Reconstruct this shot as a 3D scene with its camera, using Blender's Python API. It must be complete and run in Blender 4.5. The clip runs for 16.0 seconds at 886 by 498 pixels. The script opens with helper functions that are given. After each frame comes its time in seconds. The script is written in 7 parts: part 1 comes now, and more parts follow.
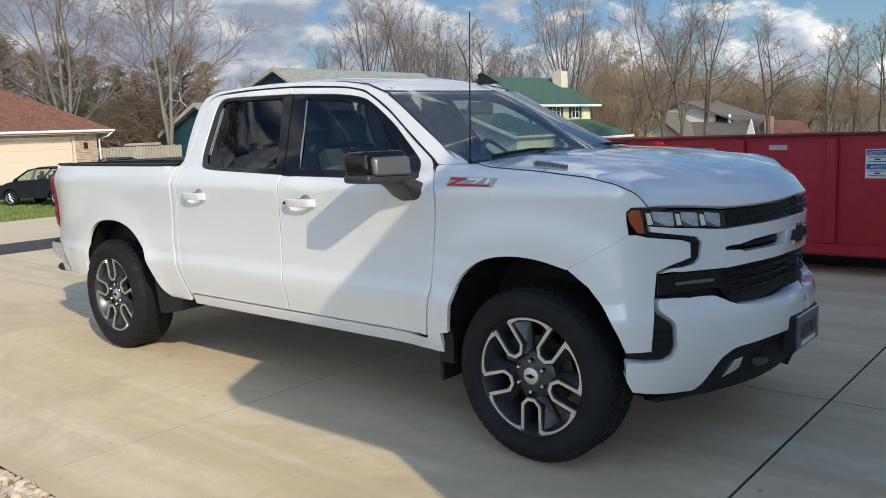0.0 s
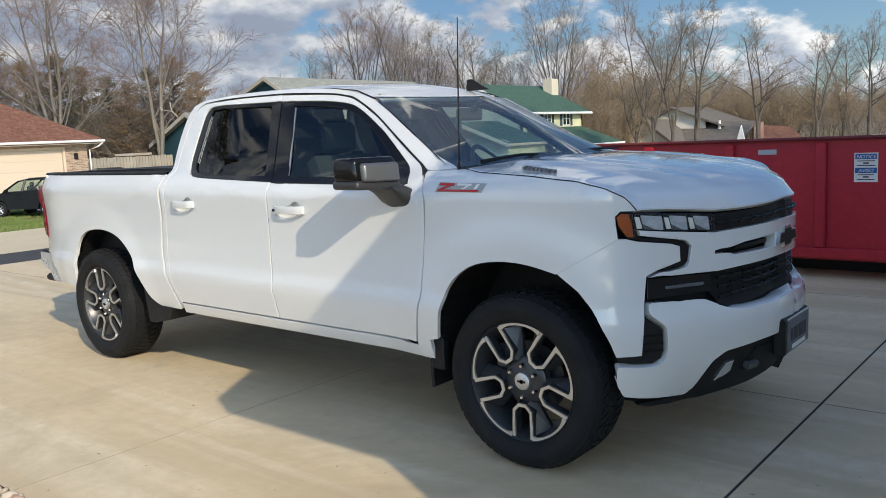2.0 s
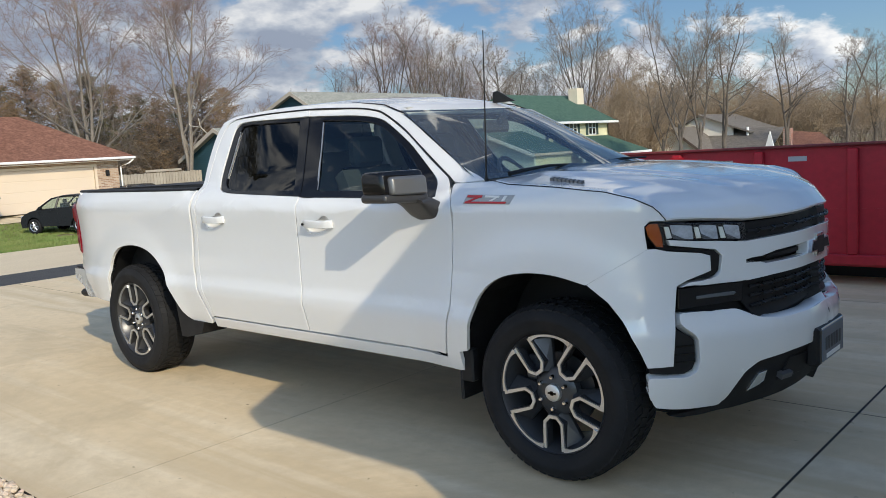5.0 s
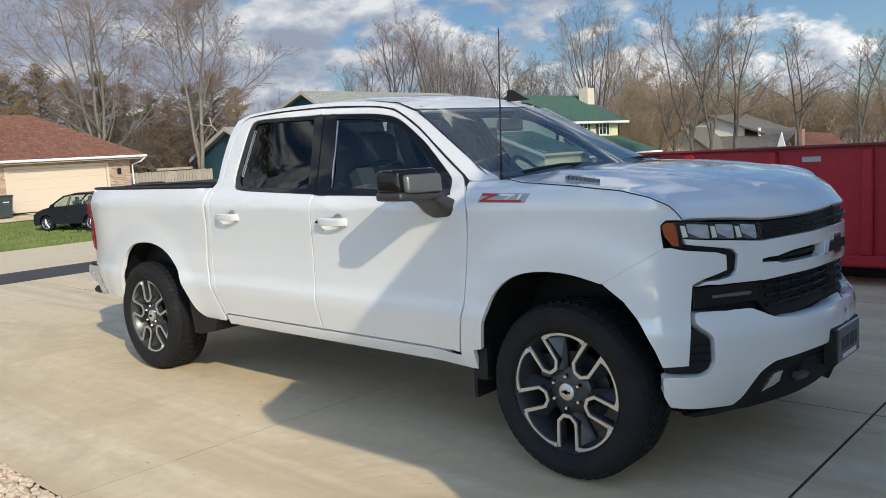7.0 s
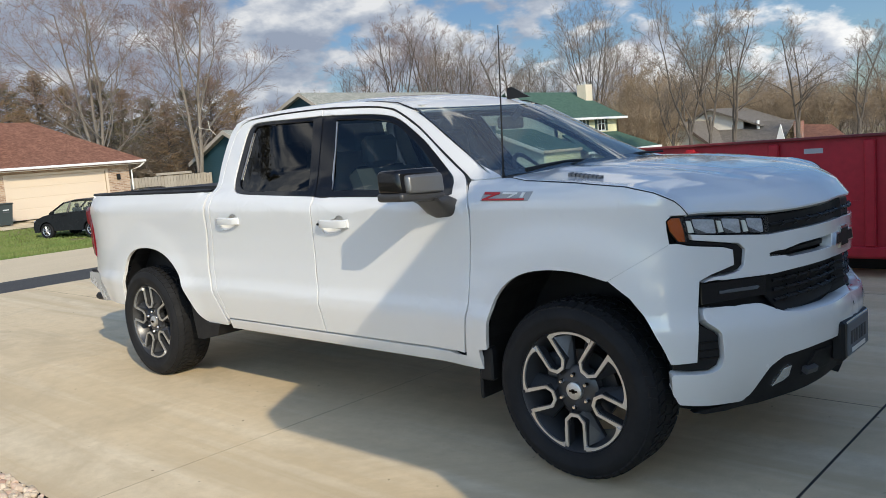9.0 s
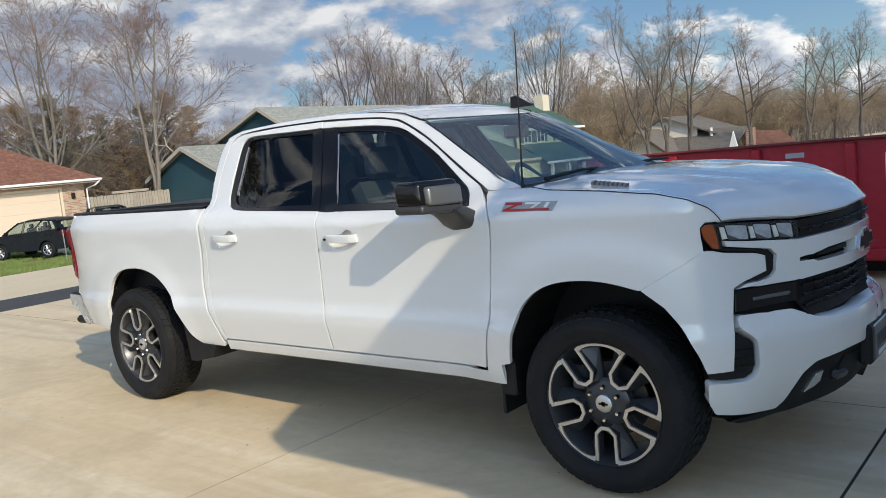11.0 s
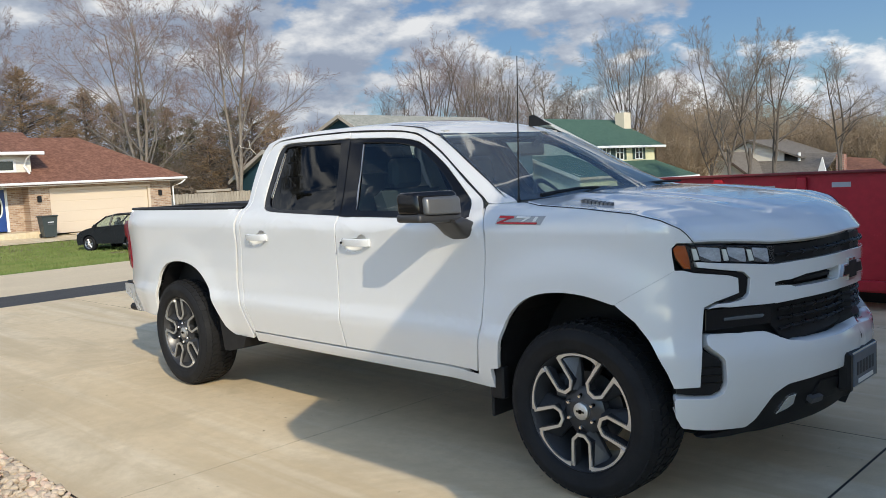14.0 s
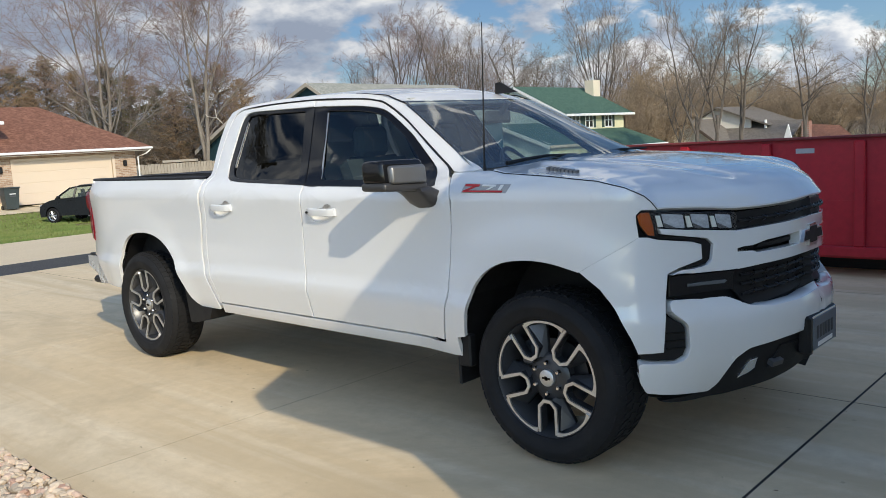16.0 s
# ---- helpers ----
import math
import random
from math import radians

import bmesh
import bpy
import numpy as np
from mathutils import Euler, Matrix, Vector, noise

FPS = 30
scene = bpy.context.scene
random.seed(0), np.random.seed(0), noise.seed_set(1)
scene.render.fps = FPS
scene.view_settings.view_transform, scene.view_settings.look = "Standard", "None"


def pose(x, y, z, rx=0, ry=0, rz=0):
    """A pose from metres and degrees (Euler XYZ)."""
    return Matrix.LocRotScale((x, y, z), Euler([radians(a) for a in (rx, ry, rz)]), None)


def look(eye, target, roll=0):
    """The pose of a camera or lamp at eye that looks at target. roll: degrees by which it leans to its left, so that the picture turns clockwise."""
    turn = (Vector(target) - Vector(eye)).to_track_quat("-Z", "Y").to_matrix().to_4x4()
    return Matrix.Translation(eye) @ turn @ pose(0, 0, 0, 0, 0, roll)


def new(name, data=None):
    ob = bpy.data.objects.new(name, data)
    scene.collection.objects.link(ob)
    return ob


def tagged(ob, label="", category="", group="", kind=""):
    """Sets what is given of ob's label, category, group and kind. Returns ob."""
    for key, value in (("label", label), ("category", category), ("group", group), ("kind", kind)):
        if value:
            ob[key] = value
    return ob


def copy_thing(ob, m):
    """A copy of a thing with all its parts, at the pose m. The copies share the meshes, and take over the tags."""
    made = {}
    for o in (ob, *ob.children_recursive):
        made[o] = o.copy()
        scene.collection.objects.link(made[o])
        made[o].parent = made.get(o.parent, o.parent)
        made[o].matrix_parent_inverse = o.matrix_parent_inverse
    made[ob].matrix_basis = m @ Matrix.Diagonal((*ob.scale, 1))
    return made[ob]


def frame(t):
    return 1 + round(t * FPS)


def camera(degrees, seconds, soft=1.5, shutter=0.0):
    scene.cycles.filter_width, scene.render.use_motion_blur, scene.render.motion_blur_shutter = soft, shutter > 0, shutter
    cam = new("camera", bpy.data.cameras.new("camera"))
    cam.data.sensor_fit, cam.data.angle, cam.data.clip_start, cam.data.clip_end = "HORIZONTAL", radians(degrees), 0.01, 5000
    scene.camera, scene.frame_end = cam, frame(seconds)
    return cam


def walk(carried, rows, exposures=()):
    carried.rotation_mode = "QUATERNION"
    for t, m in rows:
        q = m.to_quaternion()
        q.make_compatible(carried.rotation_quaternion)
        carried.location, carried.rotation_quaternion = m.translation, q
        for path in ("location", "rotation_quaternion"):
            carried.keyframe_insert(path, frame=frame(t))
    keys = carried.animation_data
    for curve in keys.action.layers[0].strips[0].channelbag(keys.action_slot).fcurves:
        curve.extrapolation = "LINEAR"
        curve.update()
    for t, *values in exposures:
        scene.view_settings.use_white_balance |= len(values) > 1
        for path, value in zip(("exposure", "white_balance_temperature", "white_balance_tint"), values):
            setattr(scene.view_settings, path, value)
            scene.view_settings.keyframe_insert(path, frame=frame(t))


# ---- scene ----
cam = camera(56.9, 16.0, soft=0.5)
PATH = [
    (0, (2.076, -3.986, 1.555), (0.794, -2.478, 1.264), -2.2),
    (0.5, (2.081, -3.986, 1.556), (0.785, -2.491, 1.265), -3.1),
    (1, (2.09, -3.989, 1.551), (0.814, -2.477, 1.258), -2.9),
    (1.5, (2.079, -3.985, 1.535), (0.82, -2.458, 1.25), -2.2),
    (2, (2.08, -3.97, 1.542), (0.811, -2.448, 1.27), -2.6),
    (2.5, (2.084, -3.97, 1.543), (0.812, -2.449, 1.278), -2.9),
    (3, (2.075, -3.979, 1.553), (0.782, -2.474, 1.302), -3.2),
    (3.5, (2.077, -3.979, 1.554), (0.763, -2.489, 1.315), -3.6),
    (6, (2.081, -3.994, 1.546), (0.755, -2.517, 1.304), -3.4),
    (6.5, (2.069, -4.001, 1.549), (0.734, -2.531, 1.313), -3.4),
    (7, (2.063, -4.0, 1.543), (0.726, -2.532, 1.302), -3.3),
    (7.5, (2.061, -4.001, 1.546), (0.714, -2.543, 1.3), -3.5),
    (8, (2.06, -3.975, 1.542), (0.704, -2.525, 1.294), -4.3),
    (8.5, (2.056, -3.967, 1.542), (0.705, -2.514, 1.295), -4.3),
    (11, (1.744, -4.087, 1.562), (0.482, -2.551, 1.339), -5.5),
    (11.5, (1.685, -4.074, 1.552), (0.406, -2.553, 1.328), -4.7),
    (12, (1.783, -4.051, 1.566), (0.46, -2.565, 1.37), -4.8),
    (12.5, (2.036, -4.007, 1.536), (0.621, -2.607, 1.343), -6.4),
    (13, (2.134, -4.01, 1.528), (0.681, -2.653, 1.312), -7.0),
    (13.5, (2.168, -4.011, 1.529), (0.72, -2.647, 1.321), -4.8),
    (14, (2.194, -4.019, 1.538), (0.792, -2.604, 1.358), -3.0),
    (14.5, (2.192, -4.018, 1.538), (0.823, -2.57, 1.368), -3.2),
    (15, (2.198, -4.006, 1.536), (0.823, -2.567, 1.345), -4.0),
    (15.5, (2.191, -3.992, 1.539), (0.819, -2.556, 1.304), -3.9),
    (16, (2.201, -3.991, 1.534), (0.853, -2.536, 1.275), -3.3),
]
walk(cam, [(t, look(eye, target, roll)) for t, eye, target, roll in PATH])

# ---- world, sun ----
SUN = Vector((0.657, -0.300, 0.397)).normalized()      # towards the sun
elev, azim = math.asin(SUN.z), math.atan2(SUN.x, SUN.y)
sun = new("sun", bpy.data.lights.new("sun", "SUN"))
sun.data.energy, sun.data.angle, sun.data.color = 3.62, radians(0.42), (1.0, 0.88, 0.665)
sun.matrix_world = look(SUN * 60, (0, 0, 0))

world = bpy.data.worlds.new("sky")
scene.world = world
world.use_nodes = True
wn, wl = world.node_tree.nodes, world.node_tree.links
wn.clear()


def wnode(kind, **props):
    n = wn.new(kind)
    for k, v in props.items():
        n.inputs[k].default_value = v
    return n


w_out = wn.new("ShaderNodeOutputWorld")
w_bg = wnode("ShaderNodeBackground", Strength=0.073)
w_sky = wn.new("ShaderNodeTexSky")
w_sky.sky_type, w_sky.sun_disc = "NISHITA", False
w_sky.sun_elevation, w_sky.sun_rotation = elev, azim
w_sky.air_density, w_sky.dust_density, w_sky.ozone_density = 1.0, 0.6, 1.6
w_co = wn.new("ShaderNodeTexCoord")
w_sep = wn.new("ShaderNodeSeparateXYZ")
wl.new(w_co.outputs["Generated"], w_sep.inputs[0])


def wmath(op, a, b=None, clamp=False):
    n = wn.new("ShaderNodeMath")
    n.operation, n.use_clamp = op, clamp
    for i, v in enumerate((a, b)):
        if v is None:
            continue
        if isinstance(v, (int, float)):
            n.inputs[i].default_value = v
        else:
            wl.new(v, n.inputs[i])
    return n.outputs[0]


# broken cumulus: banks drawn out along the horizon, white on top and grey below
w_flat = wn.new("ShaderNodeVectorMath")
w_flat.operation = "MULTIPLY"
w_flat.inputs[1].default_value = (1.0, 1.0, 2.1)
wl.new(w_co.outputs["Generated"], w_flat.inputs[0])


def cloud_density(offset):
    """Cloud thickness in the direction moved by an offset."""
    move = wn.new("ShaderNodeVectorMath")
    move.operation = "ADD"
    move.inputs[1].default_value = offset
    wl.new(w_flat.outputs[0], move.inputs[0])
    banks = wnode("ShaderNodeTexNoise", Scale=3.3, Detail=2.0, Roughness=0.5)
    puffs = wnode("ShaderNodeTexNoise", Scale=10.0, Detail=8.0, Roughness=0.54)
    for n in (banks, puffs):
        wl.new(move.outputs[0], n.inputs["Vector"])
    return wmath("ADD", wmath("MULTIPLY", banks.outputs["Fac"], 0.45), wmath("MULTIPLY", puffs.outputs["Fac"], 0.55))


w_here = cloud_density((5.1, 2.3, 0.7))
w_above = cloud_density((5.1 + 0.012, 2.3 - 0.006, 0.7 + 0.036))
# more cover up the street than beyond the dumpster, and fewer clouds overhead
w_thin = wmath("MULTIPLY", wmath("SUBTRACT", w_sep.outputs[2], 0.36, True), 0.28)
w_drift = wmath("MULTIPLY", wmath("ADD", w_sep.outputs[0], 0.52), 0.22)
# one tall heap of cloud over the woods
w_heap = wn.new("ShaderNodeVectorMath")
w_heap.operation = "DISTANCE"
w_heap.inputs[1].default_value = (math.cos(radians(117.3)) * math.cos(radians(5.6)), math.sin(radians(117.3)) * math.cos(radians(5.6)), math.sin(radians(5.6)))
wl.new(w_co.outputs["Generated"], w_heap.inputs[0])
w_bump = wmath("MULTIPLY", wmath("SUBTRACT", 1.0, wmath("DIVIDE", w_heap.outputs["Value"], 0.048), True), 0.20)
w_dens = wmath("ADD", wmath("SUBTRACT", wmath("SUBTRACT", w_here, w_thin), w_drift), w_bump)
w_cover = wn.new("ShaderNodeValToRGB")
w_cover.color_ramp.elements[0].position, w_cover.color_ramp.elements[1].position = 0.445, 0.505
w_cover.color_ramp.interpolation = "EASE"
wl.new(w_dens, w_cover.inputs[0])
w_shade = wn.new("ShaderNodeValToRGB")
while len(w_shade.color_ramp.elements) < 3:
    w_shade.color_ramp.elements.new(0.5)
for e, (pos, col) in zip(w_shade.color_ramp.elements, ((0.22, (4.6, 5.4, 7.0)), (0.50, (6.4, 7.2, 8.6)), (0.86, (11.2, 11.5, 12.0)))):
    e.position, e.color = pos, (*col, 1)
w_lit = wmath("ADD", wmath("MULTIPLY", wmath("SUBTRACT", w_here, w_above), 5.0), 0.50)
w_thick = wmath("MULTIPLY", wmath("SUBTRACT", w_dens, 0.50), 1.3)
wl.new(wmath("SUBTRACT", w_lit, w_thick), w_shade.inputs[0])
w_deep = wn.new("ShaderNodeVectorMath")
w_deep.operation = "MULTIPLY"
wl.new(w_sky.outputs[0], w_deep.inputs[0])
w_deep.inputs[1].default_value = (0.735, 0.91, 1.15)
w_mix = wn.new("ShaderNodeMix")
w_mix.data_type = "RGBA"
wl.new(w_cover.outputs[0], w_mix.inputs[0])
wl.new(w_deep.outputs[0], w_mix.inputs[6])
wl.new(w_shade.outputs[0], w_mix.inputs[7])
# the sky and its clouds grow brighter towards the sun
w_dot = wn.new("ShaderNodeVectorMath")
w_dot.operation = "DOT_PRODUCT"
wl.new(w_co.outputs["Generated"], w_dot.inputs[0])
w_dot.inputs[1].default_value = SUN
w_glow = wmath("ADD", wmath("MULTIPLY", wmath("POWER", wmath("ADD", wmath("MULTIPLY", w_dot.outputs["Value"], 0.5), 0.5), 1.6), 1.0), 0.0)
w_warm = wn.new("ShaderNodeCombineXYZ")
for i, k in enumerate((3.5, 3.3, 2.85)):
    wl.new(wmath("ADD", wmath("MULTIPLY", w_glow, k), 0.82), w_warm.inputs[i])
w_gain = wn.new("ShaderNodeVectorMath")
w_gain.operation = "MULTIPLY"
wl.new(w_mix.outputs[2], w_gain.inputs[0])
wl.new(w_warm.outputs[0], w_gain.inputs[1])
wl.new(w_gain.outputs[0], w_bg.inputs[0])
wl.new(w_bg.outputs[0], w_out.inputs[0])


# ---- materials ----
class Mat:
    """A node material under construction; the nodes read object coordinates in metres."""

    def __init__(self, name, colour, rough=0.5, metal=0.0, **props):
        self.m = bpy.data.materials.new(name)
        self.m.use_nodes = True
        self.n, self.l = self.m.node_tree.nodes, self.m.node_tree.links
        self.b = self.n["Principled BSDF"]
        self.b.inputs["Base Color"].default_value = (*colour, 1)
        self.b.inputs["Roughness"].default_value = rough
        self.b.inputs["Metallic"].default_value = metal
        for k, v in props.items():
            self.b.inputs[k.replace("_", " ")].default_value = v
        self.co = self.n.new("ShaderNodeTexCoord").outputs["Object"]

    def noise(self, scale, detail=4.0, rough=0.55, stretch=None, distort=0.0):
        t = self.n.new("ShaderNodeTexNoise")
        t.inputs["Scale"].default_value, t.inputs["Detail"].default_value = scale, detail
        t.inputs["Roughness"].default_value, t.inputs["Distortion"].default_value = rough, distort
        co = self.co
        if stretch:
            mp = self.n.new("ShaderNodeMapping")
            mp.inputs["Scale"].default_value = stretch
            self.l.new(co, mp.inputs[0])
            co = mp.outputs[0]
        self.l.new(co, t.inputs["Vector"])
        return t.outputs["Fac"]

    def ramp(self, fac, *stops):
        r = self.n.new("ShaderNodeValToRGB")
        while len(r.color_ramp.elements) < len(stops):
            r.color_ramp.elements.new(0.5)
        for e, (p, c) in zip(r.color_ramp.elements, stops):
            e.position = p
            e.color = (*c, 1) if isinstance(c, tuple) else (c, c, c, 1)
        self.l.new(fac, r.inputs[0])
        return r.outputs[0]

    def mix(self, fac, a, b, mode="MIX"):
        x = self.n.new("ShaderNodeMix")
        x.data_type, x.blend_type = "RGBA", mode
        for sock, v in ((x.inputs[0], fac), (x.inputs[6], a), (x.inputs[7], b)):
            if isinstance(v, (int, float)):
                sock.default_value = v
            elif isinstance(v, tuple):
                sock.default_value = (*v, 1)
            else:
                self.l.new(v, sock)
        return x.outputs[2]

    def colour(self, out):
        self.l.new(out, self.b.inputs["Base Color"])
        return self

    def roughness(self, out):
        self.l.new(out, self.b.inputs["Roughness"])
        return self

    def bump(self, out, strength=0.3, dist=0.01):
        u = self.n.new("ShaderNodeBump")
        u.inputs["Strength"].default_value, u.inputs["Distance"].default_value = strength, dist
        self.l.new(out, u.inputs["Height"])
        self.l.new(u.outputs[0], self.b.inputs["Normal"])
        return self

    def random(self):
        return self.n.new("ShaderNodeObjectInfo").outputs["Random"]

    def island(self):
        return self.n.new("ShaderNodeNewGeometry").outputs["Random Per Island"]


def mottled(name, a, b, scale, rough=0.8, fine=60.0, bump=0.2, dist=0.004, metal=0.0, stretch=None):
    """Two colours in patches, with a finer grain and a little relief."""
    m = Mat(name, a, rough, metal)
    big = m.ramp(m.noise(scale, 5, 0.6, stretch), (0.3, a), (0.7, b))
    grain = m.noise(fine, 3, 0.6, stretch)
    dark = tuple(c * 0.72 for c in a)
    m.colour(m.mix(m.ramp(grain, (0.35, 0.0), (0.75, 0.55)), big, dark))
    m.bump(grain, bump, dist)
    return m.m


def concrete():
    m = Mat("concrete", (0.619, 0.481, 0.303), 0.85)
    base = m.ramp(m.noise(0.35, 5, 0.6), (0.3, (0.676, 0.526, 0.325)), (0.7, (0.765, 0.604, 0.384)))
    trowel = m.ramp(m.noise(1.1, 6, 0.6, (0.45, 1.5, 1), 0.8), (0.38, 0.0), (0.72, 0.5))
    base = m.mix(trowel, base, (0.799, 0.640, 0.421))
    streak = m.ramp(m.noise(0.9, 4, 0.5, (0.16, 2.2, 1), 0.5), (0.46, 0.0), (0.60, 0.85))
    base = m.mix(streak, base, (0.597, 0.463, 0.281))
    pale = m.ramp(m.noise(1.0, 5, 0.55, (0.14, 2.6, 1), 0.3), (0.53, 0.0), (0.65, 0.5))
    base = m.mix(pale, base, (0.826, 0.712, 0.522))
    worn = m.ramp(m.noise(2.6, 6, 0.6, (0.10, 1.6, 1), 0.2), (0.52, 0.0), (0.66, 0.45))
    base = m.mix(worn, base, (0.848, 0.735, 0.546))
    stain = m.ramp(m.noise(0.7, 7, 0.68, (1, 1, 1), 1.2), (0.48, 0.0), (0.66, 0.7))
    base = m.mix(stain, base, (0.517, 0.406, 0.252))
    mottle = m.ramp(m.noise(9, 6, 0.7), (0.40, 0.0), (0.70, 0.5))
    base = m.mix(mottle, base, (0.563, 0.438, 0.268))
    spots = m.ramp(m.noise(17, 3, 0.5), (0.715, 0.0), (0.75, 0.6))
    base = m.mix(spots, base, (0.294, 0.218, 0.130))
    grain = m.noise(150, 3, 0.65)
    base = m.mix(m.ramp(grain, (0.42, 0.0), (0.8, 0.28)), base, (0.383, 0.296, 0.182))
    m.colour(base)
    m.roughness(m.ramp(m.noise(3.0, 4), (0.3, 0.74), (0.7, 0.95)))
    m.bump(grain, 0.25, 0.004)
    return m.m


def paint(name, colour, rough=0.22, coat=1.0):
    m = Mat(name, colour, rough)
    m.b.inputs["Coat Weight"].default_value = coat
    m.b.inputs["Coat Roughness"].default_value = 0.03
    dust = m.noise(2.3, 5, 0.6)
    m.colour(m.mix(m.ramp(dust, (0.35, 0.0), (0.8, 0.10)), colour, tuple(c * 0.86 for c in colour)))
    m.roughness(m.ramp(m.noise(5.0, 4), (0.3, rough * 0.85), (0.75, rough * 1.25)))
    return m.m


def plain(name, colour, rough=0.5, metal=0.0, grain=120.0, amount=0.25, bump=0.08, **props):
    m = Mat(name, colour, rough, metal, **props)
    g = m.noise(grain, 3, 0.6)
    m.colour(m.mix(m.ramp(g, (0.4, 0.0), (0.8, amount)), colour, tuple(c * 0.6 for c in colour)))
    m.roughness(m.ramp(m.noise(7.0, 3), (0.3, max(0.02, rough * 0.85)), (0.7, min(1, rough * 1.15))))
    if bump:
        m.bump(g, bump, 0.002)
    return m.m


def thin_glass(name, tint, clear, dust=0.0):
    """A thin pane: a tinted see-through film with a gloss that grows towards grazing; clear is the gloss seen straight
    on, dust a pale film of dust and painted-in haze.
    """
    m = bpy.data.materials.new(name)
    m.use_nodes = True
    n, l = m.node_tree.nodes, m.node_tree.links
    n.clear()
    out, mix, tr, gl, lw, power, span = (n.new("ShaderNode" + k) for k in ("OutputMaterial", "MixShader", "BsdfTransparent", "BsdfGlossy", "LayerWeight", "Math", "MapRange"))
    tr.inputs[0].default_value = (*tint, 1)
    gl.inputs["Roughness"].default_value = 0.01
    lw.inputs["Blend"].default_value = 0.5
    power.operation = "POWER"
    power.inputs[1].default_value = 5.0
    span.inputs["To Min"].default_value, span.inputs["To Max"].default_value = clear, 1.0
    l.new(lw.outputs["Facing"], power.inputs[0])
    l.new(power.outputs[0], span.inputs["Value"])
    l.new(span.outputs[0], mix.inputs[0])
    film, dust_haze = n.new("ShaderNodeMixShader"), n.new("ShaderNodeBsdfDiffuse")
    film.inputs[0].default_value = dust
    dust_haze.inputs[0].default_value = (0.52, 0.55, 0.54, 1)
    l.new(tr.outputs[0], film.inputs[1])
    l.new(dust_haze.outputs[0], film.inputs[2])
    l.new(film.outputs[0], mix.inputs[1])
    l.new(gl.outputs[0], mix.inputs[2])
    l.new(mix.outputs[0], out.inputs[0])
    return m


CONCRETE = concrete()
ASPHALT = mottled("asphalt", (0.045, 0.045, 0.047), (0.07, 0.068, 0.065), 1.5, 0.9, 140, 0.5, 0.006)
STREET = mottled("street_surface", (0.70, 0.555, 0.36), (0.78, 0.63, 0.42), 0.4, 0.95, 30, 0.3, 0.004)
SOIL = mottled("turf_soil", (0.16, 0.15, 0.06), (0.27, 0.20, 0.11), 0.7, 0.95, 25, 0.6, 0.02)
JOINT = plain("joint_filler", (0.035, 0.03, 0.026), 0.95)
WHITE = paint("white_car_paint", (0.712, 0.708, 0.698))
RED = mottled("red_dumpster_paint", (0.42, 0.012, 0.026), (0.50, 0.020, 0.035), 1.2, 0.42, 14, 0.08, 0.004)
# Worn, rust-mottled red, darkened again to stand in for shade on the rail.
RED_WORN_SHADED = mottled("worn_shaded_red_paint", (0.145, 0.014, 0.020), (0.25, 0.055, 0.045), 3.0, 0.55, 20, 0.2, 0.004)
TRIM_WHITE = plain("white_trim_paint", (0.78, 0.77, 0.74), 0.5)
WHITE_SIDING = plain("white_siding", (0.76, 0.76, 0.74), 0.6, grain=20)
CREAM = plain("cream_paint", (0.62, 0.505, 0.385), 0.6)
GREYROOF = mottled("grey_shingle", (0.22, 0.215, 0.185), (0.32, 0.31, 0.27), 1.0, 0.95, 9, 0.6, 0.02)
BEIGE = plain("beige_siding", (0.45, 0.40, 0.33), 0.7, grain=20)
BARK = mottled("grey_bark", (0.13, 0.105, 0.08), (0.22, 0.185, 0.145), 3.0, 0.95, 18, 0.6, 0.02, stretch=(1, 1, 0.3))
TWIG = mottled("twig_bark", (0.175, 0.14, 0.11), (0.28, 0.228, 0.18), 0.6, 0.95, 6, 0.3, 0.01)
NEEDLES = mottled("dull_needles", (0.135, 0.125, 0.062), (0.23, 0.185, 0.10), 0.5, 0.9, 4, 0.3, 0.02)
BLACK = plain("black_plastic", (0.010, 0.010, 0.011), 0.55, Specular_IOR_Level=0.3)
GLOSSBLACK = plain("gloss_black", (0.006, 0.006, 0.007), 0.12, bump=0, Specular_IOR_Level=0.35)
RUBBER = plain("tyre_rubber", (0.012, 0.012, 0.013), 0.75, grain=60, amount=0.4, Specular_IOR_Level=0.25)
MACHINED = plain("machined_aluminium", (0.64, 0.63, 0.61), 0.42, 0.9)
GREYMETAL = plain("dark_grey_wheel_paint", (0.055, 0.056, 0.060), 0.34, 0.5)
CHROME = plain("chrome", (0.82, 0.82, 0.83), 0.06, 1.0, bump=0)


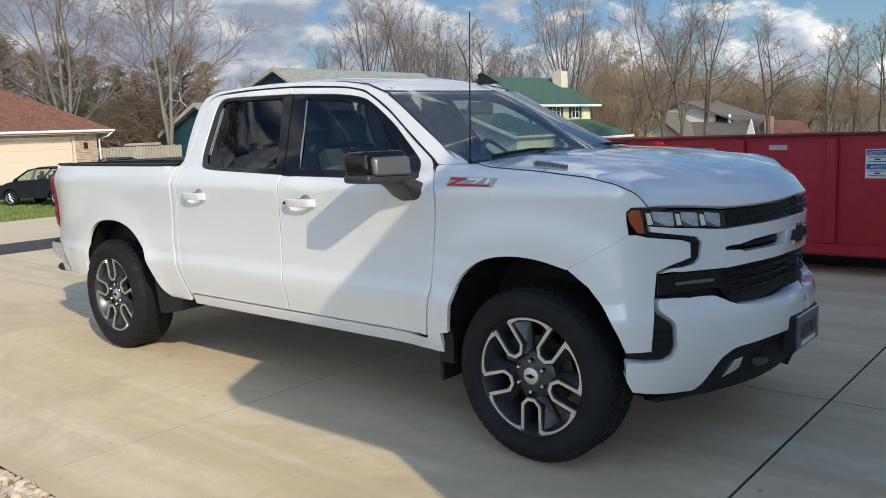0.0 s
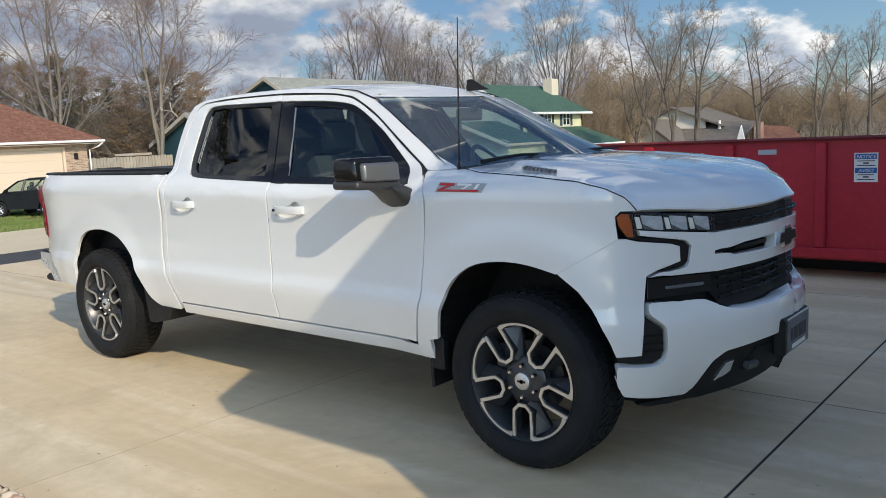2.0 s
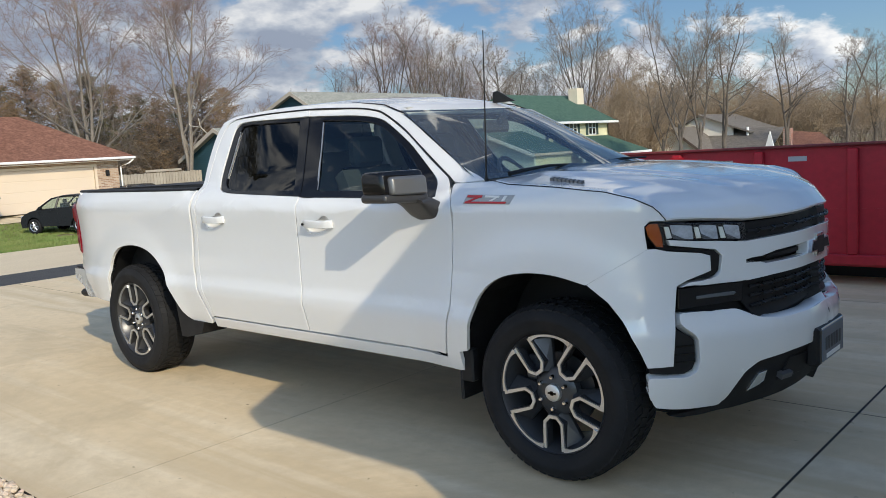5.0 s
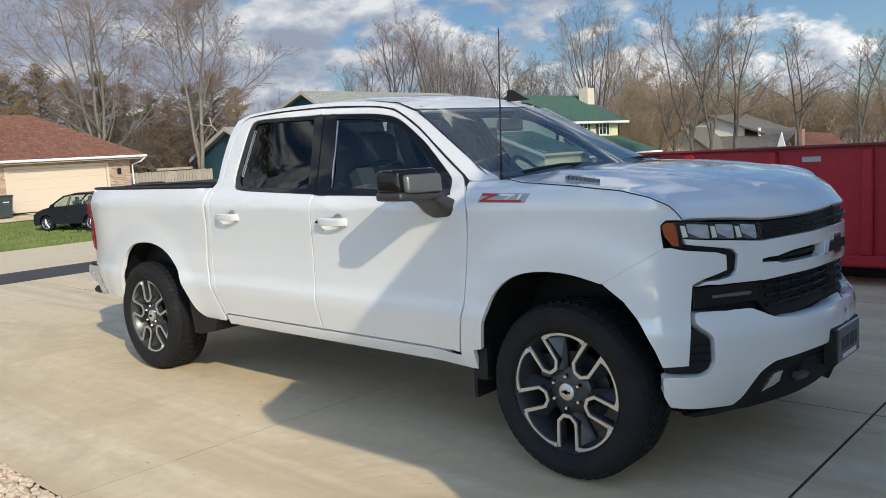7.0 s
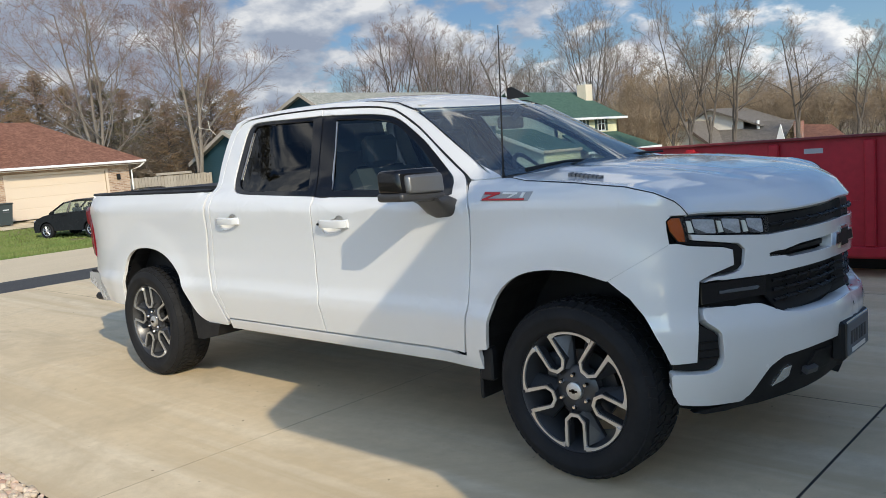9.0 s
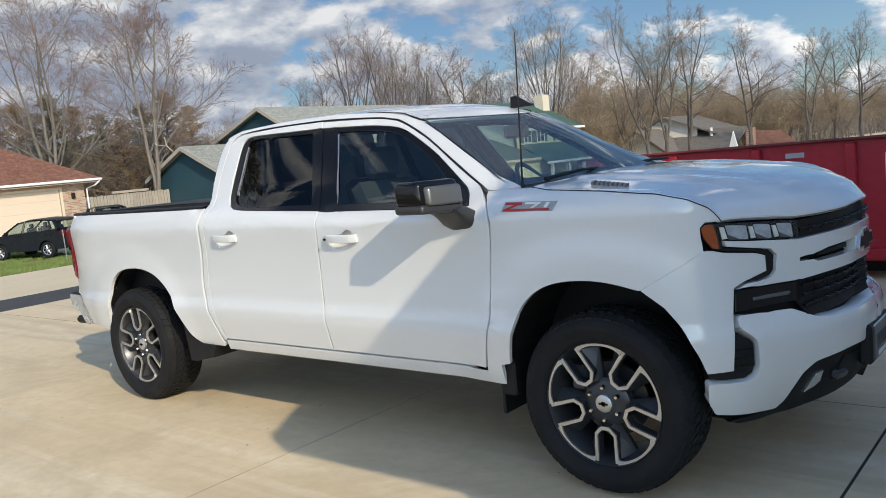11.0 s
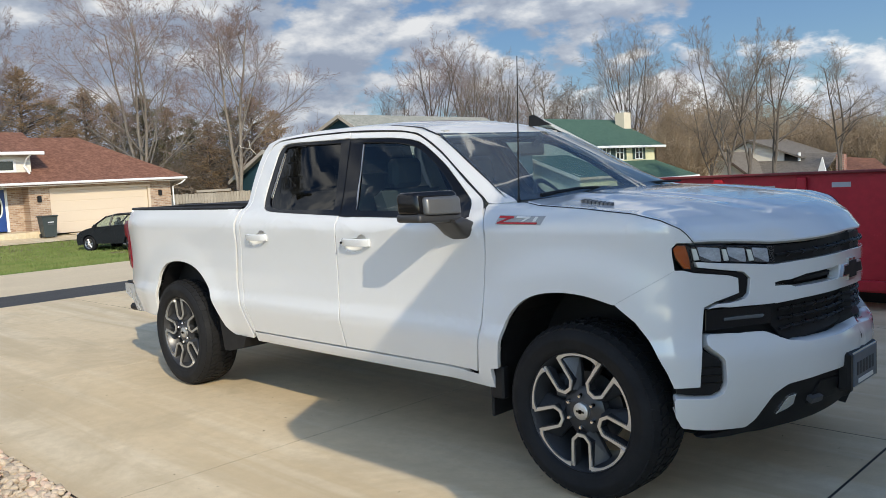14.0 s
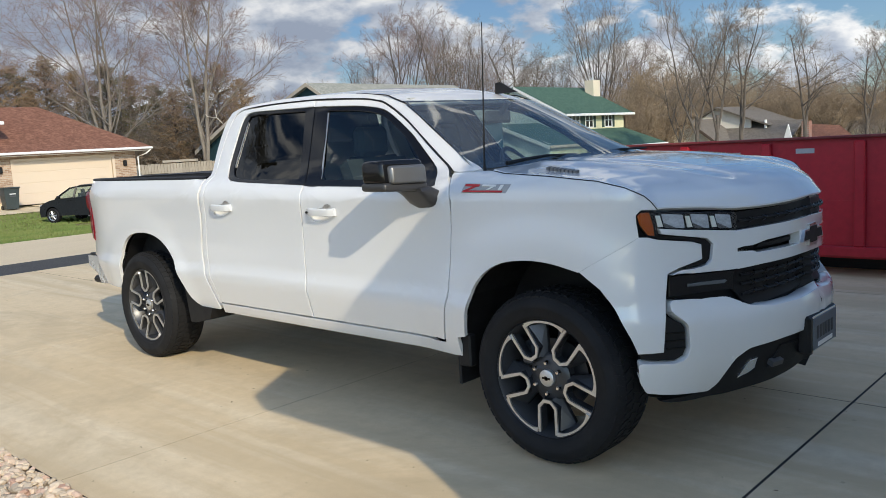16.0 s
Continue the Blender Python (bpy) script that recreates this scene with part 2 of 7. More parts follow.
# ---- mesh building ----
class G:
    """Gathers vertices and faces, then becomes one mesh."""

    def __init__(self):
        self.v, self.f = [], []

    def add(self, verts, faces):
        o = len(self.v)
        self.v += [tuple(p) for p in verts]
        self.f += [tuple(o + i for i in f) for f in faces]
        return self

    def box(self, lo, hi, c=0.0):
        """A box between two corners, its edges chamfered by c."""
        lo, hi = [min(a, b) for a, b in zip(lo, hi)], [max(a, b) for a, b in zip(lo, hi)]
        if c <= 0:
            v = [(x, y, z) for x in (lo[0], hi[0]) for y in (lo[1], hi[1]) for z in (lo[2], hi[2])]
            return self.add(v, [(0, 1, 3, 2), (4, 6, 7, 5), (0, 4, 5, 1), (2, 3, 7, 6), (0, 2, 6, 4), (1, 5, 7, 3)])
        c = min([c] + [0.45 * (h - l) for l, h in zip(lo, hi)])
        ends, idx, v = (lo, hi), {}, []
        for sx in (0, 1):
            for sy in (0, 1):
                for sz in (0, 1):
                    s = (sx, sy, sz)
                    for a in range(3):
                        p = [ends[s[k]][k] + (0 if k == a else (c if s[k] == 0 else -c)) for k in range(3)]
                        idx[s, a] = len(v)
                        v.append(p)
        f = []
        for a in range(3):
            b, d = (a + 1) % 3, (a + 2) % 3
            for e in (0, 1):
                ring = []
                for p, q in ((0, 0), (1, 0), (1, 1), (0, 1)):
                    s = [0, 0, 0]
                    s[a], s[b], s[d] = e, p, q
                    ring.append(idx[tuple(s), a])
                f.append(tuple(ring if e else ring[::-1]))
            for p in (0, 1):
                for q in (0, 1):
                    s, t = [0, 0, 0], [0, 0, 0]
                    s[a], s[b], s[d] = 0, p, q
                    t[a], t[b], t[d] = 1, p, q
                    quad = (idx[tuple(s), b], idx[tuple(t), b], idx[tuple(t), d], idx[tuple(s), d])
                    f.append(quad if p == q else quad[::-1])
        for sx in (0, 1):
            for sy in (0, 1):
                for sz in (0, 1):
                    s = (sx, sy, sz)
                    tri = (idx[s, 0], idx[s, 1], idx[s, 2])
                    f.append(tri if (sx + sy + sz) % 2 else tri[::-1])
        return self.add(v, f)

    def prism(self, poly, axis, lo, hi):
        """A flat outline pushed along an axis; outline in the other two axes, in order."""
        n = len(poly)
        put = {"x": lambda p, t: (t, p[0], p[1]), "y": lambda p, t: (p[0], t, p[1]), "z": lambda p, t: (p[0], p[1], t)}[axis]
        v = [put(p, lo) for p in poly] + [put(p, hi) for p in poly]
        f = [tuple(range(n - 1, -1, -1)), tuple(range(n, 2 * n))]
        f += [(i, (i + 1) % n, n + (i + 1) % n, n + i) for i in range(n)]
        return self.add(v, f)

    def tube(self, path, radii, sides=8, caps=True):
        """A tube along points, with a radius (or one each)."""
        path = [Vector(p) for p in path]
        if not isinstance(radii, (list, tuple)):
            radii = [radii] * len(path)
        v, f = [], []
        up = Vector((0, 0, 1))
        for i, p in enumerate(path):
            d = (path[min(i + 1, len(path) - 1)] - path[max(i - 1, 0)]).normalized()
            a = d.cross(up if abs(d.z) < 0.95 else Vector((1, 0, 0))).normalized()
            b = d.cross(a)
            for k in range(sides):
                t = 2 * math.pi * k / sides
                v.append(p + radii[i] * (math.cos(t) * a + math.sin(t) * b))
        for i in range(len(path) - 1):
            for k in range(sides):
                q = (k + 1) % sides
                f.append((i * sides + k, i * sides + q, (i + 1) * sides + q, (i + 1) * sides + k))
        if caps:
            f.append(tuple(range(sides - 1, -1, -1)))
            f.append(tuple((len(path) - 1) * sides + k for k in range(sides)))
        return self.add(v, f)

    def lathe(self, profile, centre, axis="y", sides=48, closed=False):
        """Turns a profile of (radius, along) about an axis through centre."""
        put = {"y": lambda r, t, h: (r * math.cos(t), h, r * math.sin(t)), "z": lambda r, t, h: (r * math.cos(t), r * math.sin(t), h),
               "x": lambda r, t, h: (h, r * math.cos(t), r * math.sin(t))}[axis]
        v, f, n = [], [], len(profile)
        for k in range(sides):
            t = 2 * math.pi * k / sides
            v += [Vector(put(r, t, h)) + Vector(centre) for r, h in profile]
        for k in range(sides):
            q = (k + 1) % sides
            for i in range(n if closed else n - 1):
                j = (i + 1) % n
                f.append((k * n + i, k * n + j, q * n + j, q * n + i))
        return self.add(v, f)

    def move(self, m):
        self.v = [tuple(m @ Vector(p)) for p in self.v]
        return self


def link(name, data, material, parent=None, smooth=False, angle=35):
    """One mesh object from a G or a bmesh."""
    me = bpy.data.meshes.new(name)
    if isinstance(data, G):
        me.from_pydata(data.v, [], data.f)
        bm = bmesh.new()
        bm.from_mesh(me)
        bmesh.ops.recalc_face_normals(bm, faces=bm.faces)
        bm.to_mesh(me)
        bm.free()
    else:
        data.to_mesh(me)
        data.free()
    me.materials.append(material)
    if smooth:
        me.shade_smooth()
        me.set_sharp_from_angle(angle=radians(angle))
    ob = new(name, me)
    if parent:
        ob.parent = parent
    return ob


def part(name, data, material, parent, label="", smooth=False, angle=35):
    return tagged(link(name, data, material, parent, smooth, angle), label)


def thing(name, label, category, group="", at=(0, 0, 0), turn=0.0):
    ob = new(name)
    ob.empty_display_size = 0.2
    ob.matrix_basis = pose(*at, 0, 0, turn)
    return tagged(ob, label, category, group)


def structure(name, data, material, label="", smooth=False):
    return tagged(link(name, data, material, None, smooth), label, kind="structure")


def spot(bearing, far, z=0.0):
    """A place by its bearing and distance from the camera's standpoint, to fit the camera's view."""
    return Vector((2.08 + far * math.cos(radians(bearing)), -3.99 + far * math.sin(radians(bearing)), z))


# ---- ground ----
def ground_z(x, y=0.0):
    """Ground heights fitted to the camera's view: level by the drive, a shallow dip across the street."""
    return float(np.interp(x, (-400, -120, -60, -45, -38.5, -34, -30, -21, -12.5, -9, 400), (-2.5, -1.5, -0.6, -0.4, -0.35, -0.72, -0.85, -0.55, -0.12, -0.02, -0.02)))


def ground_sheet():
    g = G()
    xs = sorted(set(list(range(-400, -60, 40)) + list(np.arange(-60, -8, 1.0)) + [-8, 0, 10, 40, 100, 400]))
    ys = [-400, -100, -30, -10, 0, 10, 20, 40, 80, 160, 400]
    v = [(x, y, ground_z(x) - 0.03) for x in xs for y in ys]
    n = len(ys)
    f = [(i * n + j, (i + 1) * n + j, (i + 1) * n + j + 1, i * n + j + 1) for i in range(len(xs) - 1) for j in range(n - 1)]
    g.add(v, f)
    return structure("ground", g, SOIL, "lawn and rough ground reaching the horizon", True)


def strip(name, material, label, x0, x1, y0, y1, lift, step=1.0):
    """A paved strip that follows the land; the near border is given at y0 and y1."""
    g = G()
    n = max(2, int(abs(x1 - x0) / step) + 1)
    xs = np.linspace(x0, x1, n)
    v = [(x, y, ground_z(x) + lift) for x in xs for y in (y0, y1)]
    f = [(2 * i, 2 * i + 1, 2 * i + 3, 2 * i + 2) for i in range(n - 1)]
    g.add(v, f)
    return structure(name, g, material, label)


ground_sheet()
strip("road", STREET, "sun-bleached street surface", -22.5, -11.8, -200, 200, 0.0, 0.6)
strip("gutter_strip", ASPHALT, "dark asphalt strip along the street edge", -12.8, -10.3, -200, 200, 0.006, 0.4)


# ---- skin of the pickup: u runs along the side (u = x) and round the nose to the middle ----
NOSE = np.array([(0.28, -1.030), (0.38, -1.016), (0.47, -0.972), (0.545, -0.895), (0.615, -0.78), (0.675, -0.65), (0.74, -0.52), (0.81, -0.37), (0.86, -0.19), (0.875, 0.0)])


def smooth_line(p, n=12):
    """Points along a Catmull-Rom curve through p."""
    p = np.asarray(p, float)
    q = np.vstack([2 * p[0] - p[1], p, 2 * p[-1] - p[-2]])
    out = []
    for i in range(1, len(q) - 2):
        for t in np.arange(n) / n:
            a, b, c, d = q[i - 1:i + 3]
            out.append(0.5 * (2 * b + (c - a) * t + (2 * a - 5 * b + 4 * c - d) * t * t + (3 * b - a - 3 * c + d) * t ** 3))
    return np.array(out + [p[-1]])


NOSE_LINE = smooth_line(NOSE)
NOSE_U = 0.28 + np.r_[0, np.cumsum(np.hypot(*np.diff(NOSE_LINE, axis=0).T))]
U_MID = float(NOSE_U[-1])
P_Z = (0.36, 0.42, 0.47, 0.53, 0.62, 0.705, 0.735, 0.80, 0.95, 1.10, 1.22, 1.268, 1.290, 1.33, 1.36, 1.40, 1.82, 1.86, 1.90)
P_Y = (0.90, 0.935, 0.962, 0.985, 1.008, 1.028, 1.029, 1.014, 1.008, 1.012, 1.022, 1.027, 1.019, 1.000, 0.985, 0.966, 0.790, 0.765, 0.72)
Q_Z = (0.30, 0.42, 0.50, 0.60, 0.70, 0.745, 0.80, 0.90, 1.10, 1.18, 1.23, 1.27)
Q_X = (-0.05, 0.0, 0.025, 0.045, 0.05, 0.035, 0.005, 0.0, 0.0, -0.005, -0.03, -0.07)


def step_up(a, b, t):
    t = min(1.0, max(0.0, (t - a) / (b - a)))
    return t * t * (3 - 2 * t)


def skin(u, z):
    """The outer face of the right-hand side: a place for u and z."""
    half = float(np.interp(z, P_Z, P_Y))
    for wx, k, far in ((0.03, 1.0, 0.86), (-3.66, 0.38, 0.74)):          # flared arches
        r = math.hypot(u - wx, (z - 0.44) * 1.0)
        half += 0.030 * k * step_up(far, 0.56, r) * step_up(1.28, 1.10, z)
    if u <= 0.28:
        x, y = u, -half
    else:
        x = float(np.interp(u, NOSE_U, NOSE_LINE[:, 0]))
        y = float(np.interp(u, NOSE_U, NOSE_LINE[:, 1])) * half / 1.03
    x += float(np.interp(z, Q_Z, Q_X)) * step_up(0.40, 0.95, u)
    if z > 1.34 and x > -2.84:                            # glasshouse draws in to the front and back
        w = step_up(1.34, 1.42, z)
        y += w * (0.14 * max(0.0, x + 1.15) ** 2 + 0.12 * max(0.0, -2.1 - x) ** 2)
    if x < -4.1:
        y += 0.28 * (-4.1 - x) ** 2
    return (x, y, z)


def skin_out(u, z, out, side=1):
    """The skin moved outwards along its normal; side -1 gives the left-hand side."""
    p = Vector(skin(u, z))
    a, b = Vector(skin(u + 0.01, z)) - p, Vector(skin(u, z + 0.01)) - p
    n = a.cross(b).normalized()
    p = p + n * out
    return Vector((p.x, p.y * side, p.z))


def rounded(points, r, n=4):
    """An outline with its corners rounded to about r."""
    pts, out = [Vector(p) for p in points], []
    for i, p in enumerate(pts):
        a, b = pts[i - 1] - p, pts[(i + 1) % len(pts)] - p
        ra, rb = min(r, a.length * 0.45), min(r, b.length * 0.45)
        a, b = p + a.normalized() * ra, p + b.normalized() * rb
        for k in range(n + 1):
            t = k / n
            out.append((1 - t) ** 2 * a + 2 * t * (1 - t) * p + t * t * b)
    return [(q.x, q.y) for q in out]


def flat_grid(outline, holes, step, weld=0.0012):
    """A gridded flat sheet with a given outline and holes, in x and z."""
    bm = bmesh.new()
    for loop in (outline, *holes):
        vs = [bm.verts.new((u, 0, z)) for u, z in loop]
        for i in range(len(vs)):
            bm.edges.new((vs[i], vs[(i + 1) % len(vs)]))
    bmesh.ops.triangle_fill(bm, use_beauty=True, use_dissolve=False, edges=bm.edges[:], normal=(0, -1, 0))
    us, zs = [p[0] for p in outline], [p[1] for p in outline]
    for lo, hi, no in ((min(us), max(us), (1, 0, 0)), (min(zs), max(zs), (0, 0, 1))):
        k = math.floor(lo / step) + 1
        while k * step < hi:
            bmesh.ops.bisect_plane(bm, geom=bm.verts[:] + bm.edges[:] + bm.faces[:], dist=1e-5, plane_co=[c * k * step for c in no], plane_no=no)
            k += 1
    bmesh.ops.remove_doubles(bm, verts=bm.verts[:], dist=weld)
    return bm


def finish_panel(bm, depth, edge):
    """Rounds the border of a sheet and gives it a thickness inwards."""
    bmesh.ops.recalc_face_normals(bm, faces=bm.faces)
    bm.normal_update()
    heart = Vector((-1.9, 0, 0.9))
    if sum(f.calc_area() * f.normal.dot(f.calc_center_median() - heart) * (1 if abs(f.calc_center_median().x + 1.9) > 2.3 else 1) for f in bm.faces) < 0:
        bmesh.ops.reverse_faces(bm, faces=bm.faces[:])
        bm.normal_update()
    if edge > 0:
        bmesh.ops.inset_region(bm, faces=bm.faces[:], thickness=edge, use_boundary=True, use_even_offset=False)
        bm.normal_update()
    rim = [e for e in bm.edges if e.is_boundary]
    inward = {v: -v.normal.copy() for e in rim for v in e.verts}
    if edge > 0:
        for v, n in inward.items():
            v.co += n * edge * 0.7
    made = bmesh.ops.extrude_edge_only(bm, edges=rim)["geom"]
    for v in made:
        if isinstance(v, bmesh.types.BMVert):
            near = min(v.link_edges, key=lambda e: 0 if e.other_vert(v) in inward else 1).other_vert(v)
            v.co += inward.get(near, Vector((0, 1, 0))) * depth
    return bm


def panel(name, outline, material, parent, label="", holes=(), side=1, out=0.0, depth=0.022, edge=0.0025, step=0.04, middle=False, soft=True):
    """A body panel: an outline in u and z laid on the skin. middle: joined with its mirror image over the middle."""
    bm = flat_grid(outline, holes, step, 0.0012 if edge < 0.002 else 0.004)
    for v in bm.verts:
        v.co = skin_out(v.co.x, v.co.z, out, 1)
    if middle:
        dup = bmesh.ops.duplicate(bm, geom=bm.verts[:] + bm.edges[:] + bm.faces[:])["geom"]
        for v in dup:
            if isinstance(v, bmesh.types.BMVert):
                v.co.y *= -1
        bmesh.ops.reverse_faces(bm, faces=[f for f in dup if isinstance(f, bmesh.types.BMFace)])
        for v in bm.verts:
            if abs(v.co.y) < 0.004:
                v.co.y = 0
        bmesh.ops.remove_doubles(bm, verts=bm.verts[:], dist=0.0015)
    finish_panel(bm, depth, edge)
    if side < 0:
        for v in bm.verts:
            v.co.y *= -1
        bmesh.ops.reverse_faces(bm, faces=bm.faces[:])
    return part(name, bm, material, parent, label, smooth=soft, angle=26)


SILVER = plain("satin_silver", (0.55, 0.55, 0.56), 0.3, 0.9)
REDPLASTIC = plain("red_badge_plastic", (0.45, 0.012, 0.02), 0.25, bump=0)
AMBER = mottled("amber_lens", (0.42, 0.085, 0.008), (0.30, 0.055, 0.006), 16.0, 0.12, 90, 0.0, 0.001)
LAMPRED = plain("red_lamp_lens", (0.15, 0.003, 0.009), 0.10, bump=0)
SOFTTOP = plain("black_vinyl_cover", (0.014, 0.014, 0.016), 0.6, grain=200, amount=0.4)
BUMPERMETAL = plain("bright_bumper_metal", (0.72, 0.72, 0.72), 0.28, 0.6, bump=0)
BADGEGREY = plain("badge_grey", (0.36, 0.37, 0.38), 0.35, 0.6)
LAMPBOWL = plain("lamp_bowl", (0.72, 0.74, 0.75), 0.22, 0.9, bump=0)
# Pale non-metal tones stand in for sky reflected in the lamps.
REFLECTOR = mottled("lamp_reflector", (0.34, 0.35, 0.37), (0.62, 0.64, 0.67), 14.0, 0.22, 60, 0.0, 0.001, stretch=(1, 1, 2))
RUNLAMP = plain("grey_lamp_strip", (0.13, 0.14, 0.15), 0.2, 0.4, bump=0)
# Pale yellowish colour painted for reflections on the lamp dividers.
LAMPGLINT = plain("lamp_glint_plate", (0.86, 0.87, 0.78), 0.30, 0.2, bump=0)
DARKGREY = plain("dark_grey_plastic", (0.075, 0.075, 0.078), 0.42, grain=300)
SATIN = plain("satin_grey_cover", (0.165, 0.166, 0.168), 0.33, 0.55, grain=300)
SHELL = plain("dark_mirror_shell", (0.032, 0.032, 0.034), 0.38, grain=300)
SEATCLOTH = plain("grey_seat_cloth", (0.09, 0.093, 0.096), 0.9, grain=200)
DASH = plain("dark_dash", (0.05, 0.05, 0.052), 0.6)
TINT_DARK = thin_glass("privacy_glass", (0.06, 0.065, 0.075), 0.05)
TINT_LIGHT = thin_glass("door_glass", (0.56, 0.65, 0.63), 0.10)
WINDSHIELD = thin_glass("windshield_glass", (0.80, 0.88, 0.86), 0.20, 0.09)
LENS = thin_glass("lamp_lens", (0.95, 0.96, 0.97), 0.05)

truck = thing("pickup_truck", "white crew-cab pickup truck parked on the concrete drive", "truck")

# outlines on the skin, in metres along and up
ARCH_R = [(-4.08, 0.52), (-4.03, 0.66), (-3.998, 0.76), (-3.95, 0.88), (-3.86, 0.952), (-3.75, 0.980), (-3.64, 0.988), (-3.54, 0.985), (-3.44, 0.967), (-3.35, 0.932),
          (-3.27, 0.88), (-3.19, 0.80), (-3.117, 0.655), (-3.06, 0.54), (-3.0, 0.49), (-2.95, 0.472)]
ARCH_F = [(-0.434, 0.571), (-0.415, 0.65), (-0.392, 0.73), (-0.35, 0.835), (-0.27, 0.917), (-0.17, 0.962), (-0.04, 0.980), (0.10, 0.975), (0.25, 0.941)]
ARCH_N = [(0.356, 0.873), (0.43, 0.781), (0.477, 0.684), (0.502, 0.591)]


def softened(line, turns=2):
    """Cuts the corners of an open line, keeping its ends."""
    for _ in range(turns):
        out = [line[0]]
        for (ax, az), (bx, bz) in zip(line, line[1:]):
            out += [(ax * 0.75 + bx * 0.25, az * 0.75 + bz * 0.25), (ax * 0.25 + bx * 0.75, az * 0.25 + bz * 0.75)]
        line = out + [line[-1]]
    return line


ARCH_R, ARCH_F, ARCH_N = softened(ARCH_R), softened(ARCH_F), softened(ARCH_N)
BED = [(-2.79, 1.378), (-4.56, 1.382), (-4.585, 1.36), (-4.585, 0.95), (-4.62, 0.90), (-4.62, 0.77), (-4.50, 0.75), (-4.42, 0.53)] + ARCH_R + \
      [(-2.735, 0.474), (-2.72, 0.50), (-2.75, 0.60), (-2.79, 0.72), (-2.825, 0.83), (-2.83, 0.92), (-2.80, 1.14)]
REAR_DOOR = [(-1.678, 0.535), (-2.672, 0.535), (-2.682, 0.60), (-2.716, 0.71), (-2.753, 0.83), (-2.758, 0.92), (-2.727, 1.14), (-2.715, 1.37), (-2.725, 1.52), (-2.71, 1.70),
             (-2.66, 1.79), (-2.58, 1.826), (-2.15, 1.840), (-1.796, 1.838), (-1.7845, 1.800), (-2.42, 1.808), (-2.515, 1.797), (-2.552, 1.745), (-2.56, 1.45),
             (-2.53, 1.39), (-2.44, 1.358), (-2.28, 1.349), (-1.668, 1.328), (-1.688, 1.10), (-1.692, 0.904), (-1.675, 0.674)]
FRONT_DOOR = [(-0.588, 0.535), (-1.671, 0.535), (-1.668, 0.674), (-1.685, 0.904), (-1.681, 1.10), (-1.661, 1.324), (-0.76, 1.311), (-0.64, 1.309), (-0.600, 1.322),
              (-0.605, 1.365), (-0.648, 1.408), (-0.86, 1.588), (-1.055, 1.709), (-1.155, 1.752), (-1.34, 1.778), (-1.59, 1.791), (-1.779, 1.799), (-1.790, 1.836),
              (-1.36, 1.815), (-1.22, 1.797), (-1.125, 1.770), (-0.93, 1.666), (-0.70, 1.496), (-0.56, 1.396), (-0.51, 1.345), (-0.484, 1.245), (-0.508, 1.037), (-0.522, 0.763)]
CAB = [(-0.504, 1.379), (-0.556, 1.402), (-0.694, 1.504), (-0.927, 1.674), (-1.123, 1.778), (-1.22, 1.802), (-1.36, 1.8205), (-1.714, 1.8435), (-2.15, 1.8455), (-2.589, 1.831),
       (-2.672, 1.795), (-2.715, 1.70), (-2.730, 1.52), (-2.720, 1.37), (-2.732, 1.14), (-2.763, 0.92), (-2.758, 0.83), (-2.721, 0.71), (-2.686, 0.60), (-2.678, 0.53),
       (-2.70, 0.52), (-2.73, 0.60), (-2.77, 0.72), (-2.803, 0.83), (-2.81, 0.92), (-2.775, 1.14), (-2.768, 1.37), (-2.80, 1.54), (-2.79, 1.70), (-2.75, 1.80),
       (-2.62, 1.848), (-2.17, 1.868), (-1.73, 1.867), (-1.37, 1.846), (-1.133, 1.817), (-0.948, 1.752), (-0.70, 1.585), (-0.48, 1.440), (-0.36, 1.392), (-0.41, 1.385)]
REAR_TRIM = [(-1.6655, 1.331), (-1.7845, 1.797), (-2.42, 1.805), (-2.512, 1.794), (-2.549, 1.745), (-2.557, 1.45), (-2.528, 1.392), (-2.44, 1.361), (-2.28, 1.352)]
REAR_GLASS = [(-1.745, 1.366), (-1.868, 1.777), (-2.40, 1.786), (-2.465, 1.776), (-2.488, 1.73), (-2.497, 1.46), (-2.47, 1.405), (-2.40, 1.380), (-2.28, 1.371)]
FRONT_TRIM = [(-1.6595, 1.327), (-0.76, 1.314), (-0.645, 1.312), (-0.604, 1.325), (-0.610, 1.363), (-0.652, 1.405), (-0.863, 1.585), (-1.057, 1.706), (-1.156, 1.749),
              (-1.34, 1.775), (-1.59, 1.788), (-1.778, 1.795)]
FRONT_GLASS = [(-1.535, 1.360), (-0.79, 1.352), (-0.735, 1.372), (-0.74, 1.415), (-0.89, 1.562), (-1.07, 1.676), (-1.165, 1.722), (-1.34, 1.750), (-1.58, 1.764), (-1.652, 1.767)]
FENDER = [(-0.5085, 1.3765), (-0.477, 1.245), (-0.501, 1.037), (-0.515, 0.763), (-0.575, 0.53), (-0.557, 0.455), (-0.49, 0.455), (-0.485, 0.56)] + ARCH_F + \
         [(0.258, 0.943), (0.512, 1.090), (0.505, 1.15), (0.505, 1.185), (0.53, 1.205), (0.598, 1.202), (0.592, 1.225), (0.555, 1.262), (0.46, 1.300), (0.336, 1.330),
          (0.095, 1.351), (-0.20, 1.368), (-0.30, 1.385), (-0.42, 1.379)]
CORNER = [(0.2584, 0.9424)] + ARCH_N + [(0.605, 0.591), (0.627, 0.746), (0.638, 0.925), (0.690, 0.945), (0.815, 0.972), (0.812, 1.036), (0.761, 1.052), (0.593, 1.075), (0.548, 1.088), (0.5122, 1.0894)]


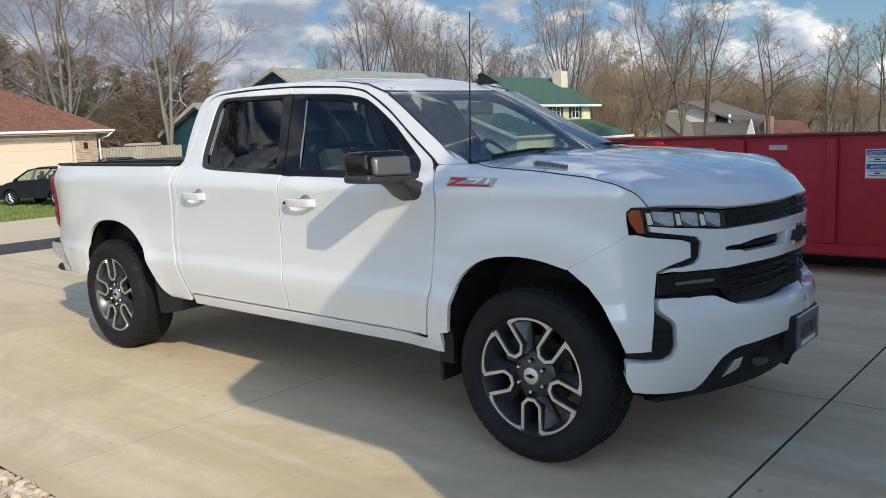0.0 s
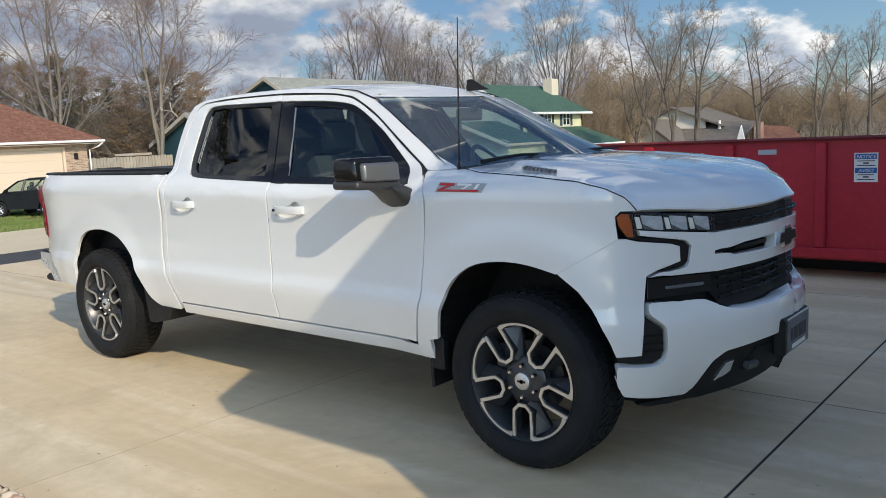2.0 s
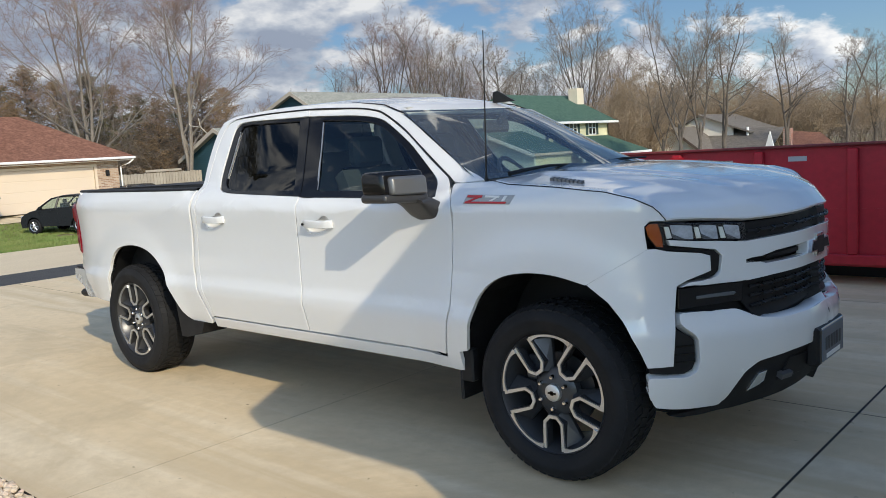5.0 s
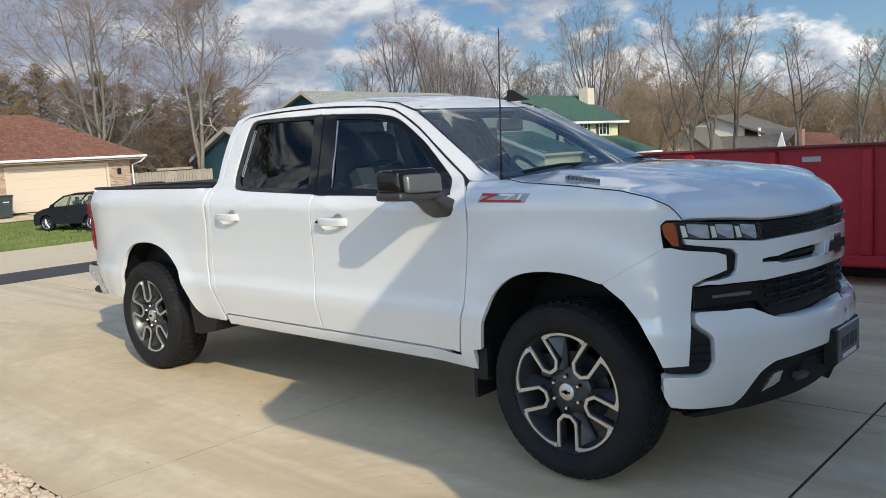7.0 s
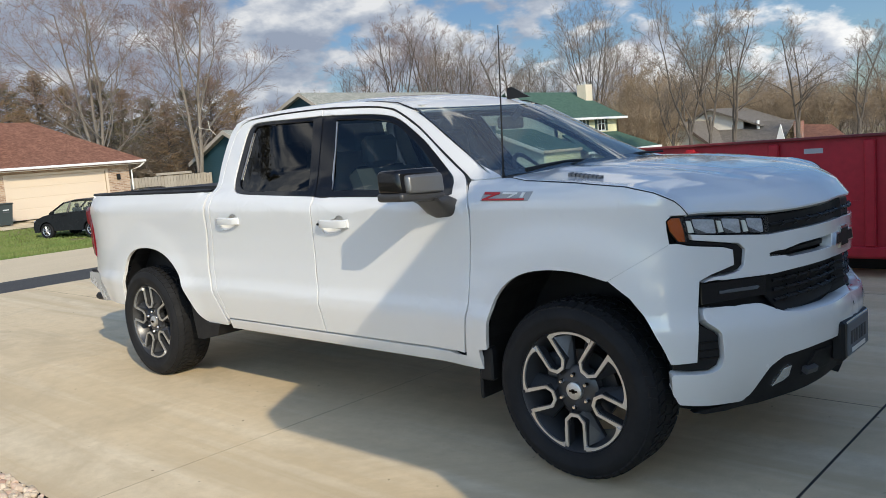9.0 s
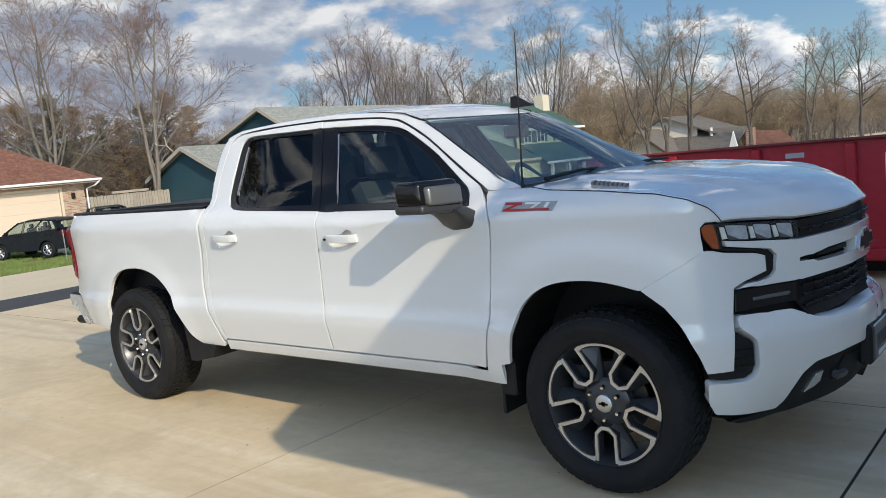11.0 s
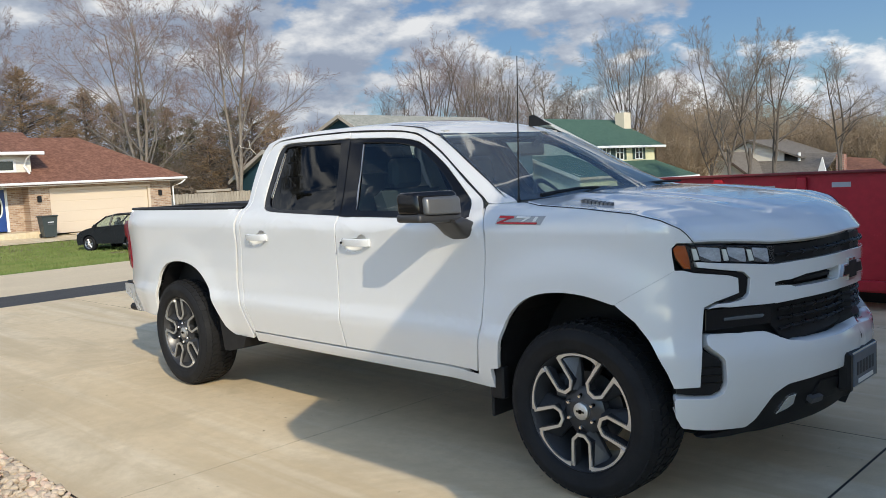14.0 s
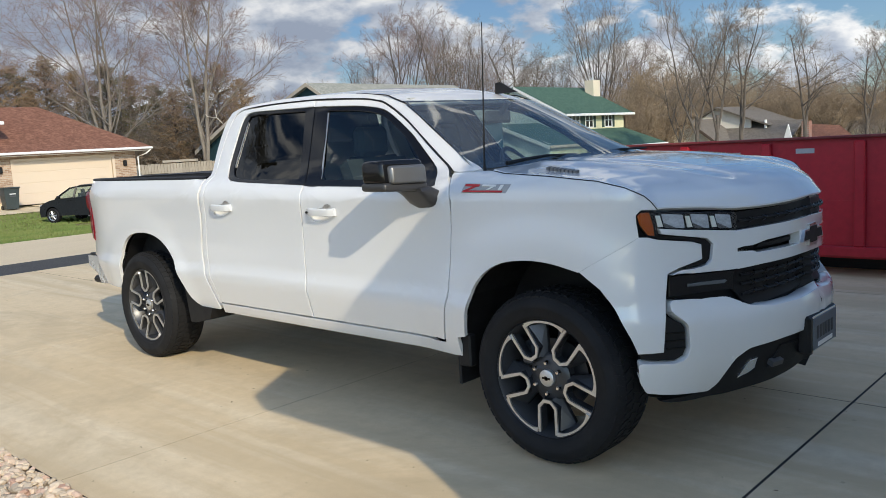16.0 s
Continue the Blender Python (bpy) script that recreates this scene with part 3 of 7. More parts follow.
def eased(pts, turns=2):
    """Softens the blunt corners of an outline and leaves the sharp ones."""
    for _ in range(turns):
        new_pts = []
        n = len(pts)
        for i in range(n):
            p, a, b = Vector(pts[i]), Vector(pts[i - 1]), Vector(pts[(i + 1) % n])
            if (p - a).normalized().dot((b - p).normalized()) > 0.62:
                new_pts += [tuple(p + (a - p) * min(0.25, 0.05 / (a - p).length)), tuple(p + (b - p) * min(0.25, 0.05 / (b - p).length))]
            else:
                new_pts.append(tuple(p))
        pts = new_pts
    return pts


CAB, REAR_DOOR, FRONT_DOOR = eased(CAB), eased(REAR_DOOR), eased(FRONT_DOOR)
REAR_TRIM, FRONT_TRIM, REAR_GLASS, FRONT_GLASS = eased(REAR_TRIM), eased(FRONT_TRIM), eased(REAR_GLASS), eased(FRONT_GLASS)

for side in (1, -1):
    panel("bed_side", BED, WHITE, truck, side=side)
    panel("cab_side_frame", CAB, WHITE, truck, side=side, edge=0.001)
    for nm, outline, trim, pane, tint, hx in (("rear_door", REAR_DOOR, REAR_TRIM, REAR_GLASS, TINT_DARK, (-2.63, -2.395)), ("front_door", FRONT_DOOR, FRONT_TRIM, FRONT_GLASS, TINT_LIGHT, (-1.60, -1.355))):
        a, b = hx
        zc = 1.192 if nm == "rear_door" else 1.179
        cup = [(a + du, zc + dz) for du, dz in ((0.008, 0.006), (0.004, -0.028), (0.012, -0.052), (0.04, -0.062), (0.10, -0.058), (0.165, -0.040), (0.215, -0.015), (0.212, 0.012), (0.198, 0.034), (0.176, 0.043), (0.150, 0.038), (0.125, 0.022), (0.07, 0.012))]
        door = panel(nm, outline, WHITE, truck, side=side, holes=(cup,))
        mu, mz = sum(p[0] for p in cup) / len(cup), sum(p[1] for p in cup) / len(cup)
        n = len(cup)
        v = [skin_out(mu + (u - mu) * k, mz + (z - mz) * k, o, side) for k, o in ((1.03, -0.004), (0.97, -0.016), (0.80, -0.034), (0.4, -0.042)) for u, z in cup] + [skin_out(mu, mz, -0.043, side)]
        f = [(r * n + i, r * n + (i + 1) % n, r * n + n + (i + 1) % n, r * n + n + i) for r in range(3) for i in range(n)] + [(3 * n + i, 3 * n + (i + 1) % n, 4 * n) for i in range(n)]
        part("handle_cup", G().add(v, f), WHITE, door, smooth=True, angle=60)
        panel("window_trim", trim, GLOSSBLACK, door, "gloss black window surround", holes=(pane,), side=side, out=-0.006, edge=0.003)
        panel("window_glass", pane, tint, door, "tinted side window glass", side=side, out=-0.016, depth=0.0005, edge=0, step=0.08)
        # Silver strip paints the bright reflection along the window edge.
        strip_z = [(-2.492, 1.45), (-2.484, 1.745), (-2.474, 1.745), (-2.481, 1.45)] if nm == "rear_door" else [(-1.545, 1.366), (-1.650, 1.758), (-1.639, 1.758), (-1.533, 1.366)]
        panel("glass_channel", strip_z, SILVER, door, side=side, out=-0.010, depth=0.004, edge=0, step=0.2)
        # handle: a cup sunk in the door, and a strap across it
        g = G()
        n = 10
        rows = []
        for k in range(n + 1):
            t = k / n
            u = a + (b - a) * t
            lift = 0.024 * math.sin(math.pi * min(1, max(0, t))) ** 0.35
            rows.append([skin_out(u, zc + dz, lift + dd, side) for dz, dd in ((-0.024, 0.004), (-0.020, 0.014), (0.0, 0.017), (0.018, 0.014), (0.022, 0.004), (0.0, 0.000))])
        v = [p for r in rows for p in r]
        f = [(6 * i + k, 6 * i + (k + 1) % 6, 6 * i + 6 + (k + 1) % 6, 6 * i + 6 + k) for i in range(n) for k in range(6)] + [tuple(range(6)), tuple(range(6 * n, 6 * n + 6))]
        handle = part("handle", G().add(v, f), WHITE, door, smooth=True, angle=50)
        if nm == "front_door":
            c = skin_out(a + 0.035, zc + 0.002, 0.046, side)
            part("key_cap", G().lathe([(0.0, 0.004), (0.007, 0.004), (0.007, -0.004)], (c.x, 0, c.z), "y", 12).move(Matrix.Translation((0, c.y, 0))), BLACK, handle)
    # Black strip put behind the door gap in place of its shade.
    panel("pillar_seal", [(-1.62, 1.335), (-1.70, 1.335), (-1.82, 1.80), (-1.74, 1.79)], BLACK, truck, "black strip that darkens the gap between the doors", side=side, out=-0.022, depth=0.004, edge=0, step=0.1)
    fender = panel("fender", FENDER, WHITE, truck, side=side, edge=0.001)
    panel("front_corner", CORNER, WHITE, truck, side=side, edge=0.001)
    # Black tube laid along the hood seam to draw the gap's shade.
    gap_path = [skin_out(u, float(np.interp(u, (-0.32, -0.20, 0.095, 0.336, 0.46, 0.555, 0.592, 0.604), (1.387, 1.3705, 1.3535, 1.3325, 1.3025, 1.2645, 1.2265, 1.203))), 0.0005, side) for u in np.linspace(-0.32, 0.604, 40)]
    part("hood_seal", G().tube(gap_path, 0.0022, 5), BLACK, fender)
    # Black tube darkens the door frame gap in place of its shade.
    seam = smooth_line([(-2.600, 1.827), (-2.50, 1.834), (-2.36, 1.839), (-2.15, 1.8428), (-1.75, 1.8408), (-1.36, 1.818), (-1.22, 1.7995), (-1.124, 1.774), (-0.93, 1.670), (-0.70, 1.500), (-0.56, 1.399), (-0.512, 1.362)], 5)
    part("door_seal", G().tube([skin_out(u, z, 0.0005, side) for u, z in seam], [min(0.0050, 0.0008 + 0.0004 * k) for k in range(len(seam))], 5), BLACK, truck, "black line painted along the door frame gap")
    # sill
    panel("rocker", [(-0.55, 0.452), (-2.70, 0.452), (-2.69, 0.522), (-0.565, 0.522)], WHITE, truck, side=side, out=-0.004)
    panel("pinch_weld", [(-0.55, 0.425), (-2.70, 0.425), (-2.70, 0.448), (-0.55, 0.448)], BLACK, truck, side=side, out=-0.03)

# ---- nose ----
M = U_MID


def rounded_half(pts, r):
    """Rounds the corners of a half outline and leaves the ends on the middle line."""
    out = []
    for k, p in enumerate(pts):
        if p[0] == M:
            out.append(p)
        else:
            out += rounded((pts[k - 1], p, pts[(k + 1) % len(pts)]), r, 2)[3:6]
    return out


GRILLE_FRAME = [(0.602, 1.122), (0.712, 1.108), (1.005, 1.079), (1.156, 1.086), (1.364, 1.092), (M, 1.097), (M, 0.928), (1.43, 0.928), (1.16, 0.918), (1.01, 0.908), (0.655, 0.918),
                (0.70, 0.934), (0.792, 0.938), (0.845, 0.945), (0.866, 0.965), (0.876, 1.03), (0.842, 1.06), (0.61, 1.098)]
SLOT = [(1.005, 0.985), (1.085, 0.982), (1.115, 0.972), (1.42, 0.978), (1.42, 1.036), (1.18, 1.023), (1.09, 1.006), (1.005, 1.004)]
BUMPER = [(0.648, 0.812), (0.929, 0.796), (0.978, 0.774), (1.033, 0.747), (1.147, 0.733), (1.357, 0.737), (M, 0.75), (M, 0.588), (1.407, 0.586), (1.222, 0.575), (1.018, 0.553),
          (0.944, 0.513), (0.862, 0.393), (0.815, 0.364), (0.65, 0.380), (0.50, 0.400), (0.486, 0.46), (0.498, 0.548), (0.655, 0.536), (0.70, 0.552), (0.714, 0.60), (0.712, 0.70), (0.70, 0.722), (0.648, 0.765)]
BUMPER = rounded_half(BUMPER, 0.016)
INTAKE = [(0.632, 0.752), (0.690, 0.712), (0.703, 0.69), (0.703, 0.60), (0.69, 0.563), (0.655, 0.546), (0.51, 0.557), (0.512, 0.586), (0.612, 0.584)]

panel("nose_backing", [(0.50, 0.36), (M, 0.36), (M, 1.19), (0.53, 1.19)], BLACK, truck, "black backing behind the grille", out=-0.075, depth=0.004, edge=0, step=0.1, middle=True)
gframe = panel("grille_frame", GRILLE_FRAME, WHITE, truck, "white painted grille bar", holes=(SLOT,), middle=True, out=0.004, depth=0.05, edge=0.002)
bumper = panel("front_bumper", BUMPER, WHITE, truck, middle=True, depth=0.05, edge=0.002, out=0.006)
lip_u = np.linspace(1.025, M, 16)
for side in (1, -1):
    edge_z = [float(np.interp(u, (1.025, 1.147, 1.357, M), (0.745, 0.730, 0.735, 0.748))) for u in lip_u]
    v = [skin_out(u, z + dz * min(1.0, (u - 1.0) * 9), d, side) for dz, d in ((0.0, 0.002), (0.010, -0.004), (0.030, -0.035), (0.034, -0.070)) for u, z in zip(lip_u, edge_z)]
    part("bumper_ledge", G().add(v, [(16 * r + k, 16 * r + k + 1, 16 * r + k + 17, 16 * r + k + 16) for r in range(3) for k in range(15)]), WHITE, bumper, smooth=True, angle=40)
panel("valance", [(0.80, 0.352), (0.870, 0.388), (0.952, 0.508), (1.022, 0.547), (1.222, 0.569), (1.407, 0.580), (M, 0.582), (M, 0.40), (1.25, 0.350), (0.95, 0.318), (0.75, 0.322), (0.62, 0.334), (0.55, 0.352)], BLACK, bumper,
      "black lower bumper valance", middle=True, out=-0.012, depth=0.03)
panel("skid_plate", [(1.16, 0.43), (M, 0.46), (M, 0.54), (1.22, 0.535)], BLACK, bumper, middle=True, out=-0.004, depth=0.01)
for side in (1, -1):
    panel("air_curtain", INTAKE, BLACK, truck, "black ribbed air intake", side=side, out=-0.012)
    for k in range(3):
        z = 0.60 + 0.035 * k
        panel("intake_rib", [(0.62, z), (0.70, z - 0.004), (0.70, z + 0.002), (0.62, z + 0.006)], GLOSSBLACK, truck, side=side, out=-0.008, depth=0.01, edge=0)
    lamp = panel("headlamp", [(0.508, 1.184), (0.531, 1.200), (0.60, 1.195), (1.012, 1.160), (1.006, 1.083), (0.712, 1.112), (0.598, 1.126), (0.602, 1.097), (0.842, 1.056), (0.871, 1.030), (0.862, 0.967),
                              (0.842, 0.95), (0.79, 0.943), (0.70, 0.944), (0.818, 0.970), (0.816, 1.040), (0.762, 1.056), (0.593, 1.080), (0.55, 1.092), (0.516, 1.142)], GLOSSBLACK, truck,
                 "headlamp with three projectors in a black surround", side=side, out=-0.008, depth=0.03)
    panel("turn_signal", [(0.512, 1.180), (0.530, 1.194), (0.566, 1.192), (0.578, 1.14), (0.582, 1.092), (0.552, 1.097), (0.519, 1.144)], AMBER, lamp, "amber turn signal lens", side=side, out=-0.004, depth=0.006)
    tilt = lambda u: -0.085 * (u - 0.6)
    for u0, u1 in ((0.590, 0.736), (0.736, 0.868), (0.868, 0.988)):
        top, low = 1.183, 1.124
        lens = [(u0 + 0.030, top + tilt(u0)), (u1 - 0.008, top + tilt(u1)), (u1 - 0.004, low + tilt(u1)), (u0 + 0.042, low + tilt(u0))]
        cell = panel("projector", rounded(lens, 0.008), REFLECTOR, lamp, "pale lamp lens", side=side, out=-0.006, depth=0.006, edge=0.001, step=0.02)
        # Dark wedge paints the lens's light-to-dark gradient.
        panel("lens_wedge", [(u0 + 0.034, low + 0.022 + tilt(u0)), (u0 + 0.105, low - 0.002 + tilt(u0 + 0.1)), (u0 + 0.042, low - 0.002 + tilt(u0))], DARKGREY, cell, side=side, out=-0.003, depth=0.003, edge=0, step=0.03)
        panel("divider", [(u0 + 0.002, top - 0.006 + tilt(u0)), (u0 + 0.022, top - 0.008 + tilt(u0)), (u0 + 0.034, low + 0.003 + tilt(u0)), (u0 + 0.010, low + 0.003 + tilt(u0))], LAMPGLINT, lamp, side=side, out=-0.002, depth=0.008, edge=0.001)
    cover = panel("lens_cover", [(0.512, 1.180), (0.533, 1.197), (1.008, 1.157), (1.003, 1.087), (0.712, 1.115), (0.60, 1.128), (0.585, 1.095), (0.553, 1.095), (0.519, 1.144)], LENS, lamp, side=side, out=0.003, depth=0.0005, edge=0, step=0.08)
    cover.visible_shadow = False
    drl = panel("fog_bezel", [(0.652, 0.912), (0.998, 0.902), (0.99, 0.822), (0.652, 0.826)], GLOSSBLACK, truck, "black running lamp housing", side=side, out=-0.012, depth=0.03)
    panel("running_lamp", [(0.74, 0.872), (0.945, 0.868), (0.955, 0.861), (0.94, 0.852), (0.74, 0.858)], RUNLAMP, drl, "clear running lamp strip", side=side, out=-0.007, depth=0.006)
    fog = panel("fog_lamp", [(0.985, 0.405), (1.035, 0.487), (1.078, 0.495), (1.075, 0.445), (1.045, 0.425)], LAMPBOWL, bumper, "clear fog lamp", side=side, out=0.0, depth=0.02)
    panel("tow_hook", [(1.16, 0.445), (1.23, 0.45), (1.23, 0.475), (1.16, 0.47)], DARKGREY, bumper, side=side, out=0.02, depth=0.03)


def grille_bars(parent, rows, u0, u1, inset):
    """Horizontal bars with small crossed studs on them."""
    for z0, z1 in rows:
        for side in (1, -1):
            n = 18
            us = np.linspace(u0, u1, n)
            path = [skin_out(u, z0 + (z1 - z0) * (u - u0) / (u1 - u0), inset, side) for u in us]
            g = G().tube(path, 0.0075, 6)
            part("grille_bar", g, BLACK, parent)
            for k in range(6):
                s = G()
                u = u0 + 0.07 + (u1 - u0 - 0.1) * k / 5.3
                c = skin_out(u, z0 + (z1 - z0) * (u - u0) / (u1 - u0), inset - 0.004, side)
                s.tube([c + Vector((0, -0.022, -0.012)), c + Vector((0.010, 0, 0)), c + Vector((0, 0.022, 0.012))], [0.002, 0.006, 0.002], 5)
                s.tube([c + Vector((0, -0.022, 0.012)), c + Vector((0.010, 0, 0)), c + Vector((0, 0.022, -0.012))], [0.002, 0.006, 0.002], 5)
                part("grille_stud", s, GLOSSBLACK, parent)


up = panel("upper_grille", [(1.015, 1.158), (1.010, 1.085), (M, 1.100), (M, 1.178), (1.236, 1.162)], BLACK, truck, "black upper grille", middle=True, out=-0.014, depth=0.01)
grille_bars(up, ((1.118, 1.136),), 1.02, M, -0.006)
lo = panel("lower_grille", [(1.01, 0.905), (1.16, 0.915), (M, 0.925), (M, 0.80), (1.44, 0.785), (1.17, 0.762), (1.07, 0.756), (1.01, 0.81)], BLACK, truck, "black lower grille", middle=True, out=-0.040, depth=0.01)
grille_bars(lo, ((0.875, 0.893), (0.835, 0.858), (0.795, 0.822)), 1.04, M, -0.024)
for side in (1, -1):
    panel("slot_vane", [(1.13, 0.99), (1.38, 0.996), (1.38, 1.018), (1.15, 1.006)], BLACK, gframe, side=side, out=-0.02, depth=0.01)

# emblem: a plain dark plate in a bright edge
xe = skin(M, 1.0)[0]
cross = [(-0.130, -0.027), (-0.05, -0.027), (-0.05, -0.050), (0.05, -0.050), (0.05, -0.027), (0.135, -0.027), (0.115, 0.027), (0.05, 0.027), (0.05, 0.050), (-0.05, 0.050), (-0.05, 0.027), (-0.110, 0.027)]
badge = part("emblem", G().prism([(y, 1.008 + z) for y, z in cross], "x", xe - 0.02, xe + 0.012), SILVER, truck, "dark emblem plate with bright edge")
part("emblem_face", G().prism([(y * 0.88, 1.008 + z * 0.76) for y, z in cross], "x", xe + 0.011, xe + 0.015), BLACK, badge)

# number plate on its bracket, lettering as plain bars
xp = 0.935
bracket = part("plate_bracket", G().box((xp - 0.06, -0.19, 0.465), (xp, 0.19, 0.645), 0.012), BLACK, truck, "black plate bracket")
platem = plain("plate_grey", (0.10, 0.115, 0.14), 0.4)
plate = part("number_plate", G().box((xp + 0.001, -0.155, 0.482), (xp + 0.006, 0.155, 0.632), 0.003), platem, bracket, "pale number plate with plain bars")
part("plate_frame", G().prism([(-0.160, 0.476), (0.160, 0.476), (0.160, 0.640), (-0.160, 0.640)], "x", xp - 0.001, xp + 0.003), CHROME, bracket)
for k in range(6):
    part("plate_bar", G().box((xp + 0.006, -0.115 + 0.040 * k, 0.53), (xp + 0.008, -0.090 + 0.040 * k, 0.59)), DASH, plate)
part("plate_bar", G().box((xp + 0.006, -0.10, 0.492), (xp + 0.008, 0.10, 0.512)), TRIM_WHITE, plate)


# ---- bonnet, roof, glass ----
def sheet(name, fn, nu, nv, material, parent, label="", depth=0.02, edge=0.006, soft=True):
    """A curved sheet from fn(s, t), with a rounded border and a thickness."""
    bm = bmesh.new()
    vs = [[bm.verts.new(fn(i / nu, j / nv)) for j in range(nv + 1)] for i in range(nu + 1)]
    for i in range(nu):
        for j in range(nv):
            bm.faces.new((vs[i][j], vs[i + 1][j], vs[i + 1][j + 1], vs[i][j + 1]))
    bm.normal_update()
    if sum(f.normal.z for f in bm.faces) < 0:
        bmesh.ops.reverse_faces(bm, faces=bm.faces[:])
    if edge > 0:
        bm.normal_update()
        bmesh.ops.inset_region(bm, faces=bm.faces[:], thickness=edge, use_boundary=True, use_even_offset=False)
    bm.normal_update()
    rim = [e for e in bm.edges if e.is_boundary]
    inward = {v: -v.normal.copy() for e in rim for v in e.verts}
    for v, n in inward.items():
        v.co += n * edge * 0.7
    for v in bmesh.ops.extrude_edge_only(bm, edges=rim)["geom"]:
        if isinstance(v, bmesh.types.BMVert):
            near = [e.other_vert(v) for e in v.link_edges if e.other_vert(v) in inward]
            v.co += (inward[near[0]] if near else Vector((0, 0, -1))) * depth
    return part(name, bm, material, parent, label, smooth=soft, angle=26)


SEAM_U, SEAM_Z = (-0.30, -0.20, 0.095, 0.336, 0.46, 0.555, 0.592, 0.610), (1.389, 1.373, 1.356, 1.335, 1.305, 1.267, 1.228, 1.205)


def hood_edge(s):
    u = -0.30 + (0.610 + 0.30) * s
    return Vector(skin_out(u, float(np.interp(u, SEAM_U, SEAM_Z)), 0.0))


def hood_front(w):
    """The front border: w 0 at the corner to 1 in the middle."""
    u = 0.610 + (U_MID - 0.610) * w
    z = float(np.interp(w, (0, 0.42, 0.7, 1), (1.205, 1.170, 1.180, 1.190)))
    p = skin_out(u, z, 0.0)
    return Vector((p.x + 0.004, p.y, p.z))


def hood(s, t):
    """s back to front, t right to left."""
    v = 2 * t - 1
    a = abs(v)
    e = hood_edge(s)
    w = 1 - a
    back_x = -0.235 - 0.065 * a ** 2
    f = hood_front(w)
    front_x = f.x
    x = back_x + (front_x - back_x) * s
    y = abs(e.y) * (1 - s) + abs(f.y) * s if a > 0 else 0
    y = (abs(hood_edge(min(1, s)).y) if a >= 0.999 else abs(e.y) * a + (abs(f.y) - abs(e.y) * a) * s ** 6)
    if a >= 0.999:
        x = e.x
    else:
        k = a ** 8
        x = x * (1 - k) + e.x * k
    top = float(np.interp(s, (0, 0.25, 0.5, 0.7, 0.85, 0.94, 1), (1.414, 1.394, 1.366, 1.336, 1.298, 1.258, f.z)))
    z = e.z + (top - e.z) * (1 - a ** 2.6)
    ridge = 0.66 - 0.10 * s
    dome = (0.016 * step_up(ridge + 0.035, ridge - 0.025, a) - 0.010 * step_up(ridge - 0.025, ridge - 0.20, a) + 0.006 * step_up(ridge - 0.22, ridge - 0.27, a)) * min(1.0, (1 - s) * 6) * min(1.0, 0.35 + 2.5 * s)
    z += dome
    return (x, math.copysign(max(0.0, y - 0.005 * a), v), z)


bonnet = sheet("hood", hood, 36, 48, WHITE, truck, "white hood with a raised centre", edge=0.006)
for side in (1, -1):
    for k in range(8):
        u, zz, y = -0.055 + 0.024 * k, 1.388 - 0.0026 * k, side * (-0.80 - 0.004 * k)
        v = [(u, y - 0.010 * side, zz), (u + 0.016, y - 0.010 * side, zz - 0.001), (u + 0.020, y + 0.012 * side, zz + 0.004), (u + 0.004, y + 0.012 * side, zz + 0.005)]
        part("badge_bar", G().add(v + [(a, b, c - 0.018) for a, b, c in v], [(0, 1, 2, 3), (4, 7, 6, 5), (0, 4, 5, 1), (2, 6, 7, 3), (1, 5, 6, 2), (0, 3, 7, 4)]), SATIN, bonnet, "silver badge bar")

ROOF_U, ROOF_Z = (-2.74, -2.62, -2.17, -1.73, -1.37, -1.133, -0.955), (1.815, 1.850, 1.870, 1.869, 1.848, 1.819, 1.758)


def roof(s, t):
    v = 2 * t - 1
    u = -2.74 + (2.74 - 1.02) * s
    e = skin_out(u, float(np.interp(u, ROOF_U, ROOF_Z)), 0.0)
    a = abs(v)
    bow = 0.135 * (1 - a ** 2) * s ** 3 + (-0.02) * (1 - a ** 2) * (1 - s) ** 3
    crown = 0.031 + 0.01 * math.sin(math.pi * s)
    crown *= 1 - 1.25 * s ** 5
    return (e.x + bow, v * abs(e.y), e.z + crown * (1 - a ** 2.2))


sheet("roof", roof, 24, 24, WHITE, truck, edge=0.01)
for side in (1, -1):
    # Black tube paints the dark line of shade in the roof seam.
    gap = [Vector((e.x, e.y, e.z + 0.003)) for e in (skin_out(u, float(np.interp(u, ROOF_U, ROOF_Z)), 0.002, side) for u in np.linspace(-1.42, -0.97, 30))]
    part("roof_gap", G().tube(gap, [0.0015 + 0.004 * k / 29 for k in range(30)], 5), BLACK, truck)


def windshield(s, t):
    v = 2 * t - 1
    lo = Vector((-0.225 - 0.18 * v * v, 0.905 * v, 1.408 - 0.020 * v * v))
    hi = Vector((-0.872 - 0.112 * v * v, 0.815 * v, 1.773 + 0.010 * v * v))
    p = lo.lerp(hi, s)
    bulge = math.sin(math.pi * s) * (1 - v * v)
    p.x += 0.012 * bulge
    p.z += 0.010 * bulge + 0.008 * math.sin(math.pi * s)
    return p


ws = sheet("windshield", windshield, 16, 20, WINDSHIELD, truck, "curved clear windshield", depth=0.0005, edge=0)


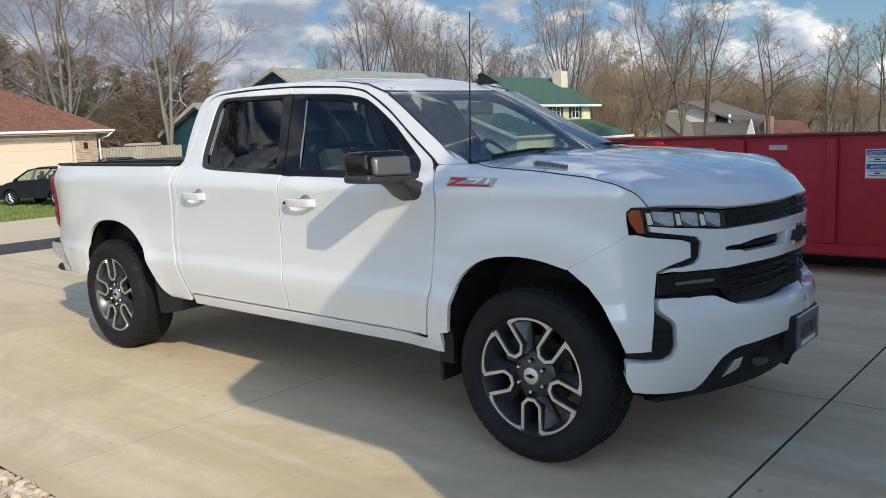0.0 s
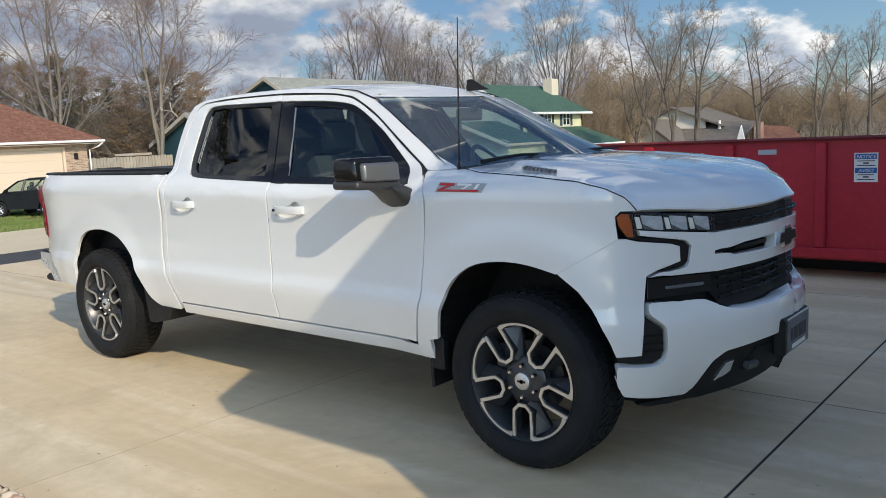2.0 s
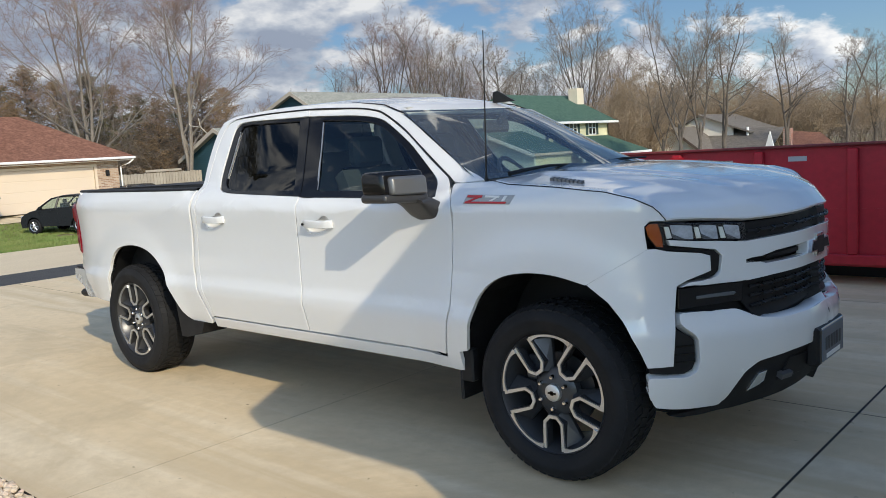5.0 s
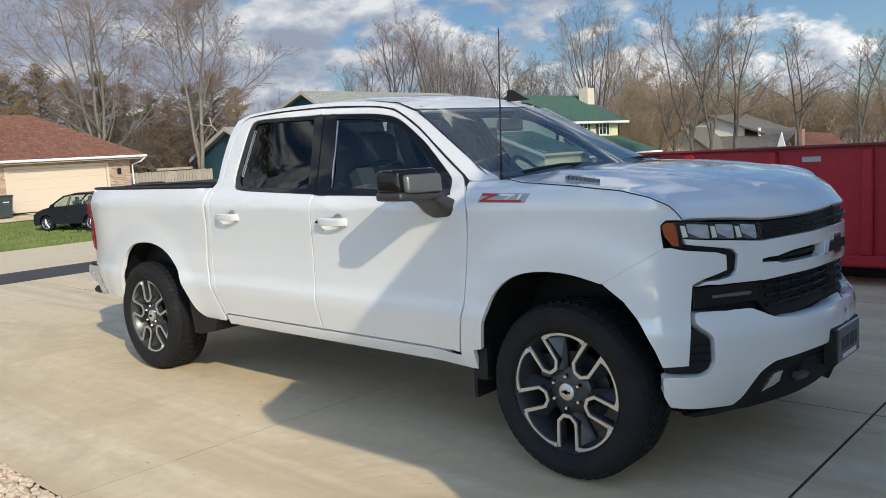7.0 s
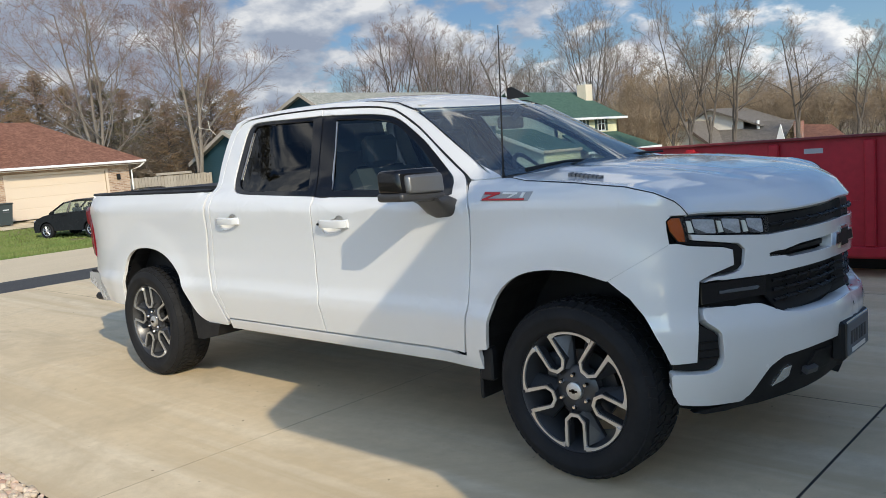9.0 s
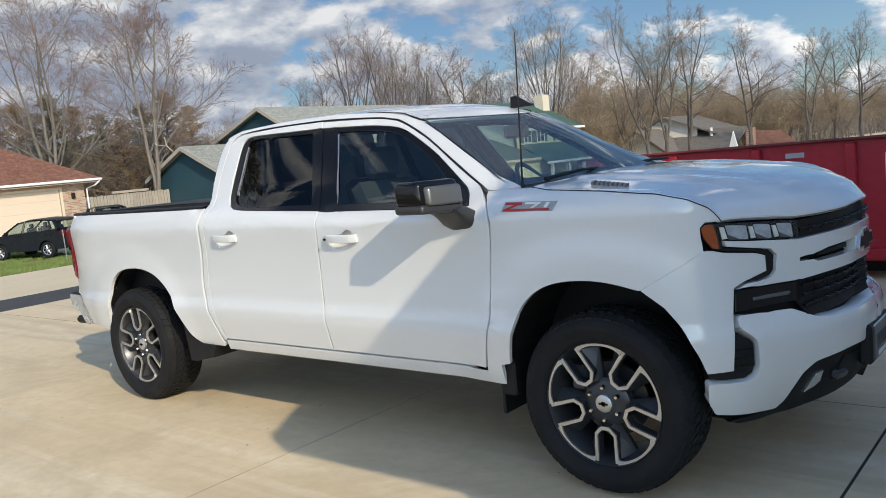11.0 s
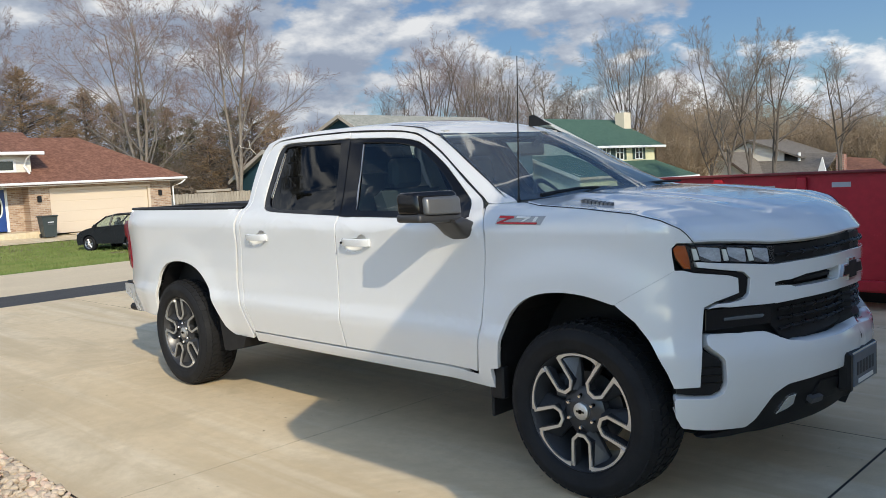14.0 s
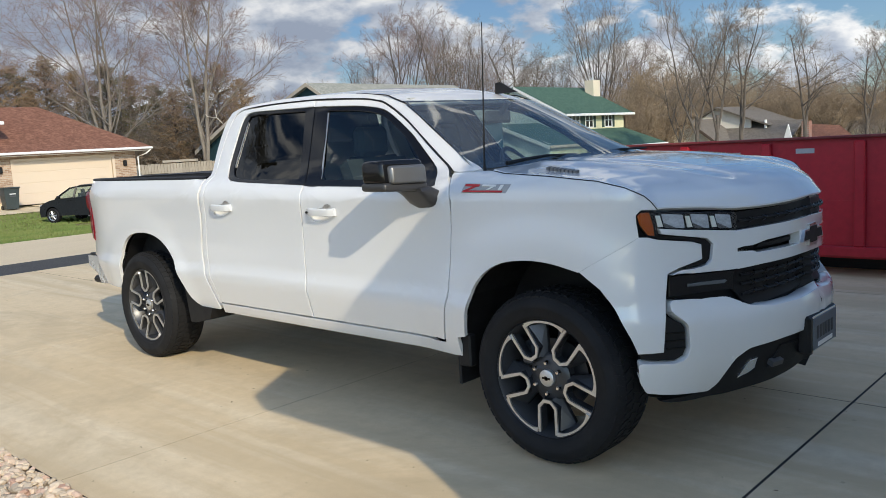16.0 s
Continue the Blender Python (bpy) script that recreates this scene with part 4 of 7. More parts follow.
def band(fn, edges):
    """Quads between pairs of (s, t) lines on a sheet, lifted a little."""
    g = G()
    for a, b in edges:
        n = 16
        pa = [Vector(fn(*(a[0] + (a[2] - a[0]) * k / n, a[1] + (a[3] - a[1]) * k / n))) for k in range(n + 1)]
        pb = [Vector(fn(*(b[0] + (b[2] - b[0]) * k / n, b[1] + (b[3] - b[1]) * k / n))) for k in range(n + 1)]
        lift = Vector((-0.003, 0, -0.003))
        v = [p + lift for p in pa] + [p + lift for p in pb]
        g.add(v, [(k, k + 1, n + 2 + k, n + 1 + k) for k in range(n)])
    return g


part("windshield_band", band(windshield, [((0, 0, 1, 0), (0, 0.012, 1, 0.012)), ((0, 0.988, 1, 0.988), (0, 1, 1, 1)), ((0.97, 0, 0.97, 1), (1, 0, 1, 1)), ((0, 0, 0, 1), (0.06, 0, 0.06, 1))]), GLOSSBLACK, ws)


def cowl(s, t):
    v = 2 * t - 1
    x = -0.24 - 0.075 * v * v - 0.13 * s
    return (x, 0.90 * v, 1.402 - 0.020 * v * v + 0.004 * s)


sheet("cowl", cowl, 3, 16, BLACK, truck, "black cowl panel at the windshield base", depth=0.05, edge=0)
for y0, y1 in ((-0.78, -0.18), (-0.02, 0.60)):
    wip = G().tube([(-0.31, y0, 1.412), (-0.285, y0 + 0.12, 1.425), (-0.285, (y0 + y1) / 2, 1.434), (-0.30, y1, 1.428)], [0.012, 0.010, 0.008, 0.006], 6)
    part("wiper", wip, BLACK, truck)
fin = G()
prof = [(-1.155, 0.0), (-0.985, 0.0), (-1.03, 0.022), (-1.085, 0.055), (-1.115, 0.070), (-1.15, 0.066)]
fin.prism(prof, "y", -0.016, 0.016)
fin.move(Matrix.Translation((0.135, 0.10, 1.812)))
part("roof_antenna", fin, BLACK, truck, "black roof fin")
part("antenna_mast", G().tube([(-0.388, -0.860, 1.385), (-0.388, -0.860, 1.42), (-0.375, -0.860, 1.75), (-0.362, -0.860, 2.095)], [0.010, 0.0045, 0.0035, 0.0022], 6), BLACK, truck, "thin black whip antenna")

# rear of the cab
part("cab_back", G().add([(-2.76, -0.90, 0.55), (-2.76, 0.90, 0.55), (-2.76, 0.86, 1.40), (-2.76, -0.86, 1.40)], [(0, 1, 2, 3)]).add(
    [(-2.755, -0.86, 1.40), (-2.755, 0.86, 1.40), (-2.75, 0.80, 1.58), (-2.75, -0.80, 1.58)], [(0, 1, 2, 3)]), WHITE, truck)
part("back_window", G().add([(-2.785, -0.80, 1.44), (-2.785, 0.80, 1.44), (-2.745, 0.68, 1.80), (-2.745, -0.68, 1.80)], [(0, 1, 2, 3)]), TINT_DARK, truck, "tinted back window")

# ---- load bed ----
bed = part("load_bed", G().box((-4.60, -0.78, 0.80), (-2.82, 0.78, 0.84)).box((-2.88, -0.80, 0.84), (-2.83, 0.80, 1.36)), BLACK, truck, "black bed liner")
for side in (1, -1):
    g = G().box((-4.58, side * 0.80, 0.80), (-2.85, side * 0.84, 1.352))
    part("inner_wall", g, BLACK, bed)
    rail = G()
    pts = [(u, 1.383 - 0.004 * (u + 4.6) / 1.8) for u in np.linspace(-4.60, -2.80, 14)]
    v, f = [], []
    for u, z in pts:
        p = skin_out(u, z, 0, side)
        yy = abs(p.y)
        v += [(p.x, side * (yy + 0.003), z - 0.004), (p.x, side * (yy + 0.001), z + 0.008), (p.x, side * (yy - 0.010), z + 0.014), (p.x, side * (yy - 0.10), z + 0.014), (p.x, side * (yy - 0.115), z - 0.06)]
    for i in range(len(pts) - 1):
        f += [(5 * i + k, 5 * i + k + 1, 5 * i + 6 + k, 5 * i + 5 + k) for k in range(4)]
    part("bed_rail_cap", rail.add(v, f), BLACK, bed, "black bed rail cap", smooth=True)
    yt = abs(skin_out(-4.585, 1.15, 0.0, side).y)
    lamp_side = [(-4.592, 1.295), (-4.692, 1.290), (-4.715, 1.265), (-4.712, 1.185), (-4.685, 1.160), (-4.650, 1.145), (-4.638, 1.085), (-4.652, 1.045), (-4.655, 0.985), (-4.625, 0.885), (-4.592, 0.872)]
    tl = G()
    n = len(lamp_side)
    mid = Vector((-4.615, 0, 1.09))
    ring = [(k, y) for k, y in ((0.90, yt + 0.002), (1.0, yt - 0.012), (1.0, yt - 0.10), (0.85, yt - 0.16))]
    lamp_side = [(-4.592 + (u + 4.592) * 0.72, z) for u, z in lamp_side]
    v = [(mid.x + (u - mid.x) * k, -side * y, mid.z + (z - mid.z) * k) for k, y in ring for u, z in lamp_side]
    f = [tuple(range(n)), tuple(range(4 * n - 1, 3 * n - 1, -1))] + [(r * n + i, (r + 1) * n + i, (r + 1) * n + (i + 1) % n, r * n + (i + 1) % n) for r in range(3) for i in range(n)]
    part("tail_lamp", tl.add(v, f), LAMPRED, truck, "red tail lamp", smooth=True, angle=40)
    rb = part("rear_bumper", G().prism([(-4.50, 0.70), (-4.62, 0.745), (-4.80, 0.745), (-4.80, 0.66), (-4.66, 0.60), (-4.60, 0.52), (-4.42, 0.52)], "y", side * 0.60, side * 0.93), BUMPERMETAL, truck, "bright corner of the rear bumper")
    part("step_pad", G().box((-4.80, side * 0.62, 0.745), (-4.62, side * 0.915, 0.765), 0.008), BLACK, rb)
    part("step_pad", G().box((-4.82, side * 0.62, 0.50), (-4.62, side * 0.90, 0.56), 0.02), BLACK, rb)
part("tonneau_cover", G().prism([(-4.60, 1.380), (-4.60, 1.394), (-3.9, 1.406), (-3.2, 1.412), (-2.86, 1.412), (-2.86, 1.380)], "y", -0.83, 0.83), SOFTTOP, bed, "black soft cover over the load bed")
part("tailgate", G().box((-4.68, -0.80, 0.78), (-4.62, 0.80, 1.37), 0.012), WHITE, truck)
part("bumper_beam", G().box((-4.82, -0.60, 0.56), (-4.66, 0.60, 0.74), 0.02), CHROME, truck)

# ---- underside and wheel housings ----
part("chassis", G().box((-4.6, -0.45, 0.42), (0.65, -0.36, 0.55)).box((-4.6, 0.36, 0.42), (0.65, 0.45, 0.55)).box((-3.2, -0.6, 0.55), (-0.5, 0.6, 0.60)), BLACK, truck)
# Black boxes added to block light and darken the ground under the nose.
part("undertray", G().box((-0.55, -0.62, 0.285), (0.46, 0.62, 0.31), 0.01), BLACK, truck)
part("engine", G().box((-0.45, -0.58, 0.33), (0.50, 0.58, 0.95), 0.05), BLACK, truck)
part("floor_pan", G().box((-2.75, -0.94, 0.50), (-0.60, 0.94, 0.56)), BLACK, truck)
part("rear_axle", G().tube([(-3.745, -0.8, 0.41), (-3.745, 0.8, 0.41)], 0.05, 10), BLACK, truck)
for wx, a0, a1 in ((0.03, -0.56, 0.56), (-3.60, -0.62, 0.62)):
    for side in (1, -1):
        v, f, n = [], [], 20
        for k in range(n + 1):
            t = math.pi * k / n
            x, z = wx - 0.515 * math.cos(t), 0.42 + 0.62 * math.sin(t)
            yo = min(0.985, -skin(x, max(z, 0.45))[1] - 0.055)
            v += [(x, side * yo, z), (x, side * 0.62, z)]
        f = [(2 * k, 2 * k + 1, 2 * k + 3, 2 * k + 2) for k in range(n)]
        f.append(tuple(2 * k + 1 for k in range(n + 1)))
        part("wheel_liner", G().add(v, f), BLACK, truck)
for side in (1, -1):
    part("mud_flap", G().box((-0.535, side * 0.74, 0.30), (-0.515, side * 0.975, 0.575), 0.006).box((-0.52, side * 0.93, 0.40), (-0.44, side * 0.985, 0.57), 0.01), BLACK, truck, "black front mud flap")
    part("mud_flap", G().prism([(-3.17, 0.62), (-3.06, 0.53), (-2.97, 0.478), (-2.82, 0.476), (-2.86, 0.39), (-3.05, 0.35), (-3.12, 0.35)], "y", side * 0.70, side * 0.975), BLACK, truck, "black rear mud flap")

# ---- cabin ----
part("dashboard", G().prism([(-0.45, 1.36), (-0.70, 1.36), (-0.92, 1.30), (-0.98, 1.12), (-0.80, 0.80), (-0.45, 0.80)], "y", -0.84, 0.84), DASH, truck)
wheel_c = Vector((-1.06, 0.40, 1.30))
ring = [wheel_c + pose(0, 0, 0, 0, 65, 0) @ Vector((0.185 * math.cos(a), 0.185 * math.sin(a), 0)) for a in np.linspace(0, 2 * math.pi, 33)]
part("steering_wheel", G().tube(ring, 0.016, 8, False).tube([wheel_c + Vector((0, -0.17, 0)), wheel_c + Vector((0.02, 0, -0.02)), wheel_c + Vector((0, 0.17, 0))], [0.015, 0.05, 0.015], 8), DASH, truck, smooth=True)
part("interior_mirror", G().box((-0.93, -0.19, 1.63), (-0.90, 0.07, 1.705), 0.02).tube([(-0.90, -0.06, 1.69), (-0.84, -0.06, 1.745)], 0.02, 6), DASH, truck)
for xs, ys in ((-1.55, -0.42), (-1.55, 0.42), (-2.45, -0.42), (-2.45, 0.42)):
    st = part("seat", G().prism([(xs + 0.50, 0.92), (xs + 0.02, 0.88), (xs - 0.16, 1.42), (xs - 0.09, 1.46), (xs + 0.10, 1.06), (xs + 0.48, 1.06)], "y", ys - 0.26, ys + 0.26), SEATCLOTH, truck)
    part("headrest", G().box((xs - 0.19, ys - 0.13, 1.47), (xs - 0.09, ys + 0.13, 1.66), 0.03), SEATCLOTH, st)
part("headliner", G().box((-2.70, -0.72, 1.79), (-1.02, 0.72, 1.80)), plain("pale_headliner", (0.42, 0.42, 0.40), 0.9), truck)

def lean_cab_to_view():
    """Leans the cab's pillars and glass inwards and back, most beside the windshield, shaped to fit the camera's view.
    """
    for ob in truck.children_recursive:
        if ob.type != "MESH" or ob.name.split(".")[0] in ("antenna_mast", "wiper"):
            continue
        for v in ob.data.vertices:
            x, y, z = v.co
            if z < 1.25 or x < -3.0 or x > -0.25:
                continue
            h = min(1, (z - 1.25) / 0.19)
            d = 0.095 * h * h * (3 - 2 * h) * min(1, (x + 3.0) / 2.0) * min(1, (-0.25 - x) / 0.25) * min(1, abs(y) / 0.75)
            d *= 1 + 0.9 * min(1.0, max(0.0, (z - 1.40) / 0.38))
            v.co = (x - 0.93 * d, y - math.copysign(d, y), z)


lean_cab_to_view()


# ---- mirrors ----
def soft_box(lo, hi, r, shape=None, segs=4):
    """A box with round edges, its points moved by shape(p)."""
    bm = bmesh.new()
    bmesh.ops.create_cube(bm, size=1.0)
    lo, hi = Vector(lo), Vector(hi)
    for v in bm.verts:
        v.co = Vector([min(a, b) + (k + 0.5) * abs(b - a) for k, a, b in zip(v.co, lo, hi)])
    bmesh.ops.bevel(bm, geom=bm.edges[:], offset=r, segments=segs, profile=0.5, affect="EDGES")
    if shape:
        for v in bm.verts:
            v.co = shape(v.co)
    return bm


def mirror_side(side):
    def sweep(p):
        """Outer end swept back and a little lower than the root; front face raked."""
        t = (-1.05 - p.y) / 0.31
        x = p.x - 0.045 * t * t - 0.10 * (p.z - 1.38) * (1 if p.x > -0.68 else 0.3)
        z = 1.385 + (p.z - 1.385) * (1 - 0.10 * max(0.0, t)) + 0.008 * t
        return Vector((x, p.y, z)) if side > 0 else Vector((x - 0.08, -p.y, z - 0.05))

    def shaped(lo, hi, r):
        bm = soft_box(lo, hi, r, sweep)
        if side < 0:
            bmesh.ops.reverse_faces(bm, faces=bm.faces[:])
        return bm
    mir = part("door_mirror", shaped((-0.765, -1.052, 1.335), (-0.612, -1.318, 1.462), 0.028), GLOSSBLACK, truck, "gloss black door mirror with grey cover", smooth=True, angle=60)
    part("mirror_base", shaped((-0.769, -1.048, 1.300), (-0.604, -1.319, 1.346), 0.016), SHELL, mir, "dark grey lower mirror shell", smooth=True, angle=60)
    part("mirror_cover", shaped((-0.640, -1.062, 1.340), (-0.588, -1.282, 1.434), 0.018), SATIN, mir, "satin grey mirror cover", smooth=True, angle=60)
    arm = [(-0.565, 1.302), (-0.565, 1.235), (-0.60, 1.200), (-0.70, 1.190), (-0.735, 1.215), (-0.765, 1.302)]
    arm = rounded(arm, 0.028, 3)
    root, n = [(x, -1.000 * side, z) for x, z in arm], len(arm)
    mid = [(x * 0.97 - 0.02, -1.055 * side, max(z + 0.022, 1.235)) for x, z in arm]
    end = [(x * 0.93 - 0.045, -1.125 * side, max(z, 1.285) + 0.015) for x, z in arm]
    part("mirror_arm", G().add(root + mid + end, [tuple(range(n)), tuple(range(2 * n, 3 * n))] + [(r * n + k, r * n + (k + 1) % n, r * n + n + (k + 1) % n, r * n + n + k) for r in (0, 1) for k in range(n)]), SHELL, mir, smooth=True, angle=45)
    part("mirror_glass", shaped((-0.772, -1.085, 1.350), (-0.764, -1.290, 1.440), 0.003), CHROME, mir)


for side in (1, -1):
    mirror_side(side)

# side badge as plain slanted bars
for side in (1, -1):
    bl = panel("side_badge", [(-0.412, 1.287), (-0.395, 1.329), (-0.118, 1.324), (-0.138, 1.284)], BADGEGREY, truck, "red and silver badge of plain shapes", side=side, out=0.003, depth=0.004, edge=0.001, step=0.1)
    for q in ([(-0.392, 1.315), (-0.388, 1.325), (-0.30, 1.323), (-0.304, 1.313)], [(-0.392, 1.296), (-0.34, 1.314), (-0.318, 1.313), (-0.37, 1.296)], [(-0.40, 1.288), (-0.397, 1.296), (-0.155, 1.294), (-0.16, 1.286)]):
        panel("badge_bar", q, REDPLASTIC, bl, side=side, out=0.006, depth=0.003, edge=0, step=0.1)
    for q in ([(-0.285, 1.314), (-0.282, 1.323), (-0.20, 1.321), (-0.203, 1.312)], [(-0.255, 1.298), (-0.225, 1.313), (-0.21, 1.313), (-0.24, 1.298)], [(-0.185, 1.297), (-0.172, 1.320), (-0.155, 1.320), (-0.168, 1.297)]):
        panel("badge_bar", q, TRIM_WHITE, bl, side=side, out=0.006, depth=0.003, edge=0, step=0.1)


# ---- wheels ----
def wheel(x, side, spin):
    c = Vector((x, 0, 0.414))
    yo = -0.985
    rim = part("wheel", G().lathe([(0.284, yo + 0.004), (0.279, yo - 0.001), (0.270, yo + 0.012), (0.254, yo + 0.05), (0.238, yo + 0.10), (0.238, yo + 0.22), (0.278, yo + 0.245)], (0, 0, 0), "y", 64), GREYMETAL, truck,
               "dark grey alloy wheel with machined spokes", smooth=True)
    flip = Matrix.Diagonal((1, side, 1, 1))
    rim.matrix_basis = Matrix.Translation(c) @ flip
    prof = [(0.282, yo + 0.006), (0.289, yo - 0.010), (0.306, yo - 0.018), (0.335, yo - 0.020), (0.341, yo - 0.024), (0.352, yo - 0.022), (0.375, yo - 0.014), (0.395, yo + 0.004), (0.405, yo + 0.022), (0.408, yo + 0.05),
            (0.408, yo + 0.22), (0.395, yo + 0.262), (0.340, yo + 0.28), (0.282, yo + 0.26)]
    part("tyre", G().lathe(prof, (0, 0, 0), "y", 72), RUBBER, rim, "black all-terrain tyre", smooth=True, angle=50)
    g = G()
    for k in range(54):
        a = 2 * math.pi * k / 54
        for row, (y0, y1, r0, off) in enumerate(((yo - 0.004, yo + 0.030, 0.392, 0.0), (yo + 0.036, yo + 0.085, 0.405, 0.5), (yo + 0.095, yo + 0.150, 0.405, 0.1), (yo + 0.158, yo + 0.205, 0.405, 0.6), (yo + 0.212, yo + 0.255, 0.397, 0.0))):
            b = a + off * 2 * math.pi / 54
            w = 0.046 if row in (0, 4) else 0.038
            m = pose(0, 0, 0, 0, -math.degrees(b), 0)
            skew = 0.008 if row % 2 else -0.008
            lo_r, hi_r = r0 - 0.004, (0.414 if row not in (0,) else 0.410)
            v = []
            for rr in (lo_r, hi_r):
                for yy in (y0, y1):
                    for ss in (-1, 1):
                        out_r = rr - (0.016 if row == 0 and yy == y0 else 0) - (0.012 if row == 4 and yy == y1 else 0)
                        v.append(m @ Vector((out_r, yy, ss * w * 0.40 + (skew if yy == y1 else -skew))))
            g.add(v, [(0, 1, 3, 2), (4, 6, 7, 5), (0, 4, 5, 1), (2, 3, 7, 6), (0, 2, 6, 4), (1, 5, 7, 3)])
    part("tread", g, RUBBER, rim, "blocky tyre tread")
    # five forked spokes: a machined face on a dark body
    face, body = G(), G()

    def pol(r, deg):
        t = radians(deg)
        return (1.062 * r * math.cos(t), 1.062 * r * math.sin(t))

    def slab(g, quad, y0, y1):
        g.add([(p[0], y0, p[1]) for p in quad] + [(p[0], y1, p[1]) for p in quad], [(0, 1, 2, 3), (4, 7, 6, 5), (0, 4, 5, 1), (1, 5, 6, 2), (2, 6, 7, 3), (3, 7, 4, 0)])

    for k in range(5):
        a = spin + 72 * k
        fork = [(0.260, 8.5), (0.142, 15.5), (0.114, 8.0), (0.114, -8.0), (0.142, -15.5), (0.260, -8.5)]
        wide = [(0.260, 12.2), (0.138, 21.0), (0.100, 11.0), (0.100, -11.0), (0.138, -21.0), (0.260, -12.2)]
        for i in range(5):
            q = [pol(fork[i][0], a + fork[i][1]), pol(fork[i + 1][0], a + fork[i + 1][1]), pol(wide[i + 1][0], a + wide[i + 1][1]), pol(wide[i][0], a + wide[i][1])]
            lift = 0.020 if i == 2 else 0.0
            slab(face, q, yo + 0.010, yo + 0.018)
            deep = [pol(fork[i][0], a + fork[i][1] * 0.90), pol(fork[i + 1][0], a + fork[i + 1][1] * 0.90), pol(wide[i + 1][0], a + wide[i + 1][1] * 1.04), pol(wide[i][0], a + wide[i][1] * 1.04)]
            slab(body, deep, yo + 0.018, yo + 0.060)
        # rim lip between the forks
        n = 14
        for j in range(n):
            d0, d1 = 12.0 + 48 * j / n, 12.0 + 48 * (j + 1) / n
            w0, w1 = (0.250 - 0.014 * abs(2 * (d - 12) / 48 - 1) ** 4 for d in (d0, d1))
            q = [pol(w0, a + d0), pol(0.264, a + d0), pol(0.264, a + d1), pol(w1, a + d1)]
            slab(face, q, yo + 0.004, yo + 0.014)
        # sunken web between the forks, and a lower web inside each fork
        for sgn in (1, -1):
            edge_in, edge_out = pol(0.10, a + 36 - sgn * 25), pol(0.242, a + 36 - sgn * 23.5)
            v = [(edge_in[0], yo + 0.022, edge_in[1]), (edge_out[0], yo + 0.022, edge_out[1]), (pol(0.235, a + 36 - sgn * 9)[0], yo + 0.085, pol(0.235, a + 36 - sgn * 9)[1]), (pol(0.085, a + 36 - sgn * 8)[0], yo + 0.060, pol(0.085, a + 36 - sgn * 8)[1])]
            body.add(v + [(p[0], p[1] + 0.02, p[2]) for p in v], [(0, 1, 2, 3), (4, 7, 6, 5), (0, 4, 5, 1), (1, 5, 6, 2), (2, 6, 7, 3), (3, 7, 4, 0)])
    part("spoke_face", face, MACHINED, rim, "bright machined spoke faces")
    part("spoke_body", body, GREYMETAL, rim)
    part("hub", G().lathe([(0.0, yo + 0.030), (0.09, yo + 0.034), (0.112, yo + 0.050), (0.112, yo + 0.09)], (0, 0, 0), "y", 32), GREYMETAL, rim, smooth=True)
    part("brake_disc", G().lathe([(0.06, yo + 0.115), (0.17, yo + 0.115), (0.17, yo + 0.14), (0.06, yo + 0.14)], (0, 0, 0), "y", 40), GREYMETAL, rim)
    part("caliper", G().box((-0.20, yo + 0.09, 0.02), (-0.12, yo + 0.17, 0.14), 0.015), DARKGREY, rim)
    part("centre_cap", G().lathe([(0.0, yo + 0.012), (0.034, yo + 0.012), (0.040, yo + 0.016), (0.042, yo + 0.032)], (0, 0, 0), "y", 28), MACHINED, rim, smooth=True)
    part("cap_mark", G().box((-0.022, yo + 0.010, -0.005), (0.022, yo + 0.0125, 0.005)).box((-0.008, yo + 0.010, -0.010), (0.008, yo + 0.0122, 0.010)), GLOSSBLACK, rim)
    for k in range(6):
        p = pol(0.070, 90 + 60 * k)
        part("lug_nut", G().lathe([(0.0, yo + 0.006), (0.007, yo + 0.007), (0.011, yo + 0.013), (0.0115, yo + 0.036)], (p[0], 0, p[1]), "y", 8), CHROME, rim, smooth=True)
    return rim


wheel(0.012, 1, -90)
wheel(-3.745, 1, 98)
wheel(0.0, -1, -60)
wheel(-3.745, -1, 20)


# ---- the drive ----
def drive():
    """Concrete slabs with open joints between them."""
    xs = [-10.3, -7.9, -4.9, -1.83, 0.88, 2.62]
    ys = [-2.5, 0.65, 3.7, 7.2]
    base = structure("pavement", G().box((-10.3, -2.5, -0.16), (2.62, 7.2, -0.0013)), JOINT, "dark bed under the drive slabs")
    for i in range(len(xs) - 1):
        for j in range(len(ys) - 1):
            e0, e1 = (0.007 if x == 0.88 else 0.0026 for x in (xs[i], xs[i + 1]))
            f0 = 0.0 if j == 0 else 0.005
            g = G().box((xs[i] + e0, ys[j] + f0, -0.0010), (xs[i + 1] - e1, ys[j + 1] - 0.005, 0.0))
            part("slab", g, CONCRETE, base)


drive()


